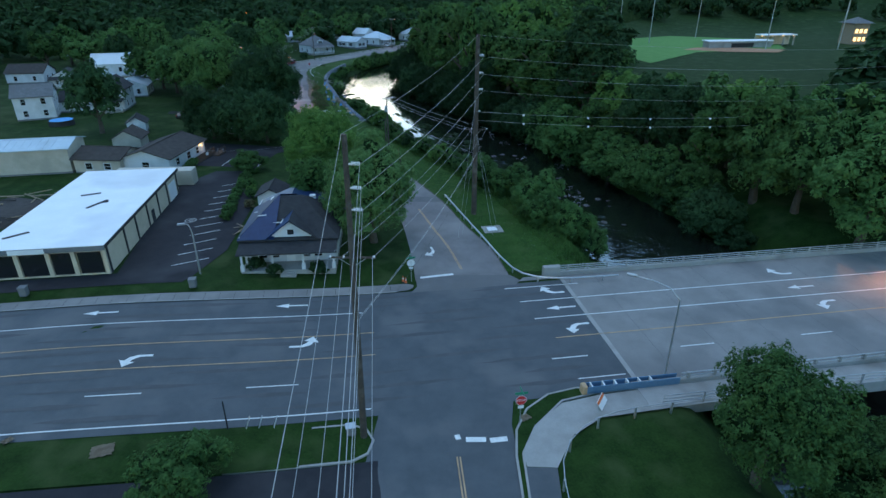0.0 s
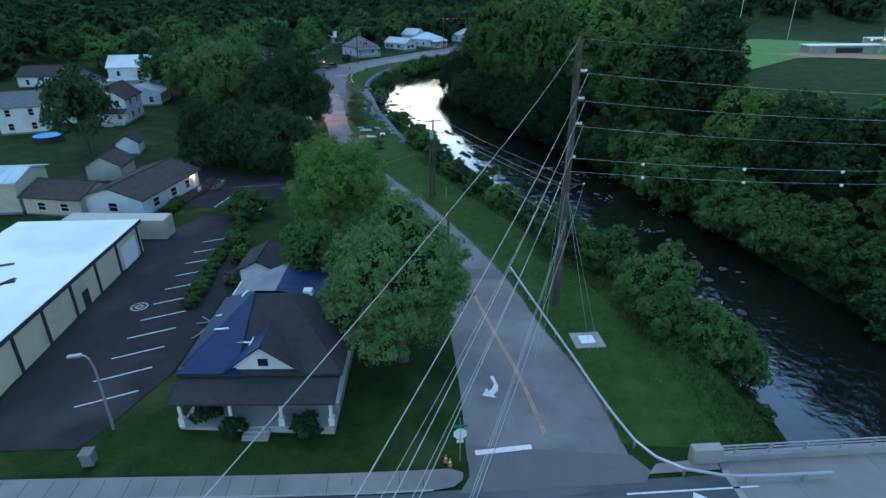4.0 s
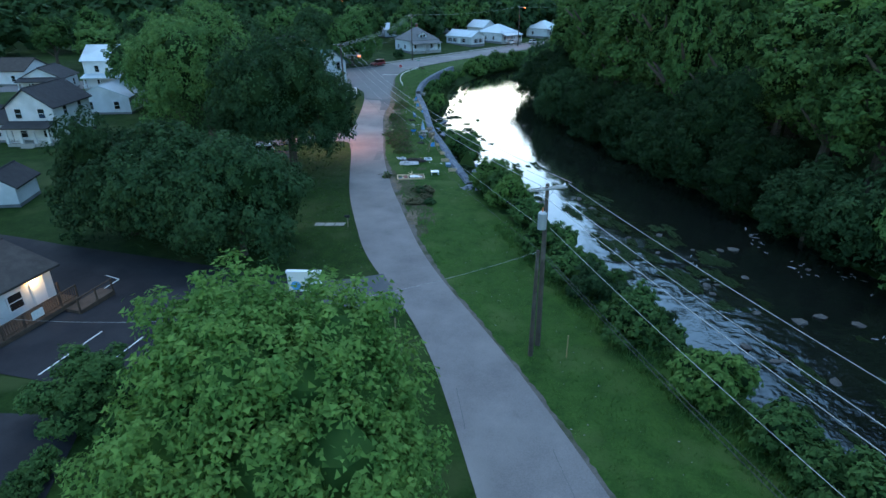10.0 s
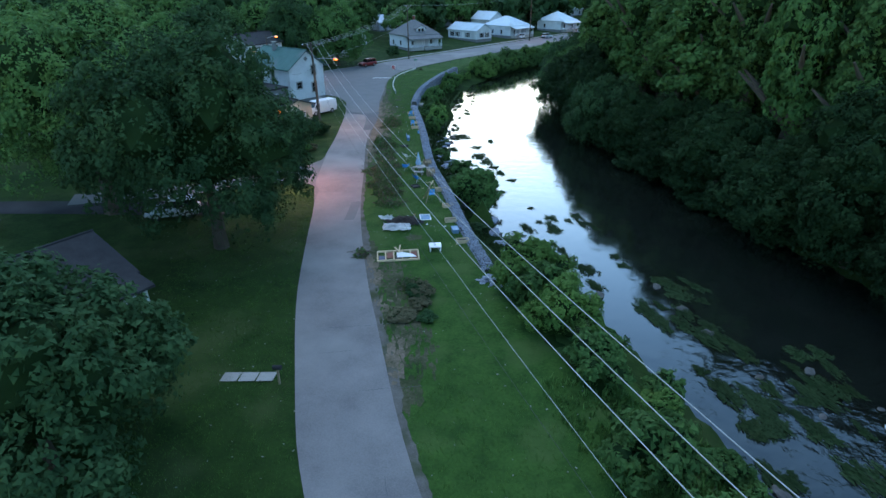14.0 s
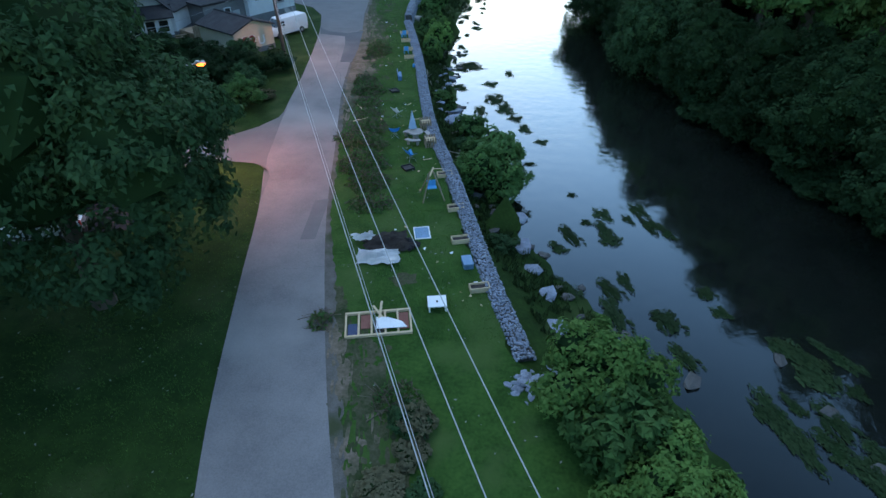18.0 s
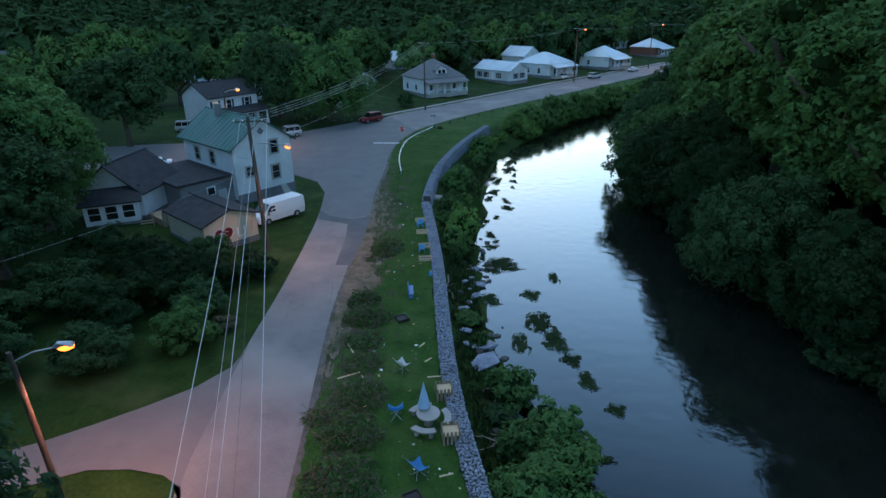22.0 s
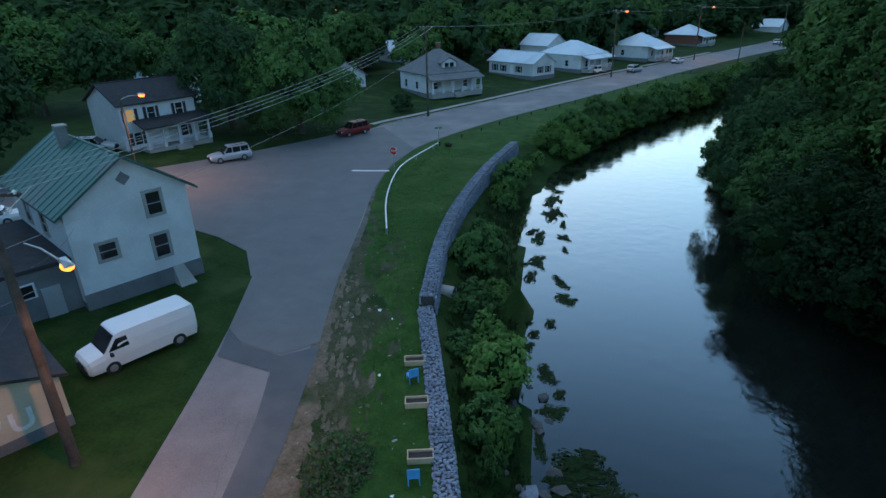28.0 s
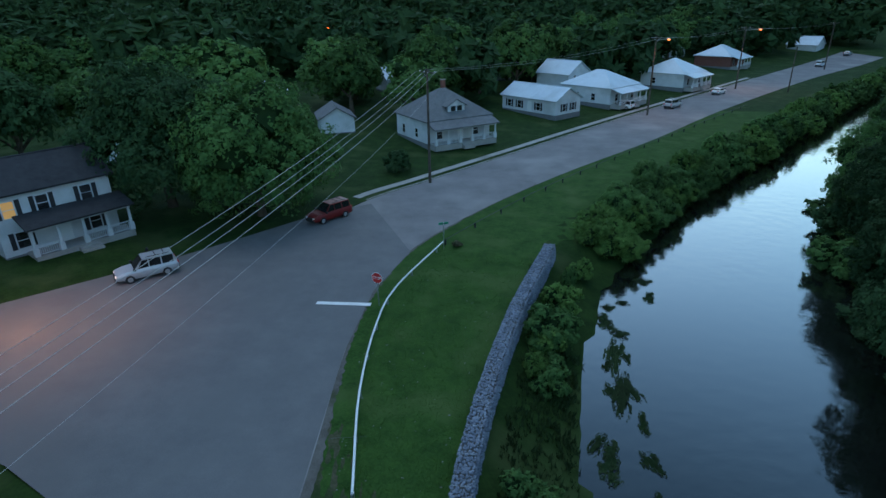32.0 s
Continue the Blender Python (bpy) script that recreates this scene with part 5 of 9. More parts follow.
def build_damaged_house():
    z = 0.45
    ob = thing("house", pose(-18.4, 65.8, z, 0, 0, 5.5), "storm-damaged white house with blue tarpaulin over its roof", "house")
    w, d, h = 10.6, 9.6, 3.3
    walls(ob, w, d, h, "siding")
    hip_roof(ob, w, d, h, 3.7, "shingle", 0.5, 2.6, "x")
    # tarpaulin over the western slopes, laid just above the shingles
    def slope(u, v):
        return (-5.8 + 4.5 * v, (-5.3 + 10.6 * u) * (1 - v), h + 0.17 + 3.56 * v)
    bm = bmesh.new()
    n = 8
    g = [[bm.verts.new(Vector(slope(i / n, 0.02 + 0.97 * j / n)) + Vector((-0.05, 0, 0.07 + 0.02 * random.random()))) for j in range(n + 1)] for i in range(n + 1)]
    for i in range(n):
        for j in range(n):
            bm.faces.new((g[i][j], g[i + 1][j], g[i + 1][j + 1], g[i][j + 1]))
    bmesh.ops.remove_doubles(bm, verts=bm.verts, dist=0.02)
    r = bmesh.ops.solidify(bm, geom=bm.faces[:], thickness=0.03)
    part("tarpaulin", bm, "tarp", ob, "blue plastic tarpaulin")
    for s in (-1, 1):
        bm = bmesh.new()
        a, b, c, e = (-5.8, s * 5.35, h + 0.24), (1.2 if s > 0 else -1.6, s * 5.35, h + 0.24), (-1.3, s * 0.05, h + 3.83), (0.6 if s > 0 else -1.25, s * 0.05, h + 3.83)
        hull(bm, [a, b, c, e] + [(p[0], p[1], p[2] + 0.03) for p in (a, b, c, e)])
        part("tarpaulin", bm, "tarp", ob, "blue plastic tarpaulin")
    for x, y, zz, a in ((-3.2, -2.6, 2.0, 10), (-2.6, 1.4, 2.7, 80), (-4.3, 0.6, 1.25, 20), (-1.4, -3.4, 1.35, 0)):
        c = part("batten", boxm(-0.5, 0.5, -0.06, 0.06, 0, 0.07), "white_car", ob)
        c.matrix_basis = pose(x, y, h + zz + 0.15, 0, 0, a)
    # front gable dormer
    bm = bmesh.new()
    hull(bm, [(-2.3, -5.0, h + 0.2), (2.9, -5.0, h + 0.2), (0.3, -5.0, h + 2.3), (0.3, -1.4, h + 2.4), (-1.9, -3.0, h + 0.3), (2.5, -3.0, h + 0.3)])
    part("gable", bm, "siding", ob)
    for s in (-1, 1):
        bm = bmesh.new()
        hull(bm, [(0.3, y, h + 2.35 + t) for y in (-5.4, -1.2) for t in (0, 0.14)] + [(0.3 + s * 2.95, -5.4, h + 0.12 + t) for t in (0, 0.14)] + [(0.3 + s * 2.4, -3.2, h + 0.5 + t) for t in (0, 0.14)])
        part("gable_roof", bm, "shingle" if s > 0 else "tarp", ob)
    part("gable_vent", boxm(-0.05, 0.65, -5.06, -4.98, h + 0.65, h + 1.25), "glass", ob)
    # porch
    porch(ob, -5.3, 5.3, -7.2, -4.8, 2.55, "shingle", 4, False, 0.55)
    for u in (-3.2, -1.8, 1.8, 3.2):
        window(ob, "S", u, 1.0, 0.9, 1.4, (w / 2, d / 2))
    door(ob, "S", 0.0, 0.4, 1.0, 2.05, (w / 2, d / 2))
    window(ob, "E", 1.0, 1.1, 0.9, 1.3, (w / 2, d / 2))
    window(ob, "W", 1.0, 1.1, 0.9, 1.3, (w / 2, d / 2))
    bm = boxm(-0.35, 0.35, -0.35, 0.35, 0, 1.9, 0.03)
    c = part("chimney", bm, "siding", ob, "white painted chimney")
    c.matrix_basis = pose(2.3, 1.6, h + 1.2)
    # rear wing under torn sheeting
    wg = part("wing_wall", hull(bmesh.new(), [(a, b, c) for a in (-5.2, 3.4) for b in (4.4, 8.6) for c in (-0.6, h - 0.1)] + [(-0.9, 4.4, h + 1.75), (-0.9, 8.6, h + 1.75)]), "siding", ob)
    for a_, m_ in ((-5.6, "grey_tarp"), (3.8, "tarp")):
        bm = bmesh.new()
        hull(bm, [(-0.9, y_, h + 1.85 + t_) for y_ in (1.6, 8.9) for t_ in (0, 0.1)] + [(a_, y_, h - 0.1 + t_) for y_ in (4.9, 8.9) for t_ in (0, 0.1)])
        part("wing_roof", bm, m_, ob)
    for y_ in (5.2, 6.6, 8.0):
        c = part("batten", boxm(-0.06, 0.06, -0.55, 0.55, 0, 0.06), "white_car", ob)
        c.matrix_basis = pose(-5.45, y_, h + 0.12, 0, -22, 0)
    for k_ in range(5):
        c = part("batten", boxm(-0.05, 0.05, -0.6, 0.6, 0, 0.05), "white_car", ob)
        c.matrix_basis = pose(-5.75, -4.2 + 1.9 * k_, h + 0.2, 0, 0, 2)
    c = part("batten", boxm(-1.2, 1.2, -0.05, 0.05, 0, 0.05), "white_car", ob)
    c.matrix_basis = pose(-1.1, -4.2, h + 1.2, 0, -38, 62)
    # shed behind
    sh = house(-25.0, 80.0, 5, 3.6, 4.4, 2.3, 0.9, "shingle", "siding", "small white shed with dark shingle roof", axis="y", base=0.8, name="shed", category="shed", windows=(("S", 0.3, 0.9, 0.7, 0.8),))
    part("door", boxm(-0.45, 0.45, 2.2, 2.26, 0, 1.9), "grey_wall", sh)


build_damaged_house()
# cargo container
cc = thing("cargo_container", pose(-46.3, 88.9, 1.0, 0, 0, 4), "long beige shipping container beside the shop", "container")
part("body", boxm(-6.0, 6.0, -1.2, 1.2, 0.12, 2.6, 0.03), "beige", cc)
for i in range(40):
    x = -5.85 + i * 0.3
    part("rib", boxm(x, x + 0.12, -1.24, -1.2, 0.25, 2.5), "beige", cc)
for y in (-0.6, 0.6):
    part("door", boxm(6.0, 6.05, y - 0.56, y + 0.56, 0.2, 2.5, 0.01), "beige", cc)
for x in (-5.9, 5.7):
    part("skid", boxm(x, x + 0.2, -1.2, 1.2, 0, 0.12), "steel", cc)

# office with a long low roof
office = house(-50.2, 101.2, -4, 8.4, 13.2, 2.7, 1.3, "brown_shingle", "siding", "low white office with brown shingle roof and porch lamp", axis="y", base=1.05, over=0.5, name="office_building", category="office",
               windows=(("E", -3.8, 0.9, 1.2, 1.1), ("E", 0.2, 0.9, 1.2, 1.1), ("E", 3.6, 0.9, 1.0, 1.1), ("S", 0.0, 0.9, 1.2, 1.1)), doors=(("E", 5.4, 0.35, 0.95, 2.0),))
part("porch_deck", boxm(4.2, 6.1, -0.6, 6.8, 0.0, 0.35, 0.02), "stained_wood", office)
for y in (-0.5, 0.9, 2.4, 3.9, 5.3, 6.7):
    part("railing_post", boxm(5.95, 6.05, y - 0.05, y + 0.05, 0.3, 1.35), "stained_wood", office)
part("railing_post", boxm(4.35, 4.45, 6.65, 6.75, 0.3, 1.35), "stained_wood", office)
for z0 in (0.5, 1.28):
    part("railing", boxm(5.96, 6.04, -0.5, 6.7, z0, z0 + 0.08), "stained_wood", office)
for i in range(40):
    part("baluster", boxm(5.98, 6.02, -0.4 + i * 0.18, -0.36 + i * 0.18, 0.35, 1.3), "stained_wood", office)
for i in range(3):
    part("step", boxm(4.4, 5.8, -0.9 - 0.3 * i, -0.6 - 0.3 * i, -0.5, 0.22 - 0.15 * i), "stained_wood", office)
part("ramp", boxm(6.1, 7.4, 5.4, 8.6, -0.3, 0.12, 0.02), "stained_wood", office)
for y in (5.45, 7.0, 8.5):
    part("railing_post", boxm(7.3, 7.4, y - 0.05, y + 0.05, 0.0, 1.1), "stained_wood", office)
part("railing", boxm(7.31, 7.39, 5.4, 8.6, 1.02, 1.1), "stained_wood", office)
part("notice_board", boxm(6.05, 6.08, 3.0, 3.9, 0.55, 1.15, 0.01), "white_paint", office, "white notice board on the railing")
part("porch_lamp", boxm(4.22, 4.42, 4.55, 4.75, 2.2, 2.5, 0.03), "lamp_warm", office)
office_wing = house(-58.4, 97.6, -4, 8.2, 7.0, 2.6, 1.2, "brown_shingle", "beige", "low wing of the office with brown roof", axis="x", base=1.1, name="office_wing", category="office", windows=(("S", -1.5, 0.9, 1.1, 1.0), ("S", 1.8, 0.9, 1.1, 1.0)))
for i, (x, y) in enumerate([(-44.4, 96.6), (-44.6, 98.4), (-44.8, 100.1)]):
    bush(x, y, 1.3, 1.0, mat="leaf", kind="mid", seed=i, label="clipped round shrub beside the office", group="office shrubs", name="shrub")

# barn and sheds to the west
house(-72.4, 96.5, 12, 17, 8.0, 4.3, 0.9, "metal_roof", "beige", "large beige metal warehouse with pale roof", axis="x", ribs=1.2, name="warehouse", category="warehouse", base=1.2)
house(-60.8, 97.6 + 12.5, 10, 5, 5, 2.6, 1.4, "brown_shingle", "beige", "small shed with brown roof", name="shed", category="shed", axis="y")
house(-66.4, 124.4, 20, 3.6, 4.4, 2.3, 1.2, "shingle", "siding", "small grey shed on the lawn", name="shed", category="shed", axis="y")

# corner house: two storeys, gable end towards the river
corner = house(-63.3, 201.8, 61.3, 7.3, 11.2, 6.3, 2.5, "green_roof", "siding", "two-storey white house with green metal roof", axis="y", base=0.25, over=0.55, ribs=0.9, trim="grey_trim",
               windows=(("S", 1.45, 4.85, 0.85, 1.4), ("S", 1.35, 1.95, 0.85, 1.45), ("S", -1.8, 2.85, 0.95, 0.95), ("W", -2.5, 3.9, 0.85, 1.3), ("W", 1.0, 3.9, 0.85, 1.3), ("E", -2.0, 1.4, 0.85, 1.3), ("E", 2.0, 3.9, 0.85, 1.3)))
c = part("vent", boxm(-0.3, 0.3, -0.06, 0.02, -0.3, 0.3), "grey_wall", corner)
c.matrix_basis = pose(0.0, -5.62, 7.5, 0, 45, 0)
part("foundation_band", boxm(-3.7, 3.7, -5.66, -5.6, -0.3, 0.95), "grey_wall", corner)
chimney(corner, -0.6, 2.0, 7.6, 9.9, "grey_wall")
bm = bmesh.new()
hull(bm, [(1.6, -6.7, -0.3), (2.7, -6.7, -0.3), (1.7, -5.7, 1.0), (2.4, -5.7, 1.0), (1.6, -5.7, -0.3), (2.7, -5.7, -0.3)])
part("cellar_hatch", bm, "concrete", corner)
annex = thing("annex", pose(-63.3, 201.8, 0.25, 0, 0, 61.3), "grey flat-roofed block annex", "annex")
part("wall", boxm(-9.6, -3.66, -4.8, 5.0, -0.6, 3.1, 0.02), "grey_wall", annex)
part("roof", boxm(-9.9, -3.66, -5.0, 5.2, 3.1, 3.35, 0.03), "shingle", annex)
for u in (-6.3,):
    wn_ = thing("window", pose(u, -4.8, 1.6), "", "")
    wn_.parent = annex
    part("window_frame", boxm(-0.5, 0.5, -0.06, 0.0, -0.1, 0.85), "siding", wn_)
    part("pane", boxm(-0.38, 0.38, -0.08, -0.05, 0, 0.75), "glass", wn_)
part("door", boxm(-5.6, -4.6, -4.9, -4.78, -0.2, 1.9), "silver", annex)
shed = house(-57.2, 186.6, 61.3, 5.2, 7.0, 2.5, 0.9, "shingle", "cream", "low cream shed with dark roof and painted heart", axis="y", base=0.25, name="shed", category="shed", over=0.3)
bm = bmesh.new()
pts = []
for k in range(24):
    a = 6.2832 * k / 24
    pts.append((0.055 * 16 * math.sin(a) ** 3, 0.055 * (13 * math.cos(a) - 5 * math.cos(2 * a) - 2 * math.cos(3 * a) - math.cos(4 * a))))
for y0, y1 in ((-3.55, -3.51),):
    prism(bm, pts, 0, 0.03)
hrt = part("painted_heart", bm, "red", shed)
hrt.matrix_basis = Matrix.Translation((-0.77, -3.5, 1.2)) @ Euler((radians(90), 0, 0)).to_matrix().to_4x4()
rim_ = [(q[0] * 1.14, q[1] * 1.12 - 0.02) for q in pts]
bm = bmesh.new()
prism(bm, rim_, 0, 0.015)
hr = part("heart_rim", bm, "white_paint", shed)
hr.matrix_basis = Matrix.Translation((-0.77, -3.5, 1.2)) @ Euler((radians(90), 0, 0)).to_matrix().to_4x4()
for u_, w_, z_ in ((-0.95, 0.5, 1.42), (-0.5, 0.34, 1.5), (-0.8, 0.6, 1.2), (-0.72, 0.3, 1.0)):
    c = part("painted_writing", boxm(-w_ / 2, w_ / 2, -0.006, 0.0, -0.035, 0.035), "white_paint", shed)
    c.matrix_basis = pose(u_, -3.53, z_, 0, 8, 0)
cu = bpy.data.curves.new("lettering", "FONT")
cu.body, cu.size, cu.align_x, cu.align_y, cu.extrude = "U", 1.35, "CENTER", "CENTER", 0.006
cu.offset = 0.03
tx = new("lettering", cu)
tx.data.materials.append(M["white_paint"])
tx.parent = shed
tx.matrix_basis = Matrix.Translation((0.9, -3.535, 1.05)) @ Euler((radians(90), 0, 0)).to_matrix().to_4x4()
bh = house(-70.1, 191.8, 7, 6.6, 6.8, 2.9, 2.5, "shingle", "siding", "white house with steep dark roof behind the shed", axis="y", base=0.6,
           windows=(("S", -1.6, 0.9, 1.0, 1.5), ("N", 0.6, 0.9, 1.0, 1.5)))
sun_room = house(-69.0, 187.6, 36, 4.8, 3.2, 2.5, 0.8, "shingle", "siding", "white sun room with wide dark windows", axis="x", base=0.55, name="sun_room", category="annex",
                 windows=(("S", -1.5, 0.8, 1.0, 1.3), ("S", 0.0, 0.8, 1.0, 1.3), ("S", 1.5, 0.8, 1.0, 1.3)))
steps_ = thing("wooden_steps", pose(-65.6, 187.9, 0.3, 0, 0, 36), "weathered wooden steps with a picket rail", "steps")
for k in range(4):
    part("tread", boxm(-0.6, 0.6, -0.28 * k - 0.28, -0.28 * k, 0.5 - 0.17 * k, 0.55 - 0.17 * k), "wood", steps_)
for k in range(7):
    part("picket", boxm(0.62, 0.67, -0.2 * k - 0.05, -0.2 * k, 0.0, 1.3 - 0.1 * k), "wood", steps_)
deck_ = thing("deck", pose(-63.6, 190.2, 0.3, 0, 0, 62), "weathered grey timber deck wall behind the shed", "deck")
part("platform", boxm(-2.4, 2.4, -1.6, 1.6, 0.0, 0.9, 0.02), "wood", deck_)
for k in range(13):
    part("board", boxm(-2.4 + 0.37 * k, -2.08 + 0.37 * k, -1.68, -1.62, 0.0, 1.7), "wood", deck_)

# the house with the lit window at the bend
h2 = house(-86.4, 234.4, 66, 9.6, 8.0, 5.8, 2.0, "shingle", "siding", "two-storey white house with dark shutters and porch", axis="x", base=0.7, shutters="shingle",
           windows=(("S", -3.6, 3.7, 0.9, 1.4, True), ("S", -1.0, 3.7, 0.9, 1.4), ("S", 2.6, 3.7, 0.9, 1.4), ("S", -3.2, 0.9, 0.9, 1.4), ("S", 2.8, 0.9, 0.9, 1.4), ("E", 0.0, 3.7, 0.9, 1.4), ("E", 0, 0.9, 0.9, 1.4)), doors=(("S", 0.2, 0.45, 0.95, 2.0),))
porch(h2, -3.2, 5.2, -6.2, -4.0, 2.9, "shingle", 5, True, 0.8)
ha = house(-59.8, 283.6, 44, 11.2, 10.2, 3.6, 4.0, "grey_shingle", "siding", "white cottage with grey hip roof, dormer and porch", style="hip", base=0.7, ridge=1.2,
           windows=(("S", -3.5, 0.9, 0.9, 1.4), ("S", 3.0, 0.9, 0.9, 1.4), ("W", -2.6, 0.9, 0.9, 1.3), ("W", 1.8, 0.9, 0.9, 1.3), ("E", 0.5, 0.9, 0.9, 1.3)), doors=(("S", 0.2, 0.45, 0.95, 2.0),))
porch(ha, -5.4, 5.4, -7.4, -5.1, 2.7, "grey_shingle", 6, True, 0.9)
bm = bmesh.new()
hull(bm, [(-1.5, -4.3, 4.2), (1.5, -4.3, 4.2), (-1.5, -4.3, 5.5), (1.5, -4.3, 5.5), (0, -4.3, 6.3), (0, -1.2, 6.4), (-1.2, -2.0, 5.6), (1.2, -2.0, 5.6)])
dm = part("dormer", bm, "siding", ha)
for u in (-0.55, 0.55):
    part("pane", boxm(u - 0.4, u + 0.4, -4.36, -4.3, 4.65, 5.4), "glass", dm)
for s in (-1, 1):
    bm = bmesh.new()
    hull(bm, [(0, y, 6.35 + t) for y in (-4.6, -1.0) for t in (0, 0.12)] + [(s * 1.85, y, 5.3 + t) for y in (-4.6, -2.2) for t in (0, 0.12)])
    part("dormer_roof", bm, "grey_shingle", ha)
chimney(ha, 1.6, 2.4, 6.0, 8.6)
hb = house(-46.4, 309.0, -36, 13.5, 7.2, 3.0, 1.9, "metal_roof", "siding", "long white bungalow with pale metal roof", axis="x", base=0.7, shutters="shingle", ribs=1.0,
           windows=(("S", -4.8, 0.9, 0.9, 1.3), ("S", -2.2, 0.9, 0.9, 1.3), ("S", 2.6, 0.9, 0.9, 1.3), ("E", -1.2, 0.9, 0.9, 1.3), ("E", 1.4, 0.9, 0.9, 1.3)), doors=(("S", 0.4, 0.4, 0.95, 2.0),))
hc = house(-35.2, 323.5, 56, 10.5, 12.0, 3.4, 3.0, "metal_roof", "siding", "white house with pale metal hip roof and porch", style="hip", base=0.7, ridge=2.0, axis="y",
           windows=(("S", -3.0, 0.9, 0.9, 1.3), ("S", 2.8, 0.9, 0.9, 1.3), ("W", -2.0, 0.9, 0.9, 1.3), ("W", 2.0, 0.9, 0.9, 1.3)), doors=(("S", 0.2, 0.45, 0.95, 2.0),))
porch(hc, -5.0, 5.0, -8.3, -6.0, 2.6, "metal_roof", 5, True, 0.8)
house(-43.5, 334.5, 56, 8, 9, 4.6, 2.4, "metal_roof", "siding", "white house with pale metal gable roof", axis="y", base=0.8, windows=(("S", -1.8, 3.0, 0.8, 1.2), ("S", 1.8, 3.0, 0.8, 1.2)))
hd = house(-17.8, 349.5, 57, 10.5, 11.0, 3.3, 3.2, "metal_roof", "siding", "pale house with hip roof and porch on the road", style="hip", base=0.7, ridge=1.5,
           windows=(("S", -3.0, 0.9, 0.9, 1.3), ("S", 2.8, 0.9, 0.9, 1.3), ("W", -2.0, 0.9, 0.9, 1.3)))
porch(hd, -4.8, 4.8, -7.7, -5.5, 2.6, "metal_roof", 5, True, 0.8)
he = house(1.5, 397.5, 58, 11, 11, 3.2, 3.2, "metal_roof", "brick", "brick house with pale hip roof and porch", style="hip", base=0.7, ridge=1.5, windows=(("S", -3.0, 0.9, 0.9, 1.3), ("S", 2.8, 0.9, 0.9, 1.3)))
porch(he, -5.0, 5.0, -7.7, -5.5, 2.6, "metal_roof", 5, True, 0.8)
house(40.0, 447.0, 58, 10, 10, 3.2, 2.6, "metal_roof", "siding", "white house far along the river road", base=0.7, axis="y")
small = house(-76.0, 262.0, 30, 5.0, 6.0, 2.6, 1.5, "grey_shingle", "siding", "small white cottage with porch behind the tree", axis="y", base=0.8, windows=(("S", -1.0, 0.9, 0.8, 1.2),))
porch(small, -2.4, 2.4, -4.6, -3.0, 2.3, "shingle", 3, True, 0.5)
house(-78.5, 284.0, 30, 5.5, 7.0, 2.7, 1.6, "grey_shingle", "siding", "small white garage with grey roof", axis="y", base=0.9, name="garage", category="garage")
# houses across the meadow to the west
WH = [(-84.5, 150.5, 12, 6.5, 9.5, 5.2, 2.4, "shingle", "siding", "y"), (-92.0, 148.0, 12, 8.0, 6.5, 2.8, 1.8, "shingle", "siding", "x"),
      (-107.0, 194.0, 15, 11.0, 8.5, 6.0, 2.6, "metal_roof", "siding", "x"), (-89.5, 169.8, 15, 9.0, 9.0, 3.0, 1.8, "metal_roof", "siding", "y"),
      (-134.0, 193.0, 10, 11.0, 9.0, 3.2, 2.2, "brown_shingle", "siding", "x"), (-118.0, 186.0, 20, 8.0, 8.0, 3.0, 2.0, "shingle", "siding", "y"), (-99.5, 205.5, 20, 8.5, 8.0, 3.6, 2.2, "metal_roof", "siding", "x"), (-97.5, 139.5, 25, 8.0, 8.0, 5.4, 2.2, "grey_shingle", "siding", "x"),
      (-152.0, 170.0, 5, 9.0, 9.0, 3.2, 2.4, "grey_shingle", "siding", "y"), (-160.0, 262.0, 10, 9.0, 8.0, 3.2, 2.2, "grey_shingle", "siding", "x"), (-128.0, 290.0, 25, 9, 8, 3.2, 2.2, "metal_roof", "siding", "x"),
      (-190.0, 285.0, 5, 9, 8, 5.0, 2.2, "grey_shingle", "siding", "x"), (-100.0, 300.0, 30, 9, 8, 3.2, 2.2, "metal_roof", "siding", "y"), (-98.0, 262.0, 30, 9, 8, 3.2, 2.2, "shingle", "siding", "y"), (-215.0, 305.0, 5, 9, 8, 3.2, 2.2, "metal_roof", "siding", "y"),
      (-82.0, 330.0, 40, 9, 8, 3.2, 2.2, "metal_roof", "siding", "x"), (-64.0, 352.0, 40, 9, 8, 5.0, 2.2, "grey_shingle", "siding", "y"), (-40.0, 375.0, 45, 9, 8, 3.2, 2.2, "metal_roof", "siding", "x"), (-12.0, 418.0, 45, 9, 8, 3.2, 2.2, "metal_roof", "siding", "x")]
for i, (x, y, r, w, d, h, rise, roof, wall_, ax) in enumerate(WH):
    tall = h > 4
    wins = [("S", u, z0, 0.9, 1.3) for u in (-w / 4, w / 4) for z0 in ((0.9, 3.6) if tall else (0.9,))] + [("E", u, z0, 0.9, 1.3) for u in (-d / 5, d / 5) for z0 in ((0.9, 3.6) if tall else (0.9,))]
    hs = house(x, y, r, w, d, h, rise, roof, wall_, "white %s house with %s roof across the meadow" % ("two-storey" if tall else "low", {"shingle": "dark shingle", "metal_roof": "pale metal", "brown_shingle": "brown shingle", "grey_shingle": "grey shingle"}[roof]), axis=ax, windows=wins)
    if i in (0, 2, 5):
        porch(hs, -w / 2 + 0.2, w / 2 - 0.2, -d / 2 - 2.0, -d / 2, 2.5, roof, 4, True, 0.6)


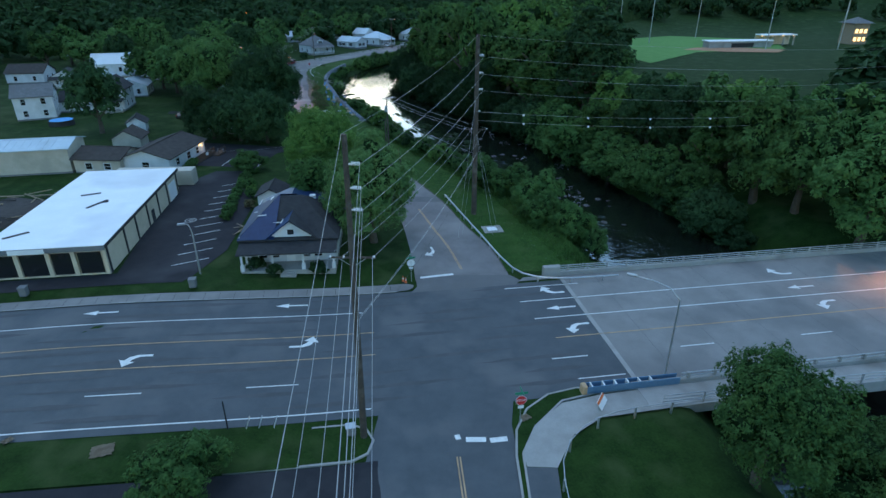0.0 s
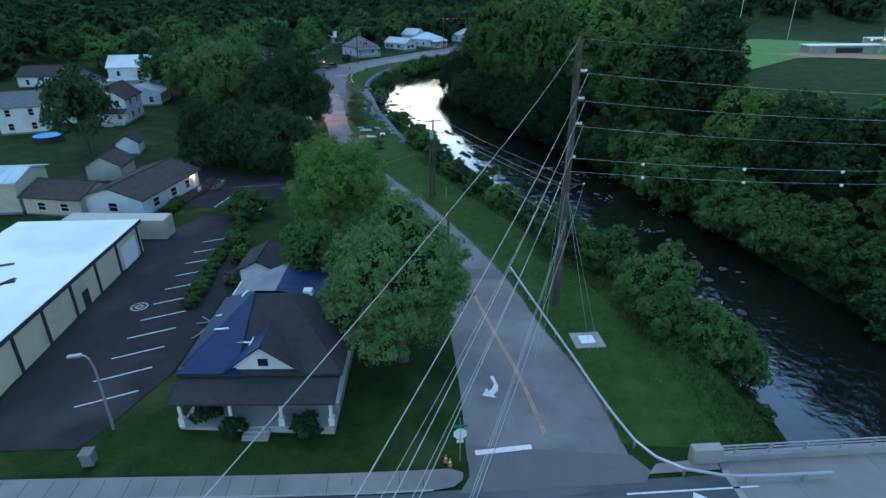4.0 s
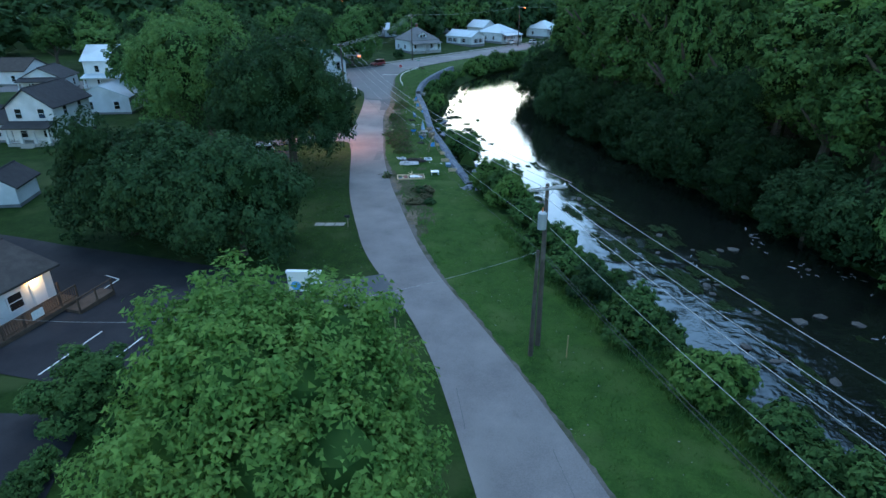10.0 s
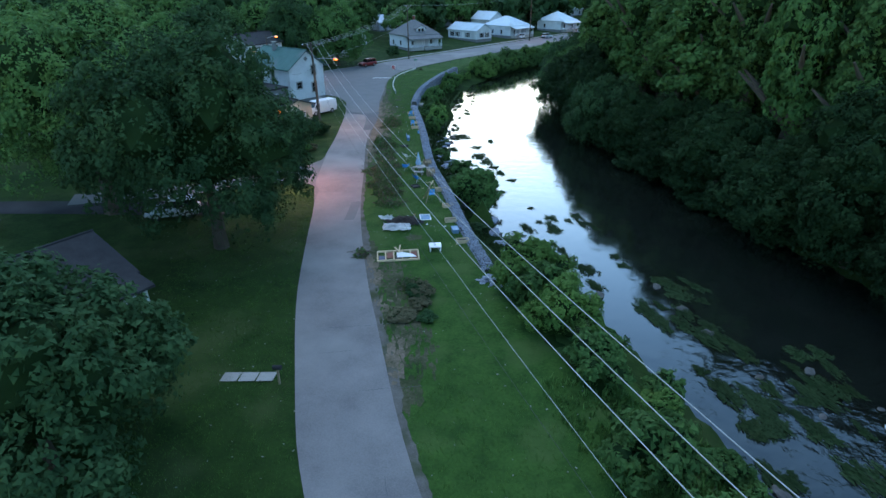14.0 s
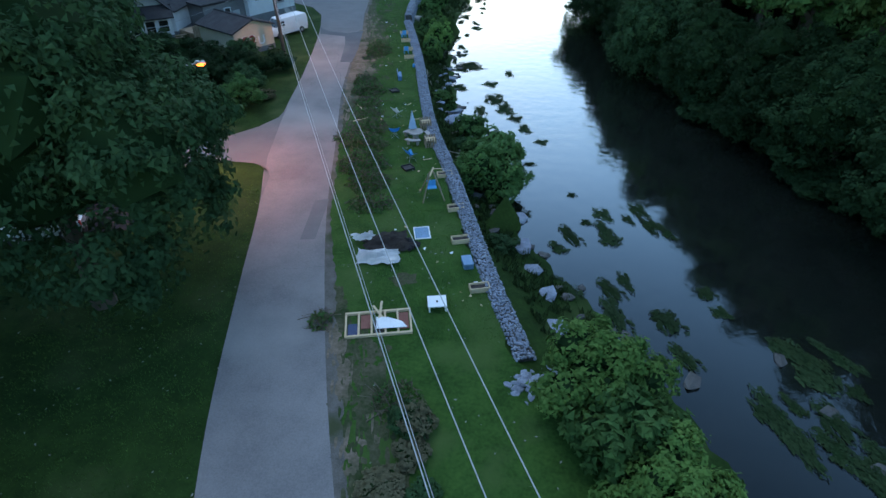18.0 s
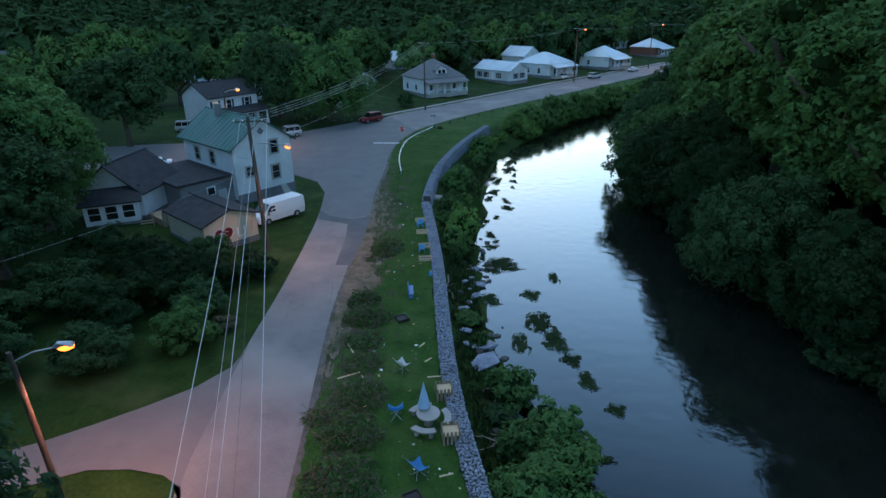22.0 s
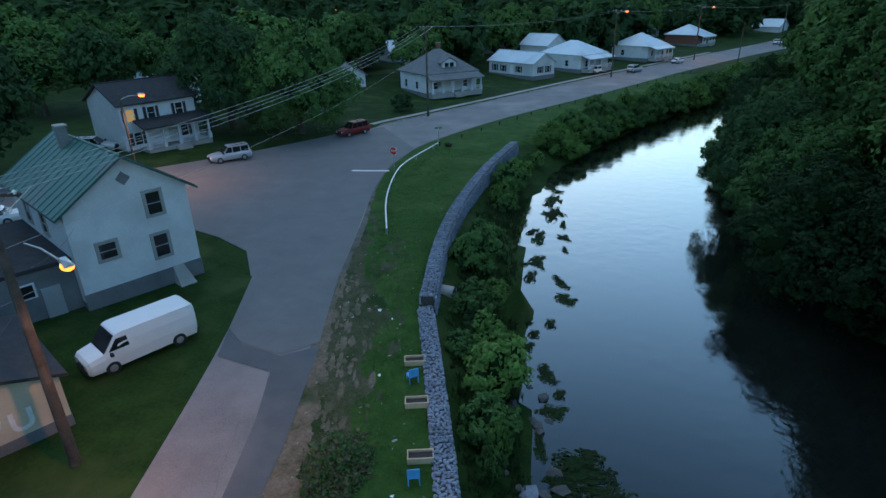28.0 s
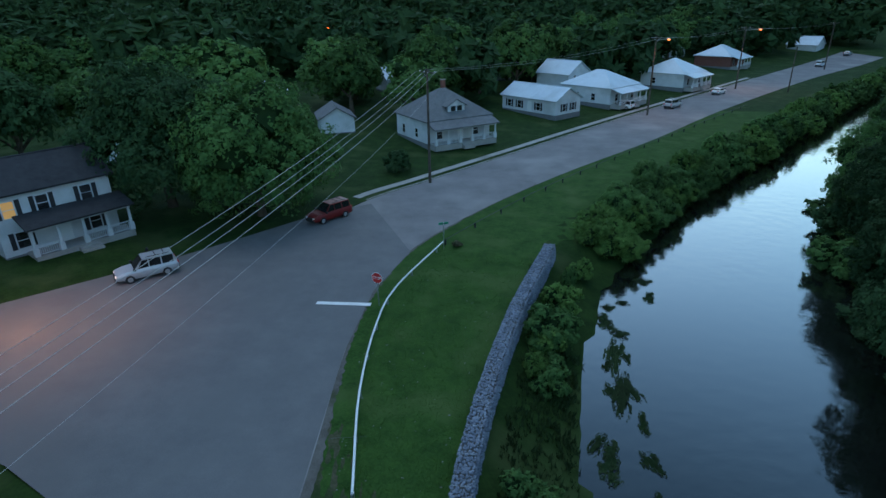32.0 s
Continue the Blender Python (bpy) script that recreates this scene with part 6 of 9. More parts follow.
# ---- poles and wires ----
def utility_pole(x, y, height, label, arms=(), stubs=(), r=0.19, lean=(0, 0), name="utility_pole", transformer=None, base=None, rot=0):
    z = gz(x, y) if base is None else base
    ob = thing(name, pose(x, y, z, lean[0], lean[1], rot), label, "utility pole")
    bm = bmesh.new()
    rod(bm, (0, 0, -0.3), (0, 0, height - z), r, r * 0.62, 12)
    part("pole", bm, "pole", ob)
    for zz, half, double in arms:
        for o in ((-0.14, 0.14) if double else (0.12,)):
            part("crossarm", boxm(-half, half, o - 0.05, o + 0.05, zz - z - 0.06, zz - z + 0.06, 0.01), "steel" if double else "pole", ob)
        for u in (-half + 0.1, -half * 0.35, half - 0.1):
            bm = bmesh.new()
            rod(bm, (u, 0, zz - z + 0.05), (u, 0, zz - z + 0.2), 0.05, 0.03, 8)
            rod(bm, (u, 0, zz - z + 0.12), (u, 0, zz - z + 0.15), 0.08, 0.08, 8)
            part("insulator", bm, "white_car", ob)
        for u in (-half * 0.6, half * 0.6):
            bm = bmesh.new()
            rod(bm, (u, 0.12, zz - z - 0.03), (0, 0.15, zz - z - 0.7), 0.02, n=5)
            part("brace", bm, "steel", ob)
    for zz, out in stubs:
        bm = bmesh.new()
        s = 1 if out > 0 else -1
        rod(bm, (0, 0, zz - z), (out * 0.6, 0, zz - z + 0.05), 0.06, 0.05, 8)
        for k in range(5):
            u = out * (0.35 + 0.12 * k)
            rod(bm, (u, 0, zz - z + 0.04), (u + 0.05 * s, 0, zz - z + 0.04), 0.12, 0.12, 8)
        part("insulator", bm, "white_car", ob)
    if transformer:
        zz, u = transformer
        bm = bmesh.new()
        rod(bm, (u, -0.35, zz - z - 0.5), (u, -0.35, zz - z + 0.5), 0.27, 0.27, 14)
        rod(bm, (u, -0.35, zz - z + 0.5), (u, -0.35, zz - z + 0.6), 0.27, 0.16, 14)
        t = part("transformer", bm, "silver", ob, "pale grey transformer can")
        bm = bmesh.new()
        rod(bm, (u, -0.35, zz - z + 0.55), (u, -0.35, zz - z + 0.85), 0.05, 0.03, 8)
        part("bushing", bm, "orange", t)
    return ob


def wire(a, b, sag, r=0.02, mat="wire", label="taut overhead power line", markers=0, n=22):
    """A hanging cable between two points, with line markers if any."""
    r *= 0.6
    a, b = Vector(a), Vector(b)
    mid = (a + b) / 2
    ob = thing("power_line", Matrix.Translation(mid), label, "power line", "overhead lines")
    pts = []
    for i in range(n + 1):
        t = i / n
        p = a.lerp(b, t) - mid
        p.z -= sag * 4 * t * (1 - t)
        pts.append(p)
    d = (b - a).normalized()
    s = d.cross(Vector((0, 0, 1))).normalized()
    u = s.cross(d)
    v, f = [], []
    for p in pts:
        for k in range(5):
            q = p + (s * math.cos(1.2566 * k) + u * math.sin(1.2566 * k)) * r
            v.append(q)
    for i in range(n):
        for k in range(5):
            f.append((i * 5 + k, i * 5 + (k + 1) % 5, i * 5 + 5 + (k + 1) % 5, i * 5 + 5 + k))
    raw("cable", v, f, mat, ob, smooth=True)
    for i in range(markers):
        t = (i + 0.7) / (markers + 0.4)
        p = a.lerp(b, t) - mid
        p.z -= sag * 4 * t * (1 - t) + 0.12
        bm = bmesh.new()
        bmesh.ops.create_icosphere(bm, subdivisions=1, radius=0.16, matrix=Matrix.Translation(p))
        part("line_marker", bm, "white_car", ob)
    return ob


P0, P1, P2, PE = (1.5, -36.0), (-5.9, 32.9), (4.5, 78.3), (92.0, 93.0)
utility_pole(*P1, 22.9, "tall dark wooden power pole on the grass strip", arms=((14.9, 1.5, False),), stubs=((21.1, 0.9), (19.6, 0.9), (18.2, 0.9)), r=0.26, lean=(0.0, 0.4))
utility_pole(*P2, 24.8, "tall grey transmission pole on the river bank", arms=((12.5, 1.6, False),), stubs=((22.2, 0.9), (20.0, 0.9), (17.9, 0.9), (15.0, 0.6)), r=0.4)
utility_pole(*PE, 23.0, "tall transmission pole across the river", stubs=((21.0, 0.9), (19.0, 0.9), (17.0, 0.9)), r=0.26)
utility_pole(*P0, 23.0, "tall wooden power pole south of the crossing", arms=((14.9, 1.5, False),), stubs=((21.1, 0.9), (19.6, 0.9), (18.2, 0.9)), r=0.26)
P3, P5, P6, P7, P8 = (-10.45, 109.8), (-51.5, 185.6), (-55.6, 260.0), (-26.2, 310.9), (-3.0, 349.6)
utility_pole(-10.5, 109.5, 11.3, "wooden power pole with double crossarm and transformer", arms=((11.0, 1.25, True),), transformer=(9.1, -0.4), rot=29, lean=(-1.5, 0))
utility_pole(-10.9, 108.2, 7.6, "short stub pole braced beside the power pole", r=0.17)
utility_pole(-50.9, 185.2, 11.9, "leaning wooden power pole beside the van", arms=((11.5, 1.3, False),), lean=(-2.0, -1.5), rot=12, r=0.23)
utility_pole(*P6, 13.6, "wooden power pole beside the cottage", arms=((13.2, 1.3, False),), rot=-30)
utility_pole(*P7, 14.3, "wooden power pole along the river road", arms=((13.9, 1.1, False),), rot=-40)
utility_pole(*P8, 14.2, "wooden power pole along the river road", arms=((13.8, 1.1, False),), rot=-40)
utility_pole(7.4, 345.5, 10.0, "wooden power pole on the river side", r=0.16)
utility_pole(30.5, 395.0, 13.5, "wooden power pole along the river road", arms=((13.0, 1.1, False),), rot=-40)
utility_pole(-6.5, 85.0, 7.4, "short wooden pole beside the riverside road", r=0.17)
utility_pole(-44.6, 156.2, 8.4, "wooden lamp pole under the trees", r=0.15)
utility_pole(-75.0, 218.5, 9.5, "wooden lamp pole beside the side street", r=0.15)


def run(a, b, za, zb, offs, sag, **kw):
    d = Vector((b[0] - a[0], b[1] - a[1], 0)).normalized()
    s = Vector((d.y, -d.x, 0))
    for oa, ob_ in offs:
        wire((a[0] + s.x * oa, a[1] + s.y * oa, za), (b[0] + s.x * ob_, b[1] + s.y * ob_, zb), sag, **kw)


run(P0, P1, 23.0, 22.9, [(0, 0)], 0.8, r=0.016)
run(P1, P2, 22.9, 24.7, [(0, 0)], 0.6, r=0.016)
for z1, z2 in ((21.1, 22.2), (19.6, 20.0), (18.2, 17.9)):
    run(P0, P1, z1, z1, [(0.95, 0.95)], 0.9, r=0.022)
    run(P1, P2, z1, z2, [(0.95, 0.95)], 0.7, r=0.022)
    run(P2, PE, z2, z2 - 1.0, [(0.9, 0.9)], 2.2, r=0.022)
run(P2, PE, 24.7, 22.8, [(0, 0)], 1.6, r=0.016)
run(P2, PE, 15.0, 15.5, [(0.3, 0.3)], 2.4, r=0.025, markers=9)
run(P2, PE, 13.9, 14.2, [(0.6, 0.6)], 2.4, r=0.025, markers=9)
run(P0, P1, 15.0, 15.0, [(-1.4, -1.4), (-0.5, -0.5), (1.4, 1.4)], 1.0, r=0.02)
run(P1, P2, 15.0, 12.6, [(-1.4, -1.5), (-0.5, -0.5), (1.4, 1.5)], 0.8, r=0.02)
run(P0, P1, 10.6, 10.4, [(0, 0.2), (0.2, 0.3)], 1.0, r=0.025)
run(P1, P2, 10.4, 9.2, [(0.2, 0.2), (0.3, 0.3)], 0.9, r=0.022)
run(P1, P2, 8.6, 8.0, [(0.2, 0.2)], 1.1, r=0.02, mat="dark_wire")
run(P2, P3, 12.6, 11.2, [(-1.5, -1.15), (-0.5, -0.35), (1.5, 1.15)], 0.4, r=0.022)
run(P2, P3, 9.0, 8.4, [(0.2, 0.2)], 0.5, r=0.02)
run(P2, P3, 7.6, 6.4, [(0.2, 0.2), (-0.1, 0.0)], 0.6, r=0.025, mat="dark_wire")
run(P3, P5, 11.2, 11.7, [(-0.6, -0.4), (0.4, 0.75), (1.4, 1.7)], 1.9, r=0.026)
run(P3, P5, 8.4, 9.6, [(-0.2, -0.1)], 1.2, r=0.016)
run(P3, P5, 6.4, 7.2, [(0.2, 0.1)], 1.3, r=0.014, mat="dark_wire")
run(P5, P6, 11.6, 13.4, [(-1.2, -1.2), (-0.3, -0.3), (0.4, 0.3), (1.2, 1.2)], 1.2, r=0.024)
run(P5, P6, 9.4, 10.4, [(0, 0)], 1.3, r=0.016)
run(P6, P7, 13.4, 14.0, [(-1.1, -1.0), (1.1, 1.0)], 0.9, r=0.018)
run(P7, P8, 14.0, 13.9, [(-1.0, -1.0), (1.0, 1.0)], 0.7, r=0.018)
run(P8, (30.5, 395.0), 13.9, 13.1, [(-1.0, -1.0), (1.0, 1.0)], 0.7, r=0.018)
wire((-10.9, 108.2, 7.5), (-46.0, 101.0, 3.5), 2.2, 0.014, "wire", "sagging service drop to the office")
wire((-51.3, 186.4, 7.5), (-66.0, 158.0, 5.0), 0.8, 0.014, "wire", "sagging service drop over the bushes")
wire((-51.3, 186.4, 8.4), (-60.5, 197.0, 5.4), 0.3, 0.012, "dark_wire", "service drop to the corner house")
# guy wires on the transmission pole
for x, y, z in ((2.6, 70.2, 12.3), (6.6, 69.6, 12.3), (7.4, 70.6, 12.4), (2.0, 69.0, 17.5)):
    wire((4.5, 78.3, z), (x, y, 0.4), 0.0, 0.02, "wire", "steel guy wire anchored in the bank", n=4)


def lamp_on_pole(x, y, z, tx, ty, arm_from=None, power=300.0, colour=(1.0, 0.42, 0.2)):
    """A sodium lamp on a bracket arm."""
    d = Vector((tx - x, ty - y, 0)).normalized()
    ang = math.degrees(math.atan2(d.y, d.x))
    ob = thing("street_lamp", pose(x, y, z, 0, 0, ang), "lit orange sodium lamp on a bracket arm", "street lamp", "sodium lamps")
    bm = bmesh.new()
    L = (Vector((tx, ty, 0)) - Vector((x, y, 0))).length
    for a, b in (((0, 0, -0.35), (L * 0.5, 0, -0.05)), ((L * 0.5, 0, -0.05), (L, 0, 0))):
        rod(bm, a, b, 0.035, n=6)
    part("arm", bm, "steel", ob)
    bm = bmesh.new()
    hull(bm, [(L - 0.1, -0.1, 0.0), (L - 0.1, 0.1, 0.0), (L + 0.65, -0.17, 0.0), (L + 0.65, 0.17, 0.0), (L + 0.1, -0.1, 0.2), (L + 0.1, 0.1, 0.2), (L + 0.6, 0, 0.16)])
    hd_ = part("lamp_head", bm, "steel", ob)
    bm = bmesh.new()
    bmesh.ops.create_uvsphere(bm, u_segments=10, v_segments=6, radius=0.26, matrix=Matrix.LocRotScale((L + 0.36, 0, -0.05), None, (1.2, 0.8, 0.6)))
    part("lens", bm, "lamp_orange", hd_)
    li = bpy.data.lights.new("sodium_light", "SPOT")
    li.energy, li.color, li.shadow_soft_size = power, colour, 0.15
    li.spot_size, li.spot_blend = radians(140), 0.8
    lo = new("sodium_light", li)
    lo.matrix_world = look((tx + d.x * 0.36, ty + d.y * 0.36, z - 0.2), (tx + d.x * 0.5, ty + d.y * 0.5, 0))
    return ob


lamp_on_pole(-44.6, 156.2, 8.3, -43.3, 157.0, power=880, colour=(1.0, 0.38, 0.22))
lamp_on_pole(-51.1, 186.3, 9.8, -47.6, 184.6, power=400)
lamp_on_pole(-75.0, 218.5, 9.3, -73.5, 219.2, power=750)
lamp_on_pole(-26.2, 310.9, 13.8, -24.5, 309.6, power=260)
lamp_on_pole(-3.0, 349.6, 13.6, -0.6, 348.0, power=500)
lamp_on_pole(main(63.0, 56.4)[0], main(63.0, 56.4)[1], 9.0, main(63.0, 53.6)[0], main(63.0, 53.6)[1], power=2600)
street_lamp((-27.4, 57.5), 6.2, 0.6, 200)


def point(x, y, z, power, colour, r=0.1):
    li = bpy.data.lights.new("porch_light", "POINT")
    li.energy, li.color, li.shadow_soft_size = power, colour, r
    o = new("porch_light", li)
    o.location = (x, y, z)


point(-45.3, 106.0, 3.3, 8, (1.0, 0.62, 0.25))


# ---- vehicles ----
def loft(bm, secs):
    """Skin through closed cross-sections of equal count."""
    rings = [[bm.verts.new(p) for p in s] for s in secs]
    n = len(rings[0])
    for a, b in zip(rings[:-1], rings[1:]):
        for i in range(n):
            bm.faces.new((a[i], a[(i + 1) % n], b[(i + 1) % n], b[i]))
    bm.faces.new(rings[0][::-1])
    bm.faces.new(rings[-1])
    bmesh.ops.recalc_face_normals(bm, faces=bm.faces)
    return bm


def section(x, w, z0, z1, tuck=0.08):
    """A rounded body section across the car."""
    return [(x, -w + tuck, z0), (x, w - tuck, z0), (x, w, z0 + (z1 - z0) * 0.35), (x, w - 0.02, z0 + (z1 - z0) * 0.7), (x, w - tuck * 1.4, z1), (x, -w + tuck * 1.4, z1), (x, -w + 0.02, z0 + (z1 - z0) * 0.7), (x, -w, z0 + (z1 - z0) * 0.35)]


def vehicle(x, y, heading, paint, label, kind="suv", lit=False, category="car", name="car", base=None, roof_mat=None):
    z = (gz(x, y) if base is None else base) + 0.05
    ob = thing(name, pose(x, y, z, 0, 0, heading), label, category)
    if kind == "van":
        L, W, hood, belt, top, wb = 5.7, 1.0, 1.15, 1.25, 2.12, 3.45
        body = [section(-L / 2, W * 0.9, 0.35, 2.0, 0.12), section(-L / 2 + 0.15, W, 0.3, 2.1), section(1.0, W, 0.28, 2.12), section(1.25, W, 0.28, 2.06), section(1.95, W, 0.28, 1.22), section(2.7, W * 0.96, 0.3, 1.05), section(2.85, W * 0.88, 0.38, 0.9)]
        cab = (0.9, 2.05)
    elif kind == "suv":
        L, W, wb = 4.75, 0.93, 2.78
        body = [section(-L / 2, W * 0.9, 0.45, 0.95), section(-L / 2 + 0.12, W, 0.32, 1.08), section(-0.2, W, 0.3, 1.08), section(0.75, W, 0.3, 1.06), section(1.7, W * 0.97, 0.32, 1.0), section(2.25, W * 0.92, 0.38, 0.86), section(L / 2, W * 0.82, 0.42, 0.7)]
        top, cab = 1.78, (-2.2, 0.95)
    else:
        L, W, wb = 4.6, 0.88, 2.65
        body = [section(-L / 2, W * 0.88, 0.4, 0.85), section(-L / 2 + 0.15, W, 0.28, 0.95), section(0.6, W, 0.26, 0.93), section(1.6, W * 0.97, 0.28, 0.86), section(L / 2, W * 0.82, 0.36, 0.66)]
        top, cab = 1.42, (-1.6, 0.9)
    bm = loft(bmesh.new(), body)
    part("body", bm, paint, ob)
    if kind != "van":
        z0 = 1.02 if kind == "suv" else 0.9
        rake = 0.12 if kind == "suv" else 0.6
        a, b = cab
        bm = bmesh.new()
        hull(bm, [(a, s * (W - 0.1), z0) for s in (-1, 1)] + [(b, s * (W - 0.1), z0) for s in (-1, 1)] + [(a + rake, s * (W - 0.24), top) for s in (-1, 1)] + [(b - 0.75, s * (W - 0.24), top) for s in (-1, 1)])
        part("cabin", bm, roof_mat or paint, ob)
        gl = [(a + 0.1 + rake * 0.5, (a + b) / 2 - 0.55), ((a + b) / 2 - 0.45, (a + b) / 2 + 0.42), ((a + b) / 2 + 0.5, b - 0.42)]
        for s in (-1, 1):
            for i, (u0, u1) in enumerate(gl):
                bm = bmesh.new()
                zt = top - 0.1
                yb, yt = s * (W - 0.095), s * (W - 0.205)
                sh = 0.25 if i == 2 else 0.0
                hull(bm, [(u0, yb, z0 + 0.06), (u1 + sh * 0.8, yb, z0 + 0.06), (u0, yt, zt), (u1 - sh, yt, zt)] + [(u0, yb - s * 0.05, z0 + 0.06), (u1 + sh * 0.8, yb - s * 0.05, z0 + 0.06), (u0, yt - s * 0.05, zt), (u1 - sh, yt - s * 0.05, zt)])
                part("side_window", bm, "glass", ob)
        bm = bmesh.new()
        hull(bm, [(b + 0.0, s * (W - 0.18), z0 + 0.05) for s in (-1, 1)] + [(b - 0.7, s * (W - 0.3), top - 0.05) for s in (-1, 1)] + [(b + 0.02, s * (W - 0.18), z0 + 0.08) for s in (-1, 1)] + [(b - 0.68, s * (W - 0.3), top - 0.03) for s in (-1, 1)])
        part("windscreen", bm, "glass", ob)
        bm = bmesh.new()
        hull(bm, [(a - 0.02, s * (W - 0.2), z0 + 0.12) for s in (-1, 1)] + [(a + rake * 0.8 - 0.02, s * (W - 0.3), top - 0.12) for s in (-1, 1)] + [(a + 0.03, s * (W - 0.2), z0 + 0.12) for s in (-1, 1)] + [(a + rake * 0.8 + 0.03, s * (W - 0.3), top - 0.12) for s in (-1, 1)])
        part("rear_window", bm, "glass", ob)
        if kind == "suv":
            for s in (-1, 1):
                bm = bmesh.new()
                rod(bm, (a + 0.4, s * 0.6, top + 0.07), (b - 1.0, s * 0.6, top + 0.07), 0.025, n=6)
                part("roof_rail", bm, "black", ob)
            for u in (a + 0.7, (a + b) / 2 - 0.2):
                part("roof_bar", boxm(u, u + 0.06, -0.62, 0.62, top + 0.05, top + 0.09), "black", ob)
    else:
        bm = bmesh.new()
        hull(bm, [(1.98, s * 0.86, 1.24) for s in (-1, 1)] + [(1.3, s * 0.78, 1.98) for s in (-1, 1)] + [(1.95, s * 0.86, 1.24) for s in (-1, 1)] + [(1.35, s * 0.78, 2.02) for s in (-1, 1)])
        ws = part("windscreen", bm, "glass", ob)
        for s in (-1, 1):
            bm = bmesh.new()
            hull(bm, [(0.75, s * 1.0, 1.28), (1.75, s * 0.985, 1.28), (0.8, s * 0.955, 1.85), (1.3, s * 0.955, 1.85), (0.75, s * 0.95, 1.28), (1.75, s * 0.94, 1.28), (0.8, s * 0.9, 1.85), (1.3, s * 0.9, 1.85)])
            part("side_window", bm, "glass", ob)
        for s in (-1, 1):
            part("rear_door", boxm(-L / 2 - 0.02, -L / 2 + 0.03, min(s * 0.02, s * 0.8), max(s * 0.02, s * 0.8), 0.5, 1.85, 0.01), paint, ob)
    for s in (-1, 1):
        for u in (-wb / 2, wb / 2):
            bm = bmesh.new()
            rod(bm, (u, s * (W - 0.24), 0.34), (u, s * (W + 0.0), 0.34), 0.36, 0.36, 18)
            wh_ = part("wheel", bm, "black", ob)
            bm = bmesh.new()
            rod(bm, (u, s * (W - 0.02), 0.34), (u, s * (W + 0.02), 0.34), 0.22, 0.19, 12)
            part("rim", bm, "steel", wh_)
        hx = L / 2 - (0.1 if kind != "van" else 0.14)
        part("headlight", boxm(hx - 0.12, hx + 0.1, min(s * 0.45, s * 0.72), max(s * 0.45, s * 0.72), 0.6, 0.78, 0.02), "headlight" if lit else "white_car", ob)
        part("tail_light", boxm(-L / 2 - 0.02, -L / 2 + 0.08, min(s * 0.62, s * 0.82), max(s * 0.62, s * 0.82), 0.75, 1.05, 0.01), "sign_red", ob)
        bm = boxm(0.85 if kind != "van" else 1.6, 1.05 if kind != "van" else 1.75, min(s * (W + 0.0), s * (W + 0.2)), max(s * W, s * (W + 0.2)), 1.05, 1.25, 0.02)
        part("mirror", bm, "black", ob)
    part("bumper", boxm(L / 2 - 0.1, L / 2 + 0.06, -W * 0.82, W * 0.82, 0.3, 0.55, 0.04), "black", ob)
    part("bumper", boxm(-L / 2 - 0.08, -L / 2 + 0.1, -W * 0.85, W * 0.85, 0.35, 0.58, 0.04), "black", ob)
    part("grille", boxm(L / 2 - 0.06, L / 2 + 0.04, -0.4, 0.4, 0.56, 0.76, 0.01), "black", ob)
    return ob


vehicle(-53.9, 192.8, -118, "white_car", "white panel van parked on the grass", "van", category="van", name="van")
vehicle(-71.6, 229.5, -131, "silver", "silver off-road vehicle with roof rack at the kerb", "suv", lit=True)
vehicle(-88.3, 227.4, 24, "silver", "pale silver estate car on the grass beside the house", "suv")
vehicle(-62.6, 245.6, -119.5, "red", "red estate car with pale roof at the kerb", "suv", roof_mat="red")
vehicle(-50.2, 147.4, 207, "silver", "silver estate car on a driveway under trees", "suv")
vehicle(-30.6, 317.6, 150, "white_car", "white pickup-like car parked beside a house", "suv")
vehicle(-20.6, 320.4, 58, "silver", "pale estate car parked at the roadside", "suv")
vehicle(-8.4, 340.5, 58, "white_car", "white saloon car parked at the roadside", "sedan")
vehicle(32.0, 403.5, 58, "white_car", "white estate car parked far along the road", "suv")
vehicle(49.0, 431.5, 57, "silver", "silver saloon car parked far along the road", "sedan")
vehicle(-78.0, 205.0, -140, "white_car", "white car parked behind the corner house", "sedan")
vehicle(-63.0, 139.0, 100, "dark_car", "dark saloon car parked on a driveway", "sedan")


# ---- house behind the dark trees ----
ph = house(-47.2, 129.4, 68, 7.6, 8.6, 2.9, 1.6, "shingle", "siding", "white cottage with dark roof and white porch", axis="x", base=0.75, windows=(("S", -2.2, 0.9, 0.9, 1.3), ("S", 2.2, 0.9, 0.9, 1.3), ("E", 0, 0.9, 0.9, 1.3)), doors=(("S", 0.0, 0.4, 0.95, 2.0),))
porch(ph, -3.6, 3.6, -6.4, -4.3, 2.55, "shingle", 4, True, 0.5)
for s in (-1, 1):
    bm = bmesh.new()
    rod(bm, (s * 0.95, -6.4, 1.3), (s * 0.95, -7.9, 0.7), 0.05, n=6)
    rod(bm, (s * 0.95, -7.8, -0.3), (s * 0.95, -7.8, 0.75), 0.05, n=6)
    part("handrail", bm, "siding", ph)
part("flag", boxm(1.3, 2.3, -6.5, -6.46, 0.6, 1.2), "tarp", ph, "hanging dark blue flag cloth")
for k in range(2, 5):
    sheet("paving_slab", [(-35.4 + k, 126.0 + 0.2 * k), (-34.5 + k, 126.2 + 0.2 * k), (-34.55 + k, 127.0 + 0.2 * k), (-35.5 + k, 126.8 + 0.2 * k)], "concrete", 0.06, "pale concrete path slab on the lawn", "paving slab", 3.0, kind="thing")


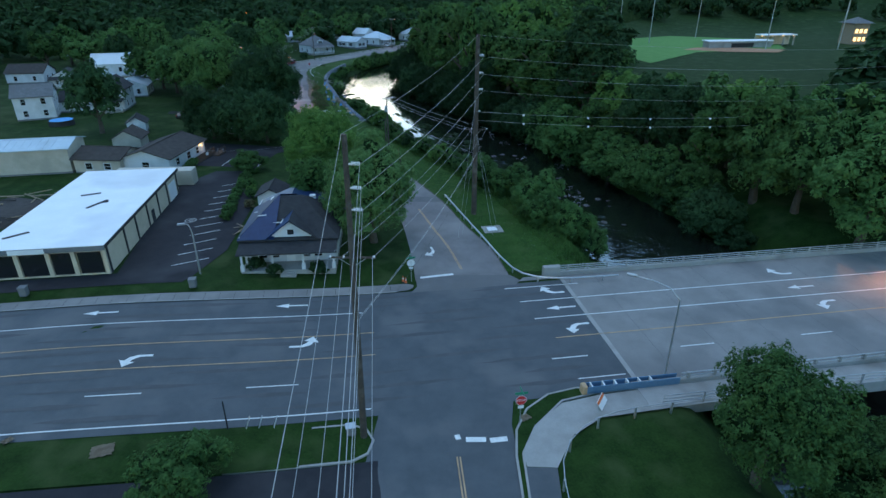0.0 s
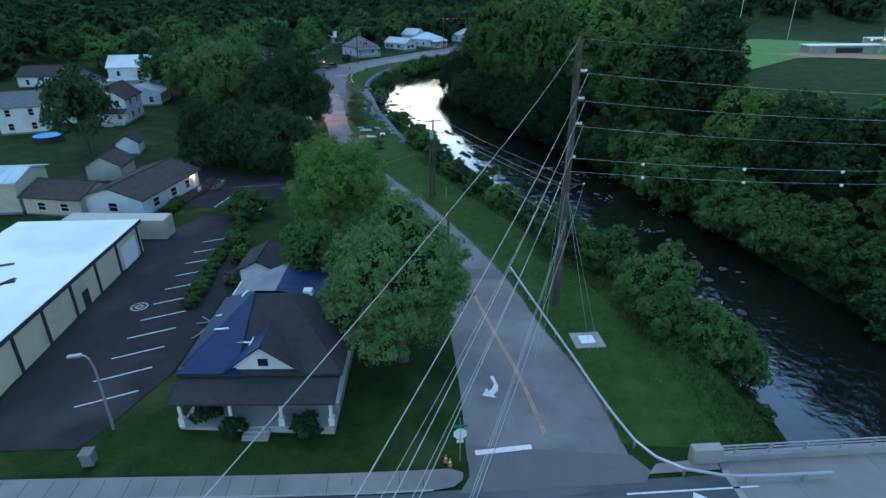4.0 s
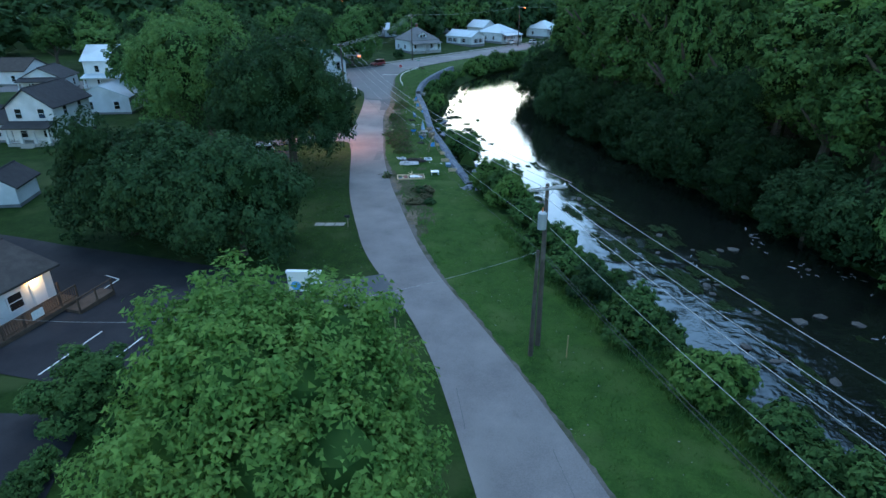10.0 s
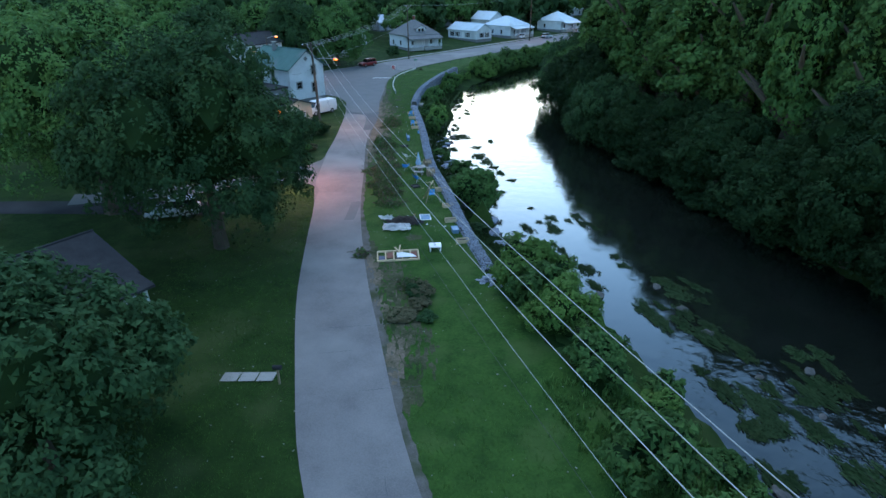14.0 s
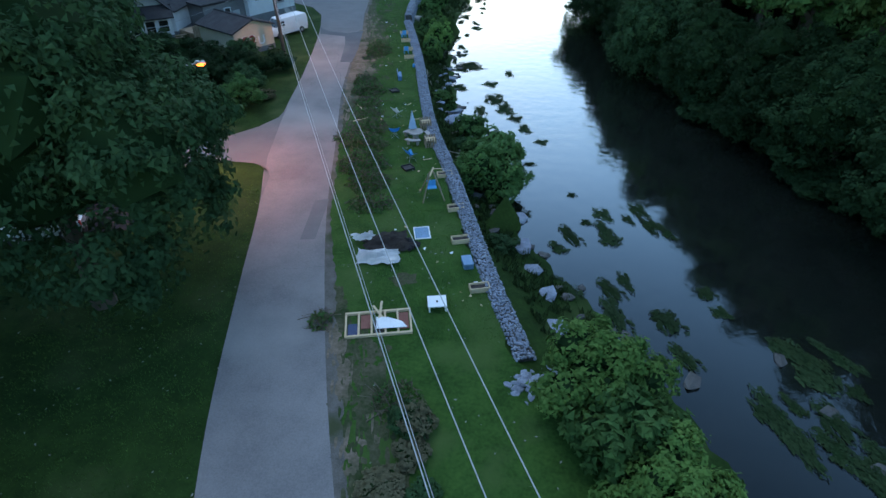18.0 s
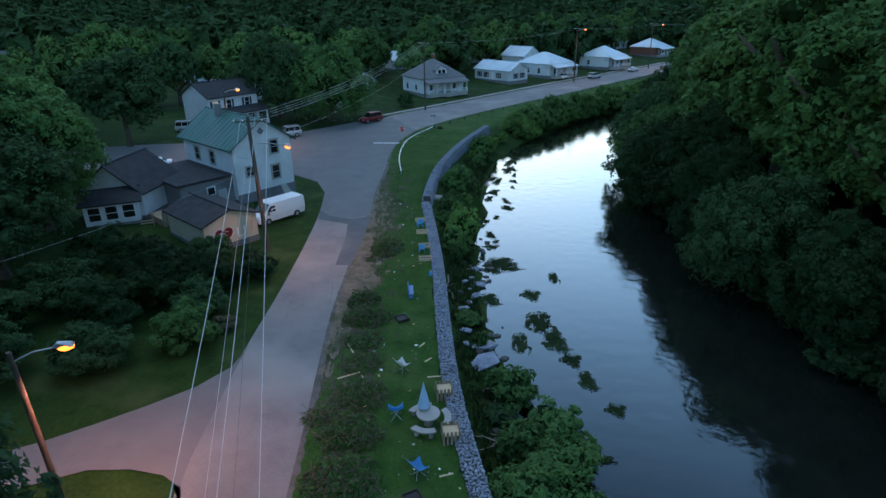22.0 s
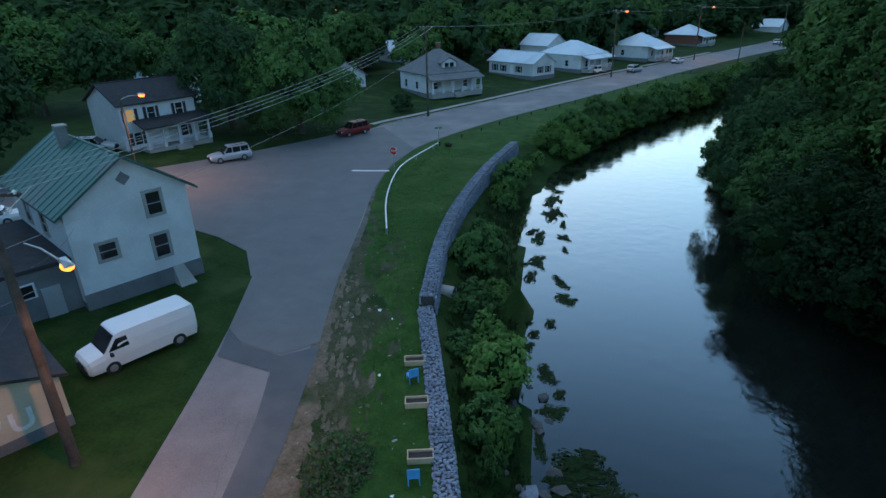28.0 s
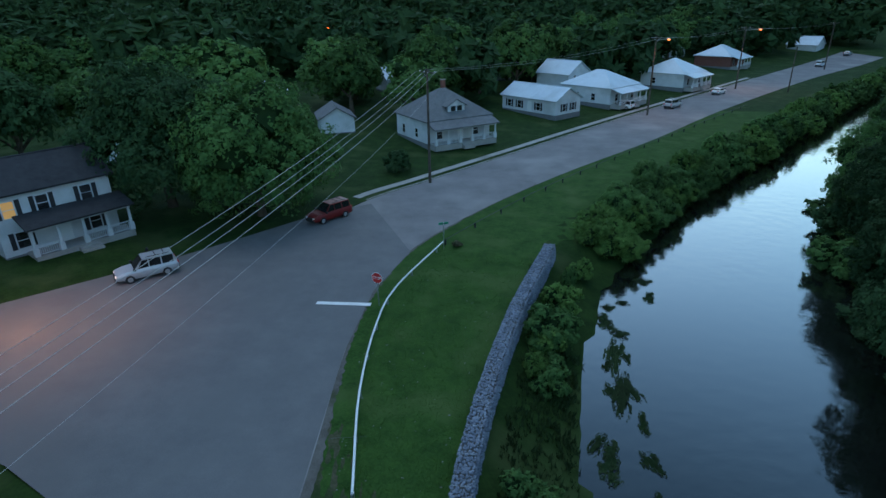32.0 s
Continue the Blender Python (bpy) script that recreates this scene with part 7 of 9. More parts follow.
# ---- gabion wall ----
def stone_mesh(seed):
    rng = np.random.default_rng(seed)
    bm = bmesh.new()
    bmesh.ops.create_icosphere(bm, subdivisions=1, radius=1.0)
    for v in bm.verts:
        v.co *= 0.78 + 0.44 * rng.random()
        v.co.z *= 0.7
    me = bpy.data.meshes.new("stone")
    bm.to_mesh(me)
    bm.free()
    return me


STONES = [stone_mesh(s) for s in range(6)]
for s_ in STONES:
    s_.materials.append(M["stone"])
ROCKS = [stone_mesh(s + 20) for s in range(4)]
for s_ in ROCKS:
    s_.materials.append(M["river_stone"])


def join_stones(name, places, parent, mat, kind=""):
    V, F, n = [], [], 0
    base = []
    for m in STONES:
        v = np.empty(len(m.vertices) * 3)
        m.vertices.foreach_get("co", v)
        base.append((v.reshape(-1, 3), np.array([list(p.vertices) for p in m.polygons])))
    for i, (x, y, z, r, a) in enumerate(places):
        v, f = base[i % 6]
        c, s = math.cos(a), math.sin(a)
        w = v * r
        V.append(np.column_stack([w[:, 0] * c - w[:, 1] * s + x, w[:, 0] * s + w[:, 1] * c + y, w[:, 2] + z]))
        F.append(f + n)
        n += len(v)
    V, F = np.concatenate(V), np.concatenate(F)
    me = bpy.data.meshes.new(name)
    me.vertices.add(len(V))
    me.vertices.foreach_set("co", V.ravel())
    me.loops.add(F.size)
    me.loops.foreach_set("vertex_index", F.ravel())
    me.polygons.add(len(F))
    me.polygons.foreach_set("loop_start", np.arange(0, F.size, 3))
    me.update(calc_edges=True)
    ob = link_mesh(name, me, mat, parent)
    if kind:
        tagged(ob, kind=kind)
    return ob


def gabion(line, z0, z1, width, label, single):
    """A wall of wire baskets filled with stone; the stones near the given stretch are single parts."""
    rng = random.Random(9)
    ob = thing("stone_wall", Matrix(), label, "stone wall", kind="structure")
    P = smooth_line(line, 1.5)
    d = np.gradient(P, axis=0)
    d /= np.linalg.norm(d, axis=1)[:, None]
    nrm = np.column_stack([d[:, 1], -d[:, 0]])
    v, f = [], []
    for p, q in zip(P, nrm):
        for u, z in ((-width / 2, z0), (width / 2 + 0.15, z0), (width / 2 - 0.04, z1 - 0.08), (-width / 2 + 0.04, z1 - 0.08)):
            v.append((p[0] + q[0] * u, p[1] + q[1] * u, z))
    for i in range(len(P) - 1):
        for k in range(4):
            f.append((i * 4 + k, i * 4 + (k + 1) % 4, i * 4 + 4 + (k + 1) % 4, i * 4 + 4 + k))
    f += [(3, 2, 1, 0), tuple(len(P) * 4 - 4 + k for k in range(4))]
    raw("basket_core", v, f, "river_stone", ob)
    seg = np.concatenate([[0], np.cumsum(np.linalg.norm(np.diff(P, axis=0), axis=1))])
    def at(s, u):
        return (np.interp(s, seg, P[:, 0]) + np.interp(s, seg, nrm[:, 0]) * u, np.interp(s, seg, P[:, 1]) + np.interp(s, seg, nrm[:, 1]) * u)
    rest, near = [], []
    s = 0.0
    while s < seg[-1]:
        for u in np.arange(-width / 2 + 0.06, width / 2, 0.125):
            x, y = at(s + rng.uniform(-0.08, 0.08), u + rng.uniform(-0.06, 0.06))
            item = (x, y, z1 - 0.05 + rng.uniform(-0.04, 0.05), rng.uniform(0.05, 0.1), rng.uniform(0, 6.28))
            (near if single[0] < s < single[1] and len(near) < 280 else rest).append(item)
        s += 0.13
    s = 0.0
    while s < seg[-1]:
        for side_ in (-1, 1):
            z = z1 - 0.25
            while z > (z0 if side_ > 0 else max(z0, z1 - 0.75)):
                x, y = at(s + rng.uniform(-0.1, 0.1), side_ * (width / 2) + (0.15 * (z1 - z) / (z1 - z0) if side_ > 0 else 0))
                rest.append((x, y, z, rng.uniform(0.07, 0.13), rng.uniform(0, 6.28)))
                z -= 0.18
        s += 0.18
    join_stones("stones", rest, ob, "stone", "stuff")
    for i, (x, y, z, r, a) in enumerate(near):
        st = new("stone", STONES[i % 6])
        st.parent = ob
        st.matrix_basis = pose(x, y, z, 0, 0, math.degrees(a)) @ Matrix.Scale(r, 4)
    # wire lids
    for s in np.arange(0, seg[-1], 2.0):
        a, b = at(s, -width / 2), at(s, width / 2)
        bm = bmesh.new()
        rod(bm, (*a, z1 + 0.06), (*b, z1 + 0.06), 0.012, n=4)
        part("wire_seam", bm, "steel", ob)
    return ob


gabion(WALL, -3.0, 0.30, 0.86, "long pale gabion wall of broken stone above the river", (24, 36))
gabion(WALL_UP, -3.0, 0.95, 0.9, "higher gabion wall of broken stone around the bend", (2, 14))
bm = bmesh.new()
rod(bm, (0, 0, 0), (1.0, 0, 0), 0.42, 0.42, 18)
bmesh.ops.delete(bm, geom=[f for f in bm.faces if len(f.verts) > 4 and f.normal.x > 0.5], context="FACES_ONLY")
bmesh.ops.solidify(bm, geom=bm.faces[:], thickness=0.07)
dp = link("drain_pipe", bm, "concrete")
dp.matrix_world = pose(-39.9, 203.8, -0.4, 0, 0, -10)
tagged(dp, "grey concrete drain pipe through the wall", "drain pipe")


def rock(x, y, r, label="pale broken rock on the river bank", base=None, mat="stone", flat=1.0, name="rock", seed=0):
    z = max(gz(x, y), float(water_level(y)) - 0.1) if base is None else base
    ob = new(name, (STONES if mat == "stone" else ROCKS)[seed % 4])
    ob.matrix_world = pose(x, y, z + r * 0.25 * flat, (seed * 37) % 20 - 10, (seed * 53) % 20 - 10, seed * 71 % 360) @ Matrix.Diagonal((r, r * 0.75, r * 0.7 * flat, 1))
    return tagged(ob, label, "rock", "bank rocks")


rr = random.Random(21)
# loose stones heaped where the wall begins
for i in range(70):
    a, q = rr.uniform(0, 6.28), rr.uniform(0, 1) ** 0.6
    x, y = -19.4 + math.cos(a) * 1.9 * q, 140.9 + math.sin(a) * 1.5 * q
    rock(x, y, rr.uniform(0.16, 0.34), "pale broken stone heaped at the wall's end", base=-0.35 + 0.7 * (1 - q), seed=i, name="loose_stone")
for i, (x, y, r) in enumerate([(-29.6, 176.5, 1.1), (-29.2, 174.6, 1.3), (-24.9, 170.0, 0.9), (-23.6, 169.2, 1.0), (-31.2, 179.8, 0.6), (-31.8, 186.9, 0.8), (-32.6, 190.0, 0.7), (-28.0, 172.2, 0.7), (-21.8, 158.8, 1.1), (-20.9, 155.0, 0.9), (-20.2, 152.4, 0.8), (-19.2, 149.8, 0.9), (-18.5, 146.2, 0.8), (-17.6, 144.2, 0.6), (-26.6, 169.9, 0.6)]):
    rock(x, y, r, seed=i, flat=0.6, label="large pale slab of rock beside the water")
for i in range(70):
    y = rr.uniform(146, 200)
    k = np.interp(y, bank_l[:, 1], bank_l[:, 0])
    rock(k + rr.uniform(-1.6, 1.6), y, rr.uniform(0.18, 0.5), "wet grey rock at the water's edge", mat="river_stone", seed=i)
for i in range(60):
    y = rr.uniform(85, 150)
    k0, k1 = np.interp(y, bank_l[:, 1], bank_l[:, 0]), np.interp(y, bank_r[:, 1], bank_r[:, 0])
    x = k0 + (k1 - k0) * rr.uniform(0.03, 0.8)
    rock(x, y, rr.uniform(0.25, 0.7), "dark rock breaking the riffle", mat="river_stone", seed=i, base=float(water_level(y)) - 0.08, flat=0.6)


# ---- river weed and riffles ----
def weed(x, y, rx, ry, rot, seed, mat="weed"):
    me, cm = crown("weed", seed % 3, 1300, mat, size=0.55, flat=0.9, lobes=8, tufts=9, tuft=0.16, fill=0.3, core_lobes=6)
    ob = thing("water_weed", pose(x, y, float(water_level(y)), 0, 0, rot), "low dark green island of river weed", "water weed", "river weed")
    for nm, data in (("weed_growth", me), ("weed_mat", cm)):
        c = new(nm, data)
        c.parent = ob
        c.location = (0, 0, -0.02)
        c.scale = (rx, ry, 0.22) if nm == "weed_growth" else (rx * 0.95, ry * 0.95, 0.14)
        tagged(c, kind="stuff")
    return ob


k = 0
for x, y, rx, ry, rot in [(-30.2, 191.7, 2.3, 1.6, 12), (-27.0, 186.0, 0.9199999999999999, 1.4, 12), (-26.0, 181.4, 1.38, 2.0, 12), (-24.6, 179.0, 1.265, 1.6, 12), (-23.4, 176.8, 0.8049999999999999, 1.2, 12), (-27.1, 178.1, 0.8049999999999999, 1.7, 12), (-22.3, 174.5, 0.8049999999999999, 1.1, 12), (-20.6, 171.9, 0.69, 0.9, 12), (-21.4, 167.4, 0.69, 0.4, 12), (-30.3, 184.4, 1.265, 1.1, 12), (-30.6, 180.5, 0.8049999999999999, 1.7, 12), (-25.3, 189.6, 0.575, 1.4, 12), (-31.0, 190.5, 1.15, 1.1, 12), (-34.1, 230.1, 0.69, 3.4, -4), (-33.8, 225.4, 0.69, 3.0, -4), (-34.6, 219.3, 0.8049999999999999, 1.8, -4), (-35.8, 213.6, 1.265, 0.8, -4), (-34.6, 211.3, 0.575, 1.5, -4), (-36.4, 208.1, 0.575, 2.0, -4), (-35.0, 204.7, 0.8049999999999999, 1.1, -4), (-33.6, 203.1, 0.45999999999999996, 0.7, -4), (-34.9, 206.5, 0.575, 0.6, -4), (-36.6, 205.7, 0.45999999999999996, 1.4, -4), (-17.8, 162.8, 0.45999999999999996, 0.4, 12), (-16.7, 159.1, 0.575, 0.4, 12)]:
    weed(x, y, rx, ry, rot, k)
    k += 1
for i in range(50):
    y = rr.uniform(96, 162)
    k0, k1 = np.interp(y, bank_l[:, 1], bank_l[:, 0]), np.interp(y, bank_r[:, 1], bank_r[:, 0])
    x = k0 + (k1 - k0) * rr.uniform(0.06, 0.6 if y < 140 else 0.42)
    weed(x, y, rr.uniform(0.25, 0.85), rr.uniform(0.5, 1.8), rr.uniform(10, 50), i)
for i in range(26):
    y = 194 + 50 * (i / 26) + rr.uniform(-1, 1)
    x = np.interp(y, bank_l[:, 1], bank_l[:, 0]) + rr.uniform(0.2, 4.2)
    weed(x, y, rr.uniform(0.3, 0.9), rr.uniform(0.5, 1.5), rr.uniform(-30, 30), i)
for cx_, cy_, n_ in ((-5.0, 143.0, 14), (1.0, 135.5, 16), (5.0, 130.5, 12), (-1.5, 130.5, 8), (-16.0, 153.0, 8)):
    for i in range(n_):
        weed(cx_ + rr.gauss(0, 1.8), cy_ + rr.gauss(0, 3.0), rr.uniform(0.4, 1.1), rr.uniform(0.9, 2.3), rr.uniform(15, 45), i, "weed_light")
foam_rng = np.random.default_rng(4)
fv, ff = [], []
RIFFLES = [(24.2, 99.4), (24.6, 96.5), (24.4, 87.0), (21.1, 110.0), (25.0, 117.0), (14.6, 133.0), (17.6, 121.0), (15.0, 152.0), (5.0, 131.0), (11.8, 138.0), (18.4, 132.0), (24.0, 103.0)]
for i in range(130):
    cx_, cy_ = RIFFLES[i % len(RIFFLES)]
    x, y = cx_ + foam_rng.normal(0, 0.7), cy_ + foam_rng.normal(0, 1.3)
    L, W, a = foam_rng.uniform(0.12, 0.5), foam_rng.uniform(0.03, 0.1), foam_rng.uniform(-2.6, 0.4)
    z = float(water_level(y)) + 0.02
    n0 = len(fv)
    for j in range(9):
        t = 6.2832 * j / 9
        rj = foam_rng.uniform(0.6, 1.2)
        u, w = math.cos(t) * L * rj, math.sin(t) * W * rj
        fv.append((x + u * math.cos(a) - w * math.sin(a), y + u * math.sin(a) + w * math.cos(a), z + foam_rng.uniform(0, 0.05)))
    ff.append(tuple(range(n0, n0 + 9)))
tagged(raw("foam", fv, ff, "foam"), "white foam streaks on the riffle", "foam", kind="stuff")


# ---- bushes ----
def scatter_bushes():
    rng = random.Random(31)
    fixed = [(-37.4, 203.0, 2.2, 1.7, "leaf"), (-36.4, 205.6, 1.8, 1.3, "leaf_yellow"), (-34.9, 196.2, 3.4, 1.9, "leaf_yellow"), (-35.8, 199.4, 2.6, 1.5, "leaf_yellow"), (-34.7, 192.4, 2.4, 1.4, "leaf"), (-38.4, 209.3, 3.4, 1.9, "leaf"), (-38.6, 213.8, 2.4, 1.4, "leaf"), (-38.6, 229.0, 3.2, 2.0, "leaf"), (-38.2, 224.0, 2.0, 1.2, "leaf"), (-38.2, 233.5, 2.6, 1.6, "leaf_yellow"), (-27.0, 171.3, 2.6, 1.7, "leaf"), (-24.3, 167.4, 3.2, 2.2, "leaf"),
             (-24.2, 162.4, 4.2, 2.9, "leaf"), (-25.6, 166.0, 2.8, 1.8, "leaf"), (-17.0, 140.6, 4.2, 2.8, "leaf_yellow"), (-14.6, 135.2, 4.0, 2.5, "leaf_yellow"), (-15.8, 137.8, 3.8, 2.4, "leaf"), (-12.6, 131.0, 2.8, 1.9, "leaf"),
             (-4.3, 110.8, 3.4, 2.2, "leaf"), (-0.6, 105.4, 3.6, 2.2, "leaf_yellow"), (2.2, 102.0, 3.0, 2.0, "leaf"), (5.8, 96.5, 4.4, 2.9, "leaf"), (3.6, 99.3, 3.2, 2.0, "leaf"), (6.4, 90.6, 5.4, 3.4, "leaf"), (10.8, 87.0, 5.0, 3.2, "leaf"), (14.0, 79.5, 6.5, 4.0, "leaf"), (17.5, 73.0, 6.0, 3.2, "leaf"), (13.5, 74.5, 4.5, 2.8, "leaf"), (21.0, 74.5, 4.8, 2.8, "leaf_soft"), (0.5, 107.2, 3.0, 1.8, "leaf"), (-3.6, 113.8, 3.0, 1.8, "leaf"), (-8.6, 119.5, 3.0, 2.0, "leaf"), (-10.6, 124.0, 3.4, 2.2, "leaf"), (-6.8, 116.5, 3.0, 1.8, "leaf_dark")]
    for i, (x, y, h, r, m) in enumerate(fixed):
        bush(x, y, h, r, base=gz(x, y), mat=m, kind="near" if r > 2.4 else "mid", seed=i)
    wall_all = np.array(WALL + WALL_UP, float)
    for i, (x, y, dx, dy) in enumerate(along(wall_all, 2, 104, 1.7, rng, 0.2)):
        if (y < 190 and rng.random() < 0.6) or rng.random() < 0.4:
            continue
        L = math.hypot(dx, dy)
        o = rng.uniform(1.5, 3.2)
        px, py = x + o * dy / L, y - o * dx / L
        bush(px, py, rng.uniform(0.6, 2.2), rng.uniform(0.4, 1.2), base=max(gz(px, py), -2.6), mat=rng.choice(["leaf", "leaf", "leaf_yellow", "leaf_dark"]), kind="mid", seed=i)
    far = bank_l[bank_l[:, 1] > 241]
    for i, (x, y, dx, dy) in enumerate(along(far, 1, 190, 3.0, rng, 0.7)):
        L = math.hypot(dx, dy)
        for o in (2.6, 0.6):
            px, py = x - o * dy / L, y + o * dx / L
            bush(px, py, rng.uniform(2.6, 4.6), rng.uniform(1.6, 2.7), base=gz(px, py) - 0.2, mat=rng.choice(["leaf", "leaf_soft", "leaf_yellow"]), kind="near" if y < 275 else "mid" if y < 320 else "far", seed=i)
    low = bank_l[(bank_l[:, 1] > 66) & (bank_l[:, 1] < 150)]
    for i, (x, y, dx, dy) in enumerate(along(low, 1, 110, 3.0, rng, 0.9)):
        L = math.hypot(dx, dy)
        for o, h in ((1.6, 1.5), (4.0, 0.9)):
            if rng.random() < (0.35 if y > 118 or o < 3 else 0.62):
                continue
            px, py = x - o * dy / L + rng.uniform(-0.7, 0.7), y + o * dx / L + rng.uniform(-0.7, 0.7)
            if 30 < math.hypot(px - 30, py - 40):
                bush(px, py, h * rng.uniform(0.7, 1.6), rng.uniform(0.8, 1.6), base=gz(px, py) - 0.1, mat=rng.choice(["leaf", "leaf", "leaf_yellow", "leaf_dark"]), kind="mid", seed=i + 3)
    # foot of the woods across the river
    for i, (x, y, dx, dy) in enumerate(along(bank_r, 128, 420, 3.6, rng, 0.8)):
        if y < 76:
            continue
        L = math.hypot(dx, dy)
        o = rng.uniform(-0.4, 1.6)
        px, py = x + o * dy / L, y - o * dx / L
        # shade over the bank given by the darker leaf colour
        bush(px, py, rng.uniform(1.6, 3.6), rng.uniform(1.4, 2.8), base=gz(px, py) - 0.3, mat="leaf_deep_shade" if 128 < y < 215 else rng.choice(["leaf", "leaf_dark"]), kind="mid" if y < 260 else "far", seed=i, label="low leafy growth overhanging the river")
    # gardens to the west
    for i, (x, y, h, r, m) in enumerate([(-53.6, 174.9, 3.6, 3.0, "leaf_deep_shade"), (-49.6, 173.3, 2.6, 2.0, "leaf_dark"), (-53.7, 180.8, 2.8, 2.2, "leaf_dark"), (-49.2, 180.0, 2.2, 1.8, "leaf_deep_shade"), (-57.0, 177.5, 3.4, 2.6, "leaf_deep_shade"), (-62.5, 178.6, 3.4, 2.6, "leaf_dark"), (-51.2, 177.0, 3.0, 2.2, "leaf_deep_shade"), (-52.0, 166.0, 2.8, 2.2, "leaf_dark"), (-57.0, 163.5, 3.2, 2.6, "leaf_dark"), (-61.0, 167.0, 3.6, 2.8, "leaf_dark"), (-46.8, 171.8, 1.0, 0.9, "leaf_dry"), (-48.2, 169.8, 2.8, 2.0, "leaf"), (-55.0, 170.5, 3.2, 2.6, "leaf_deep_shade"), (-60.0, 172.0, 3.6, 2.8, "leaf_dark"), 
                                        (-34.2, 97.6, 3.6, 2.9, "leaf"), (-31.0, 88.2, 1.6, 1.0, "leaf"), (-29.6, 83.6, 1.6, 0.9, "leaf"), (-28.4, 79.0, 1.3, 0.9, "leaf_dry"), (-21.6, 59.3, 1.8, 1.1, "leaf_dark"), (-19.2, 58.2, 1.5, 0.9, "leaf_dark"), (-14.4, 58.9, 1.7, 1.1, "leaf_dark"), (-60.9, 263.9, 3.0, 1.9, "leaf_dark"), (-17.0, 27.6, 4.2, 3.0, "leaf"), (-48.0, 241.0, 0.6, 0.5, "leaf_dry"), (-30.0, 85.4, 1.4, 0.8, "leaf_yellow")]):
        bush(x, y, h, r, mat=m, kind="near" if r > 1.9 else "mid", seed=i, group="garden shrubs", label="rounded garden shrub on the lawn", name="shrub")
    for i in range(8):
        x, y = -24.6 + rng.uniform(-1.3, 1.3), 135.8 + rng.uniform(-2.6, 2.6)
        bush(x, y, rng.uniform(0.5, 1.1), rng.uniform(0.5, 0.95), mat=rng.choice(["leaf_dark", "leaf_dry", "leaf_dry"]), kind="mid", seed=i, label="scrubby wilting shrub on the verge", name="shrub", group="verge scrub")
    # clipped hedge between the car park and the yard
    for i in range(15):
        k = i / 14
        bush(-33.4 + 3.2 * k + rng.uniform(-0.2, 0.2), 93.0 - 19.0 * k, rng.uniform(0.9, 1.4), rng.uniform(0.7, 1.0), mat="leaf", kind="mid", seed=i, group="car park hedge", label="low green hedge shrub beside the car park", name="hedge_shrub")
    # crowns right beside the footpath and bridge
    for i, (x, y, h, r) in enumerate([(21.8, 29.3, 10.6, 4.2), (27.6, 27.0, 10.0, 4.5), (32.0, 30.0, 9.5, 4.0), (36.5, 27.0, 9.5, 4.0)]):
        tree(x, y, h, r, base=gz(x, y), mat="leaf", kind="close", seed=20 + i, label="leafy tree below the bridge", crown_low=0.15)


scatter_bushes()


# ---- brush piles ----
def brush_pile(x, y, rx, ry, h, rot, seed, leafy=0.6):
    rng = np.random.default_rng(seed)
    ob = thing("brush_pile", pose(x, y, gz(x, y), 0, 0, rot), "heap of cut branches with green and wilted leaves", "brush pile", "storm debris")
    bm = bmesh.new()
    for i in range(int(18 + 17 * rx * ry)):
        px, py = rng.uniform(-1, 1) * rx, rng.uniform(-1, 1) * ry
        q = 1 - min(1, (px / rx) ** 2 + (py / ry) ** 2)
        if q <= 0:
            continue
        z = h * q * rng.uniform(0.2, 1.0) + 0.05
        a, L = rng.uniform(0, 6.28), rng.uniform(0.5, 1.7)
        e = Vector((math.cos(a) * L, math.sin(a) * L, rng.uniform(-0.2, 0.5)))
        rod(bm, Vector((px, py, z)) - e * 0.5, Vector((px, py, z)) + e * 0.5, rng.uniform(0.012, 0.035), 0.008, 5)
    tagged(part("deadwood", bm, "cut_branch", ob), kind="stuff")
    for mat, share in (("leaf_dry", 0.45), ("leaf", 0.75)):
        n = int(1000 * rx * ry * leafy * share)
        px, py = rng.uniform(-1, 1, n), rng.uniform(-1, 1, n)
        q = 1 - px ** 2 - py ** 2 + 0.25 * np.sin(7 * px + seed) * np.cos(6 * py)
        keep = q > 0.05
        px, py, q = px[keep] * rx, py[keep] * ry, q[keep]
        n = len(px)
        P = np.column_stack([px, py, h * q * rng.uniform(0.1, 1.15, n)])
        nr = rng.normal(size=(n, 3)) + np.array([0, 0, 0.8])
        nr /= np.linalg.norm(nr, axis=1)[:, None]
        t = np.cross(nr, rng.normal(size=(n, 3)))
        t /= np.linalg.norm(t, axis=1)[:, None]
        b = np.cross(nr, t)
        s = rng.uniform(0.05, 0.14, n)[:, None]
        V = np.stack([P - t * s, P - b * s * 0.5, P + t * s, P + b * s * 0.5], 1).reshape(-1, 3)
        tagged(raw("wilted_foliage", V, [(4 * i, 4 * i + 1, 4 * i + 2, 4 * i + 3) for i in range(n)], mat, ob), kind="stuff")
    return ob


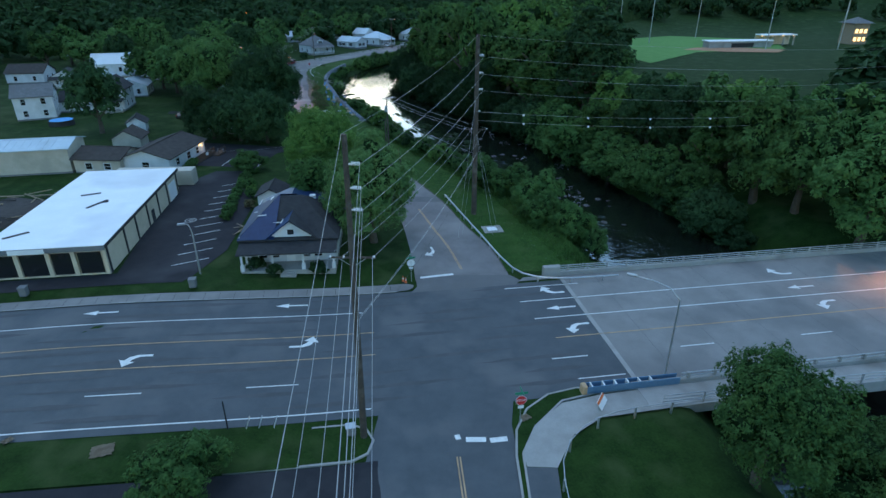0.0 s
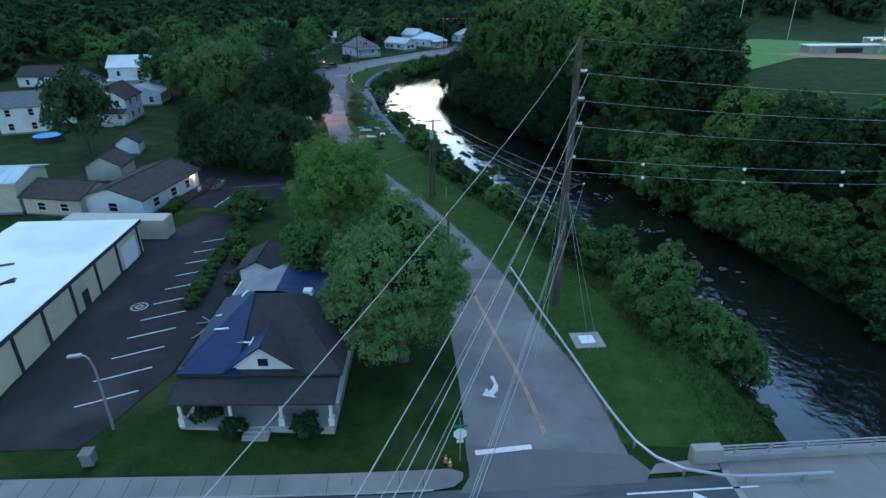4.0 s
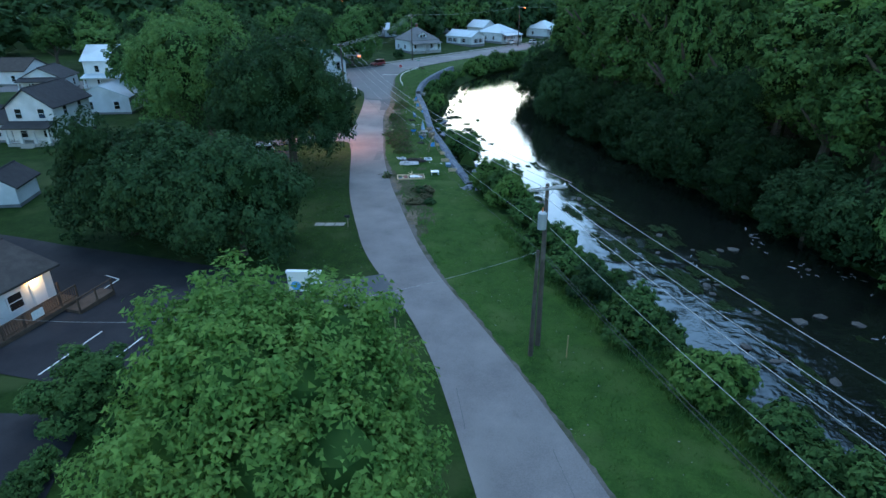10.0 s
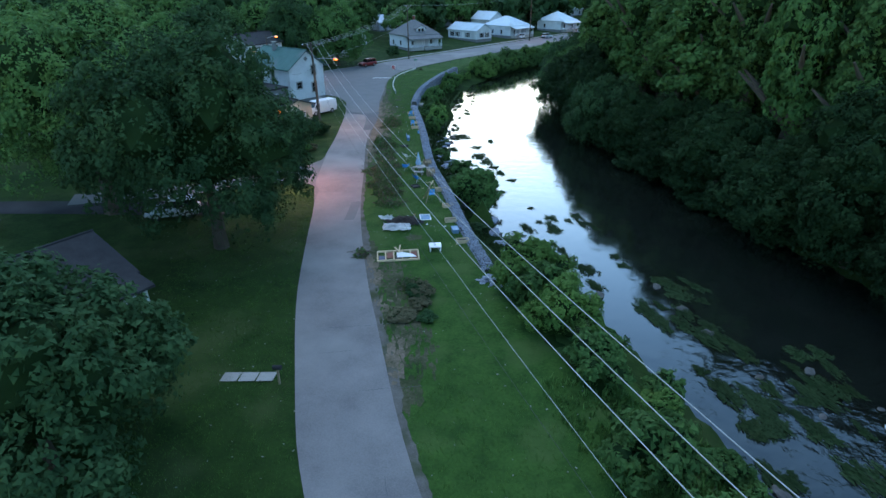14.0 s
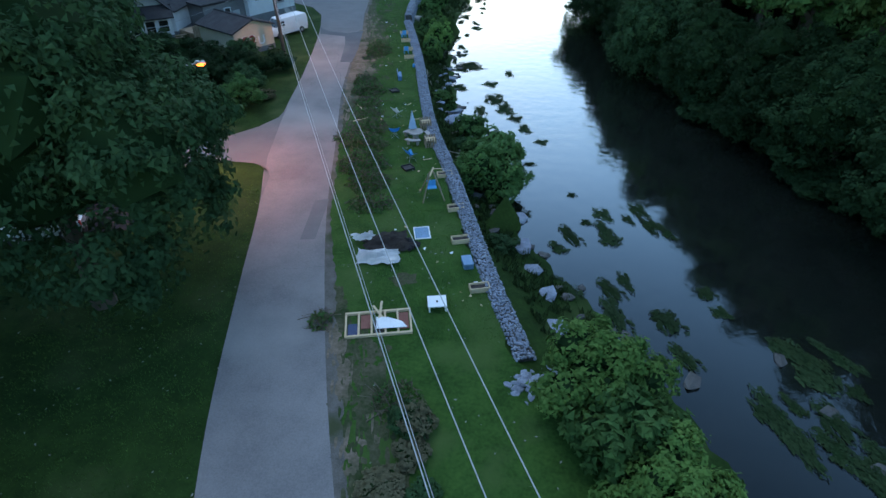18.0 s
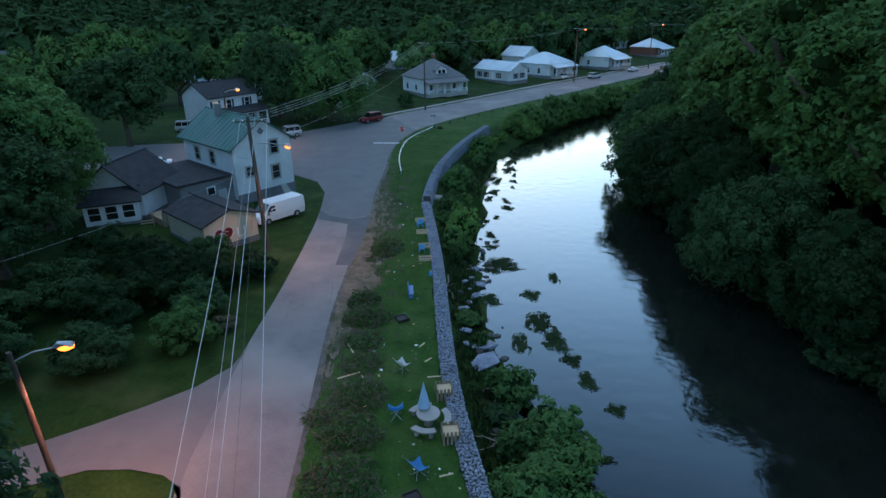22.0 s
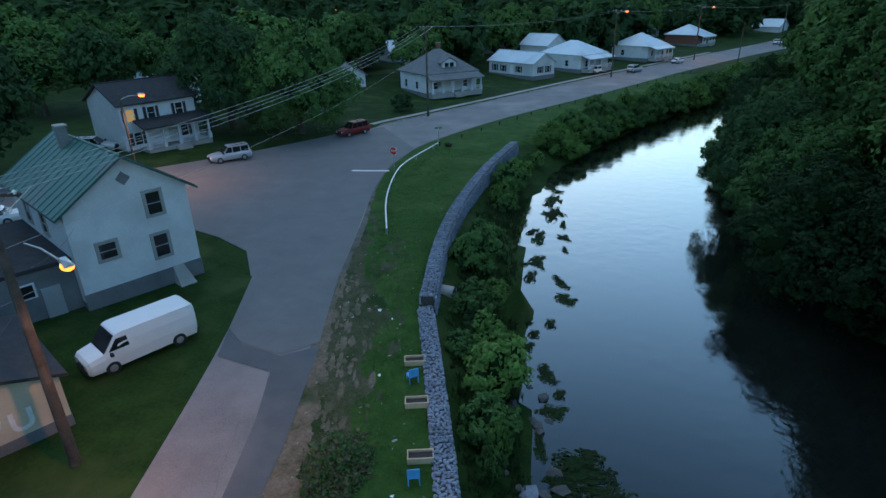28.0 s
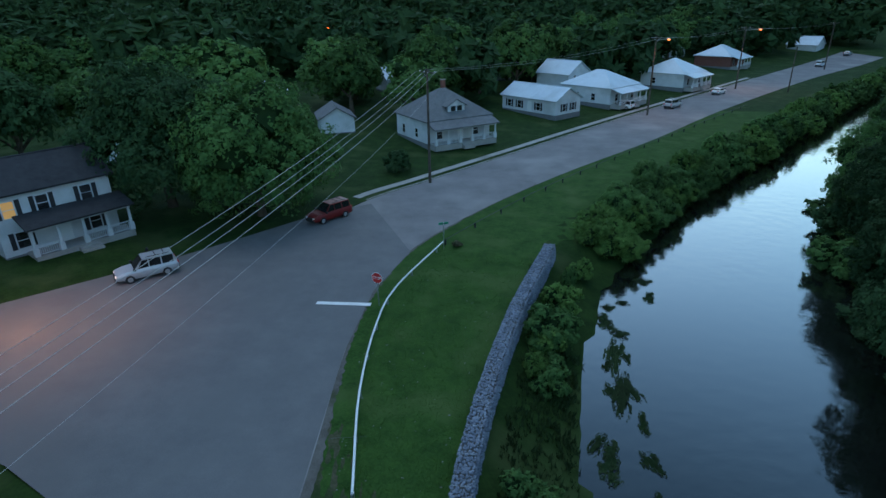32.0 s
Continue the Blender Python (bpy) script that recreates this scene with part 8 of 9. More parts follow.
for i, (x, y, rx, ry, h, lf) in enumerate([(-33.6, 160.4, 1.9, 2.0, 1.0, 0.7), (-34.4, 163.6, 1.7, 1.7, 0.9, 0.8), (-35.0, 166.6, 1.6, 1.6, 0.9, 0.6), (-36.0, 169.6, 1.2, 1.5, 0.6, 0.3), (-36.8, 172.2, 1.4, 1.4, 0.6, 0.4), (-37.6, 175.0, 1.8, 1.4, 1.0, 0.8), (-38.8, 177.4, 1.4, 1.2, 0.8, 0.8), (-31.4, 154.8, 1.3, 1.6, 0.7, 0.6), (-32.4, 157.6, 1.6, 1.6, 0.9, 0.6), (-40.2, 187.2, 1.5, 2.0, 1.2, 0.9), (-40.8, 184.6, 0.5, 0.5, 0.4, 0.7), (-25.4, 139.0, 1.2, 1.2, 0.5, 0.4), (-36.4, 164.6, 0.9, 1.3, 0.5, 0.3), (-30.6, 143.2, 0.6, 0.7, 0.7, 1.0)]):
    brush_pile(x, y, rx, ry, h, (i * 40) % 360, 60 + i, lf)
# pale slabs and a bleached branch on the bank below the wall
for i, (x, y, r) in enumerate([(-32.0, 181.3, 0.55), (-31.5, 184.2, 0.6), (-31.4, 179.4, 0.5), (-32.9, 186.3, 0.45), (-31.8, 182.8, 0.35), (-31.2, 178.0, 0.55), (-32.2, 185.2, 0.3), (-30.8, 176.2, 0.4), (-32.5, 187.6, 0.35), (-31.0, 181.0, 0.3)]):
    rock(x, y, r, "pale broken slab on the muddy bank", base=max(gz(x, y), -2.6) + 0.05, seed=i, flat=0.7, name="slab")
bm = bmesh.new()
zig = [(0, 0, 0.5), (0.3, -1.0, 0.45), (0.25, -1.9, 0.3), (0.9, -2.6, 0.2), (1.3, -3.6, 0.1)]
for a, b in zip(zig, zig[1:]):
    rod(bm, a, b, 0.07, 0.055, 7)
rod(bm, zig[2], (0.9, -1.5, 0.6), 0.04, 0.015, 6)
limb = link("driftwood", bm, "deadwood")
limb.matrix_world = pose(-34.2, 185.6, gz(-33.6, 184.0) - 0.05)
tagged(limb, "long bleached branch lying below the wall", "driftwood", "driftwood")
# bank deadwood
for i in range(16):
    x, y = -27.0 + rr.uniform(-1.5, 1.2), 171.0 + rr.uniform(-4.5, 3.0)
    bm = bmesh.new()
    L = rr.uniform(0.9, 2.6)
    rod(bm, (-L / 2, 0, 0), (0, rr.uniform(-0.2, 0.2), 0.12), 0.05, 0.045, 6)
    rod(bm, (0, 0, 0.1), (L / 2, rr.uniform(-0.2, 0.2), 0.05), 0.045, 0.02, 6)
    o = link("driftwood", bm, "deadwood")
    o.matrix_world = pose(x, y, gz(x, y) + 0.06, 0, rr.uniform(-15, 15), rr.uniform(0, 180))
    tagged(o, "bleached driftwood branch on the bank", "driftwood", "driftwood")


# ---- things on the lawn ----
def place(name, x, y, rot, label, category, group="", z=None):
    return thing(name, pose(x, y, gz(x, y) + 0.02 if z is None else z, 0, 0, rot), label, category, group)


fr = place("broken_timber_frame", -27.6, 143.6, 17, "pale broken timber wall frame lying on the grass", "timber frame")
for y in (-0.85, 0.85):
    part("rail", boxm(-1.7, 1.7, y - 0.06, y + 0.06, 0.0, 0.16, 0.01), "pale_wood", fr)
for x in (-1.65, -1.0, -0.35, 0.35, 1.0, 1.65):
    part("stud", boxm(x - 0.05, x + 0.05, -0.8, 0.8, 0.01, 0.14, 0.01), "pale_wood", fr)
for x, y, w, d, m in ((-1.3, -0.3, 0.5, 0.8, "tarp"), (-0.65, 0.2, 0.5, 1.0, "brick"), (0.0, -0.2, 0.5, 0.9, "brown_shingle"), (1.3, 0.1, 0.5, 1.2, "brick")):
    part("torn_panel", boxm(x - w / 2, x + w / 2, y - d / 2, y + d / 2, 0.02, 0.06), m, fr)
bm = bmesh.new()
hull(bm, [(-0.1, -0.5, 0.16), (1.45, -0.55, 0.17), (-0.1, 0.35, 0.2), (1.2, -0.1, 0.2), (-0.1, -0.5, 0.19), (1.45, -0.55, 0.2), (0.5, 0.2, 0.26)])
part("torn_sheet", bm, "white_sheet", fr)
for a, l in ((50, 0.7), (12, 0.9)):
    c = part("loose_board", boxm(-l, l, -0.06, 0.06, 0, 0.05), "pale_wood", fr)
    c.matrix_basis = pose(0.1, 0.5, 0.2, 0, -8, a + 70)


def crumpled(name, parent, w, d, h, seed, mat, m):
    rng = np.random.default_rng(seed)
    bm = bmesh.new()
    n = 9
    g = []
    for i in range(n):
        row = []
        for j in range(n):
            u, v = i / (n - 1) - 0.5, j / (n - 1) - 0.5
            z = h * (0.5 + 0.5 * math.sin(7 * u + seed) * math.cos(5 * v + seed * 2)) * (1 - 1.6 * max(abs(u), abs(v))) + rng.uniform(0, h * 0.3)
            row.append(bm.verts.new((w * u * rng.uniform(0.85, 1.1), d * v * rng.uniform(0.85, 1.1), max(0.03, z))))
        g.append(row)
    for i in range(n - 1):
        for j in range(n - 1):
            bm.faces.new((g[i][j], g[i + 1][j], g[i + 1][j + 1], g[i][j + 1]))
    bmesh.ops.solidify(bm, geom=bm.faces[:], thickness=0.03)
    o = part(name, bm, mat, parent)
    o.matrix_basis = m
    return o


hp = place("wreckage_heap", -29.2, 149.9, 20, "heap of crumpled white sheeting and dark roofing", "wreckage")
crumpled("roofing_felt", hp, 2.8, 2.2, 0.5, 2, "brown_shingle", pose(0.4, 0.4, 0.05, 0, 0, 10))
crumpled("white_sheet", hp, 2.6, 1.3, 0.5, 3, "white_sheet", pose(-0.3, -0.9, 0.1, 4, 0, -12))
crumpled("white_sheet", hp, 1.5, 0.7, 0.4, 5, "white_sheet", pose(-1.0, 1.2, 0.2, 8, 10, 20))
crumpled("roofing_felt", hp, 1.0, 1.4, 0.4, 6, "shingle", pose(1.6, 0.2, 0.05, 0, 0, 40))
bp_ = place("board_panel", -27.2, 152.0, 18, "blue board with white rim lying flat", "board")
part("panel", boxm(-0.45, 0.45, -0.62, 0.62, 0, 0.05, 0.01), "cushion", bp_)
for x0, x1, y0, y1 in ((-0.5, -0.44, -0.66, 0.66), (0.44, 0.5, -0.66, 0.66), (-0.44, 0.44, -0.66, -0.6), (-0.44, 0.44, 0.6, 0.66)):
    part("rim", boxm(x0, x1, y0, y1, 0, 0.08), "white_car", bp_)
sw = place("swing_frame", -27.5, 156.6, 20, "wooden A-frame garden swing with blue seat", "swing")
for s in (-1, 1):
    for t in (-1, 1):
        bm = bmesh.new()
        rod(bm, (s * 0.75, t * 0.75, 0), (s * 0.12, t * 0.08, 1.9), 0.05, 0.045, 6)
        part("leg", bm, "wood", sw)
bm = bmesh.new()
rod(bm, (-0.2, -0.5, 1.88), (0.2, 0.6, 1.92), 0.06, n=6)
part("top_beam", bm, "pale_wood", sw)
for s in (-1, 1):
    bm = bmesh.new()
    rod(bm, (s * 0.28, 0, 1.85), (s * 0.28, 0.1, 0.75), 0.012, n=4)
    part("rope", bm, "wire", sw)
part("seat", boxm(-0.32, 0.32, -0.12, 0.3, 0.66, 0.74, 0.02), "blue_chair", sw)
part("seat_back", boxm(-0.32, 0.32, 0.26, 0.32, 0.7, 1.15, 0.02), "blue_chair", sw)
tb = place("low_table", -24.9, 145.4, 15, "low white box table on the grass", "table")
part("top", boxm(-0.5, 0.5, -0.45, 0.45, 0.38, 0.44, 0.015), "white_car", tb)
for x in (-0.42, 0.42):
    for y in (-0.37, 0.37):
        part("leg", boxm(x - 0.04, x + 0.04, y - 0.04, y + 0.04, 0, 0.38), "white_car", tb)
part("latch", boxm(-0.05, 0.05, -0.1, 0.0, 0.44, 0.47), "black", tb)
cb = place("cool_box", -23.9, 149.3, 20, "blue cool box with lid beside the wall", "cool box")
part("body", boxm(-0.28, 0.28, -0.45, 0.45, 0, 0.36, 0.03), "cushion", cb)
part("lid", boxm(-0.3, 0.3, -0.47, 0.47, 0.36, 0.43, 0.02), "cushion", cb)


def planter(x, y, rot, w=1.1, d=0.55, plants=True):
    ob = place("planter_box", x, y, rot, "open wooden planter box with dark soil", "planter", "planter boxes")
    for x0, x1, y0, y1 in ((-w / 2, w / 2, -d / 2, -d / 2 + 0.05), (-w / 2, w / 2, d / 2 - 0.05, d / 2), (-w / 2, -w / 2 + 0.05, -d / 2 + 0.05, d / 2 - 0.05), (w / 2 - 0.05, w / 2, -d / 2 + 0.05, d / 2 - 0.05)):
        part("side", boxm(x0, x1, y0, y1, 0, 0.32), "pale_wood", ob)
    part("soil", boxm(-w / 2 + 0.05, w / 2 - 0.05, -d / 2 + 0.05, d / 2 - 0.05, 0, 0.2), "brown_shingle", ob)
    return ob


for x, y, r in ((-22.9, 147.2, 20), (-24.7, 151.6, 20), (-39.1, 195.0, 17), (-38.1, 191.8, 17), (-37.0, 188.5, 16), (-36.2, 185.7, 16), (-25.6, 155.2, 20), (-27.2, 159.6, 20)):
    planter(x, y, r)


def chair(x, y, rot, mat, label):
    """A butterfly chair: a hung fabric sling on crossed steel legs."""
    ob = place("butterfly_chair", x, y, rot, label, "chair", "lawn chairs")
    bm = bmesh.new()
    n = 7
    g = []
    for i in range(n):
        row = []
        for j in range(n):
            u, v = i / (n - 1) * 2 - 1, j / (n - 1) * 2 - 1
            z = 0.42 + 0.16 * u * u + 0.48 * max(0, v) ** 1.5 + 0.10 * max(0, -v) * abs(u)
            pull = 1 - 0.22 * (1 - abs(u)) * abs(v)
            row.append(bm.verts.new((u * 0.42 * (1 - 0.15 * (1 - abs(v))), v * 0.42 * pull, z)))
        g.append(row)
    for i in range(n - 1):
        for j in range(n - 1):
            bm.faces.new((g[i][j], g[i + 1][j], g[i + 1][j + 1], g[i][j + 1]))
    bmesh.ops.solidify(bm, geom=bm.faces[:], thickness=0.02)
    part("sling", bm, mat, ob)
    for sx in (-1, 1):
        for sy in (-1, 1):
            bm = bmesh.new()
            rod(bm, (-sx * 0.3, -sy * 0.3, 0), (sx * 0.4, sy * 0.38, 0.5 + (0.5 if sy > 0 else 0.1)), 0.014, n=5)
            part("leg", bm, "steel", ob)
    return ob


chair(-33.4, 169.5, 150, "white_sheet", "white fabric butterfly chair on the grass")
chair(-32.5, 165.4, 200, "blue_chair", "bright blue fabric butterfly chair on the grass")
chair(-30.3, 161.7, 140, "blue_chair", "bright blue fabric butterfly chair on the grass")


def deck_chair(x, y, rot):
    ob = place("deck_chair", x, y, rot, "blue plastic garden chair beside the planters", "chair", "blue garden chairs")
    part("seat", boxm(-0.25, 0.25, -0.25, 0.25, 0.38, 0.43, 0.02), "blue_chair", ob)
    bm = boxm(-0.25, 0.25, 0.22, 0.27, 0.42, 0.9, 0.02)
    part("backrest", bm, "blue_chair", ob)
    for sx in (-0.22, 0.22):
        for sy in (-0.22, 0.22):
            part("leg", boxm(sx - 0.025, sx + 0.025, sy - 0.025, sy + 0.025, 0, 0.38), "blue_chair", ob)


for x, y, r in ((-38.8, 193.5, 215), (-36.95, 187.3, 200)):
    deck_chair(x, y, r)
bn = place("bench", -35.6, 179.2, 107, "narrow blue plank bench on the grass", "bench")
part("seat", boxm(-0.75, 0.75, -0.16, 0.16, 0.42, 0.47, 0.01), "bench_blue", bn)
part("backrest", boxm(-0.75, 0.75, 0.2, 0.25, 0.5, 0.8, 0.01), "bench_blue", bn)
for x in (-0.6, 0.6):
    part("leg", boxm(x - 0.04, x + 0.04, -0.14, 0.22, 0, 0.42), "bench_blue", bn)
for x, y in ((-35.2, 175.4), (-30.1, 160.2)):
    fp = place("fire_pit", x, y, 40, "square black metal fire pit on the grass", "fire pit", "fire pits")
    part("pan", boxm(-0.36, 0.36, -0.36, 0.36, 0.08, 0.16, 0.02), "black", fp)
    for a, b in ((-0.4, -0.36), (0.36, 0.4)):
        part("rim", boxm(a, b, -0.4, 0.4, 0.1, 0.24), "black", fp)
        part("rim", boxm(-0.36, 0.36, a, b, 0.1, 0.24), "black", fp)
    for sx in (-0.34, 0.34):
        for sy in (-0.34, 0.34):
            part("foot", boxm(sx - 0.03, sx + 0.03, sy - 0.03, sy + 0.03, 0, 0.1), "black", fp)
pt = place("round_table", -30.7, 165.3, 20, "round pale concrete garden table", "table")
bm = bmesh.new()
rod(bm, (0, 0, 0.68), (0, 0, 0.76), 0.62, 0.62, 28)
part("tabletop", bm, "concrete", pt)
bm = bmesh.new()
rod(bm, (0, 0, 0), (0, 0, 0.68), 0.24, 0.2, 14)
part("pedestal", bm, "concrete", pt)
for a in (110, 250, 0):
    cbn = place("curved_bench", -30.7, 165.3, 20 + a, "curved pale concrete bench beside the table", "bench", "curved benches")
    bm = bmesh.new()
    pts = [(1.22 * math.cos(t), 1.22 * math.sin(t)) for t in np.linspace(-0.6, 0.6, 9)] + [(0.86 * math.cos(t), 0.86 * math.sin(t)) for t in np.linspace(0.6, -0.6, 9)]
    prism(bm, pts, 0.38, 0.46)
    part("seat", bm, "concrete", cbn)
    for t in (-0.38, 0.38):
        part("leg", boxm(1.04 * math.cos(t) - 0.09, 1.04 * math.cos(t) + 0.09, 1.04 * math.sin(t) - 0.09, 1.04 * math.sin(t) + 0.09, 0, 0.38), "concrete", cbn)
um = place("umbrella", -31.0, 165.6, 0, "closed pale blue garden umbrella on a pole", "umbrella", z=gz(-31, 165.6) + 0.02)
bm = bmesh.new()
rod(bm, (0, 0, 0), (0, 0, 2.3), 0.025, 0.02, 8)
part("pole", bm, "steel", um)
bm = bmesh.new()
bmesh.ops.create_cone(bm, cap_ends=True, segments=12, radius1=0.34, radius2=0.03, depth=1.45, matrix=Matrix.Translation((0, 0, 1.65)))
for i, v in enumerate(bm.verts):
    if i % 2:
        v.co.x *= 0.6
        v.co.y *= 0.6
part("canopy", bm, "canopy", um, "pale blue folded canopy")


def crate(x, y, rot):
    ob = place("slatted_crate", x, y, rot, "pale slatted wooden crate beside the wall", "crate", "slatted crates")
    for s in (-1, 1):
        for k in range(5):
            u = -0.4 + 0.2 * k
            part("slat", boxm(u - 0.06, u + 0.06, s * 0.4 - 0.02, s * 0.4 + 0.02, 0, 0.82), "wood", ob)
            part("slat", boxm(s * 0.42 - 0.02, s * 0.42 + 0.02, u * 0.9 - 0.055, u * 0.9 + 0.055, 0, 0.82), "wood", ob)
    part("lid", boxm(-0.4, 0.4, -0.38, 0.38, 0.55, 0.6), "pale_wood", ob)


crate(-30.4, 167.7, 20)
crate(-29.3, 164.4, 20)
for i in range(70):
    x, y, dx, dy = next(along(np.array(WALL, float), rr.uniform(2, 60), 100, 1, rr, 0.1))
    o = rr.uniform(-7.0, -0.9)
    px, py = x + o * 0.94, y + o * -0.34
    s = rr.uniform(0.05, 0.16)
    bm = bmesh.new()
    hull(bm, [(rr.uniform(-s, s), rr.uniform(-s, s), rr.uniform(0, s * 0.6)) for _ in range(8)])
    q = link("litter", bm, rr.choice(["white_sheet", "pale_wood", "concrete", "white_sheet", "yellow_paint"]))
    q.matrix_world = pose(px, py, gz(px, py) + 0.01)
    tagged(q, "small scrap of storm litter on the grass", "litter", "litter")
for i, (x, y, l, r) in enumerate([(-31.4, 169.4, 0.8, 20), (-32.2, 171.0, 0.6, 60), (-31.6, 172.4, 0.5, 10), (-29.0, 162.0, 0.7, 30), (-27.9, 160.6, 0.9, 10), (-33.0, 172.6, 0.6, 70), (-36.4, 168.4, 1.4, 40), (-37.4, 171.2, 1.2, 130)]):
    b = link("plank", boxm(-l / 2, l / 2, -0.05, 0.05, 0, 0.04), "pale_wood")
    b.matrix_world = pose(x, y, gz(x, y) + 0.03, 0, 0, r)
    tagged(b, "loose pale plank lying on the grass", "plank", "loose planks")


# ---- rails, signs and street furniture ----
def post_rail(name, pts, z, r, mat, label, every=3.0, post_mat="steel"):
    ob = thing(name, Matrix(), label, "guard rail")
    P = smooth_line(pts, 1.5)
    for a, b in zip(P[:-1], P[1:]):
        bm = bmesh.new()
        rod(bm, (*a, gz(*a) * 0 + z), (*b, z), r, n=7)
        part("rail", bm, mat, ob)
    d = 0.0
    for a, b in zip(P[:-1], P[1:]):
        if d <= 0:
            part("post", boxm(a[0] - 0.07, a[0] + 0.07, a[1] - 0.07, a[1] + 0.07, min(gz(*a), 0) - 0.2, z), post_mat, ob)
            d = every
        d -= np.linalg.norm(b - a)


post_rail("pipe_rail", [(0.3, 85.2), (2.5, 77.8), (5.0, 69.6), (7.3, 62.0), (9.2, 58.4), (13.0, 57.2), (20.0, 58.0)], 0.6, 0.10, "silver", "pale painted pipe guard rail beside the road")
post_rail("cable_rail", [(-46.2, 211.5), (-48.6, 218.5), (-50.2, 225.7), (-50.6, 231.4), (-49.2, 240.9)], 0.5, 0.07, "white_car", "low white pipe rail around the bend", 3.5)
post_rail("cable_rail", [(-49.1, 241.2), (-46.4, 248.0), (-41.4, 259.4), (-35.6, 270.6), (-22.2, 294.9), (-6.5, 322.5)], 0.55, 0.03, "dark_wire", "low cable rail on short dark posts", 4.0, "shingle")
post_rail("hand_rail", [(8.0, 24.0), (8.3, 29.6), (10.4, 32.9), (13.5, 34.6), (18.0, 35.6), (21.5, 36.2)], 1.05, 0.035, "steel", "steel tube handrail along the footpath", 2.2)


def octagon(r):
    return [(r * math.cos(math.radians(22.5 + 45 * k)), r * math.sin(math.radians(22.5 + 45 * k))) for k in range(8)]


def stop_sign(x, y, facing, height=2.3, blades=False, back=False):
    ob = place("stop_sign", x, y, facing, "red octagonal stop sign on a steel post", "road sign", "stop signs")
    part("post", boxm(-0.03, 0.03, 0.02, 0.06, -0.1, height + 0.3), "steel", ob)
    bm = bmesh.new()
    prism(bm, octagon(0.42), 0, 0.02)
    s = part("plate", bm, "sign_red", ob)
    turn = Euler((radians(90), 0, 0)).to_matrix().to_4x4()
    s.matrix_basis = Matrix.Translation((0, 0.02, height)) @ turn
    bm = bmesh.new()
    prism(bm, octagon(0.46), 0, 0.012)
    b = part("rim", bm, "white_car", ob)
    b.matrix_basis = Matrix.Translation((0, 0.025, height)) @ turn
    cu = bpy.data.curves.new("lettering", "FONT")
    cu.body, cu.size, cu.align_x, cu.align_y, cu.extrude = "STOP", 0.3, "CENTER", "CENTER", 0.004
    tx = new("lettering", cu)
    tx.data.materials.append(M["white_car"])
    tx.parent = ob
    tx.matrix_basis = Matrix.Translation((0, -0.006, height)) @ turn
    if blades:
        part("street_name_plate", boxm(-0.5, 0.5, 0.02, 0.045, height + 0.55, height + 0.75), "sign_green", ob)
        part("street_name_plate", boxm(-0.015, 0.015, -0.45, 0.5, height + 0.78, height + 0.98), "sign_green", ob)
        part("small_plate", boxm(-0.22, 0.22, 0.0, 0.02, height - 0.75, height - 0.5), "white_car", ob)


stop_sign(5.9, 34.3, 10, blades=True)
stop_sign(-3.6, 57.6, 190, blades=True)
stop_sign(-51.2, 228.9, -10)
sgp = place("street_sign", -49.0, 240.2, 30, "green street name plate on a post", "road sign")
part("post", boxm(-0.03, 0.03, -0.03, 0.03, -0.1, 2.6), "steel", sgp)
part("plate", boxm(-0.45, 0.45, -0.02, 0.02, 2.4, 2.6), "sign_green", sgp)
for x, y in ((-4.2, 56.9), (-4.5, 57.2)):
    cn = place("traffic_cone", x, y, 0, "orange traffic cone on the pavement", "traffic cone", "traffic cones", z=gz(x, y) + 0.17)
    part("base", boxm(-0.18, 0.18, -0.18, 0.18, 0, 0.04, 0.01), "black", cn)
    bm = bmesh.new()
    rod(bm, (0, 0, 0.04), (0, 0, 0.68), 0.14, 0.03, 12)
    part("cone", bm, "orange", cn)
    bm = bmesh.new()
    rod(bm, (0, 0, 0.35), (0, 0, 0.48), 0.092, 0.07, 12)
    part("band", bm, "white_car", cn)
sb = place("sign_board", -26.3, 108.5, 8, "white sign board on a post beside the car park", "sign")
part("post", boxm(-0.07, 0.07, -0.07, 0.07, -0.2, 3.0), "shingle", sb)
part("board", boxm(-1.15, 1.15, -0.1, 0.1, 3.0, 4.4, 0.02), "white_car", sb)
part("cap", boxm(-1.2, 1.2, -0.16, 0.16, 4.4, 4.56, 0.02), "white_car", sb)
bm = bmesh.new()
rod(bm, (-0.6, -0.11, 3.45), (-0.6, -0.1, 3.45), 0.34, 0.34, 20)
part("emblem", bm, "blue_chair", sb, "round pale blue emblem")
for txt, zz in (("Local", 3.95), ("1023", 3.45)):
    cu = bpy.data.curves.new("lettering", "FONT")
    cu.body, cu.size, cu.align_x, cu.align_y, cu.extrude = txt, 0.42, "CENTER", "CENTER", 0.003
    tx = new("lettering", cu)
    tx.data.materials.append(M["cushion"])
    tx.parent = sb
    tx.matrix_basis = Matrix.Translation((0.45, -0.105, zz)) @ Euler((radians(90), 0, 0)).to_matrix().to_4x4()
for x, y, r in ((-30.0, 126.9, 100), (-20.4, 109.6, 100), (-73.5, 232.0, 40)):
    mb = place("mailbox", x, y, r, "dark mailbox on a post beside the road", "mailbox", "mailboxes")
    part("post", boxm(-0.05, 0.05, -0.05, 0.05, -0.1, 1.0), "wood", mb)
    bm = boxm(-0.1, 0.1, -0.25, 0.25, 1.0, 1.15, 0.01)
    part("box", bm, "shingle", mb)
    bm = bmesh.new()
    rod(bm, (0, -0.25, 1.15), (0, 0.25, 1.15), 0.1, n=10)
    part("lid", bm, "shingle", mb)
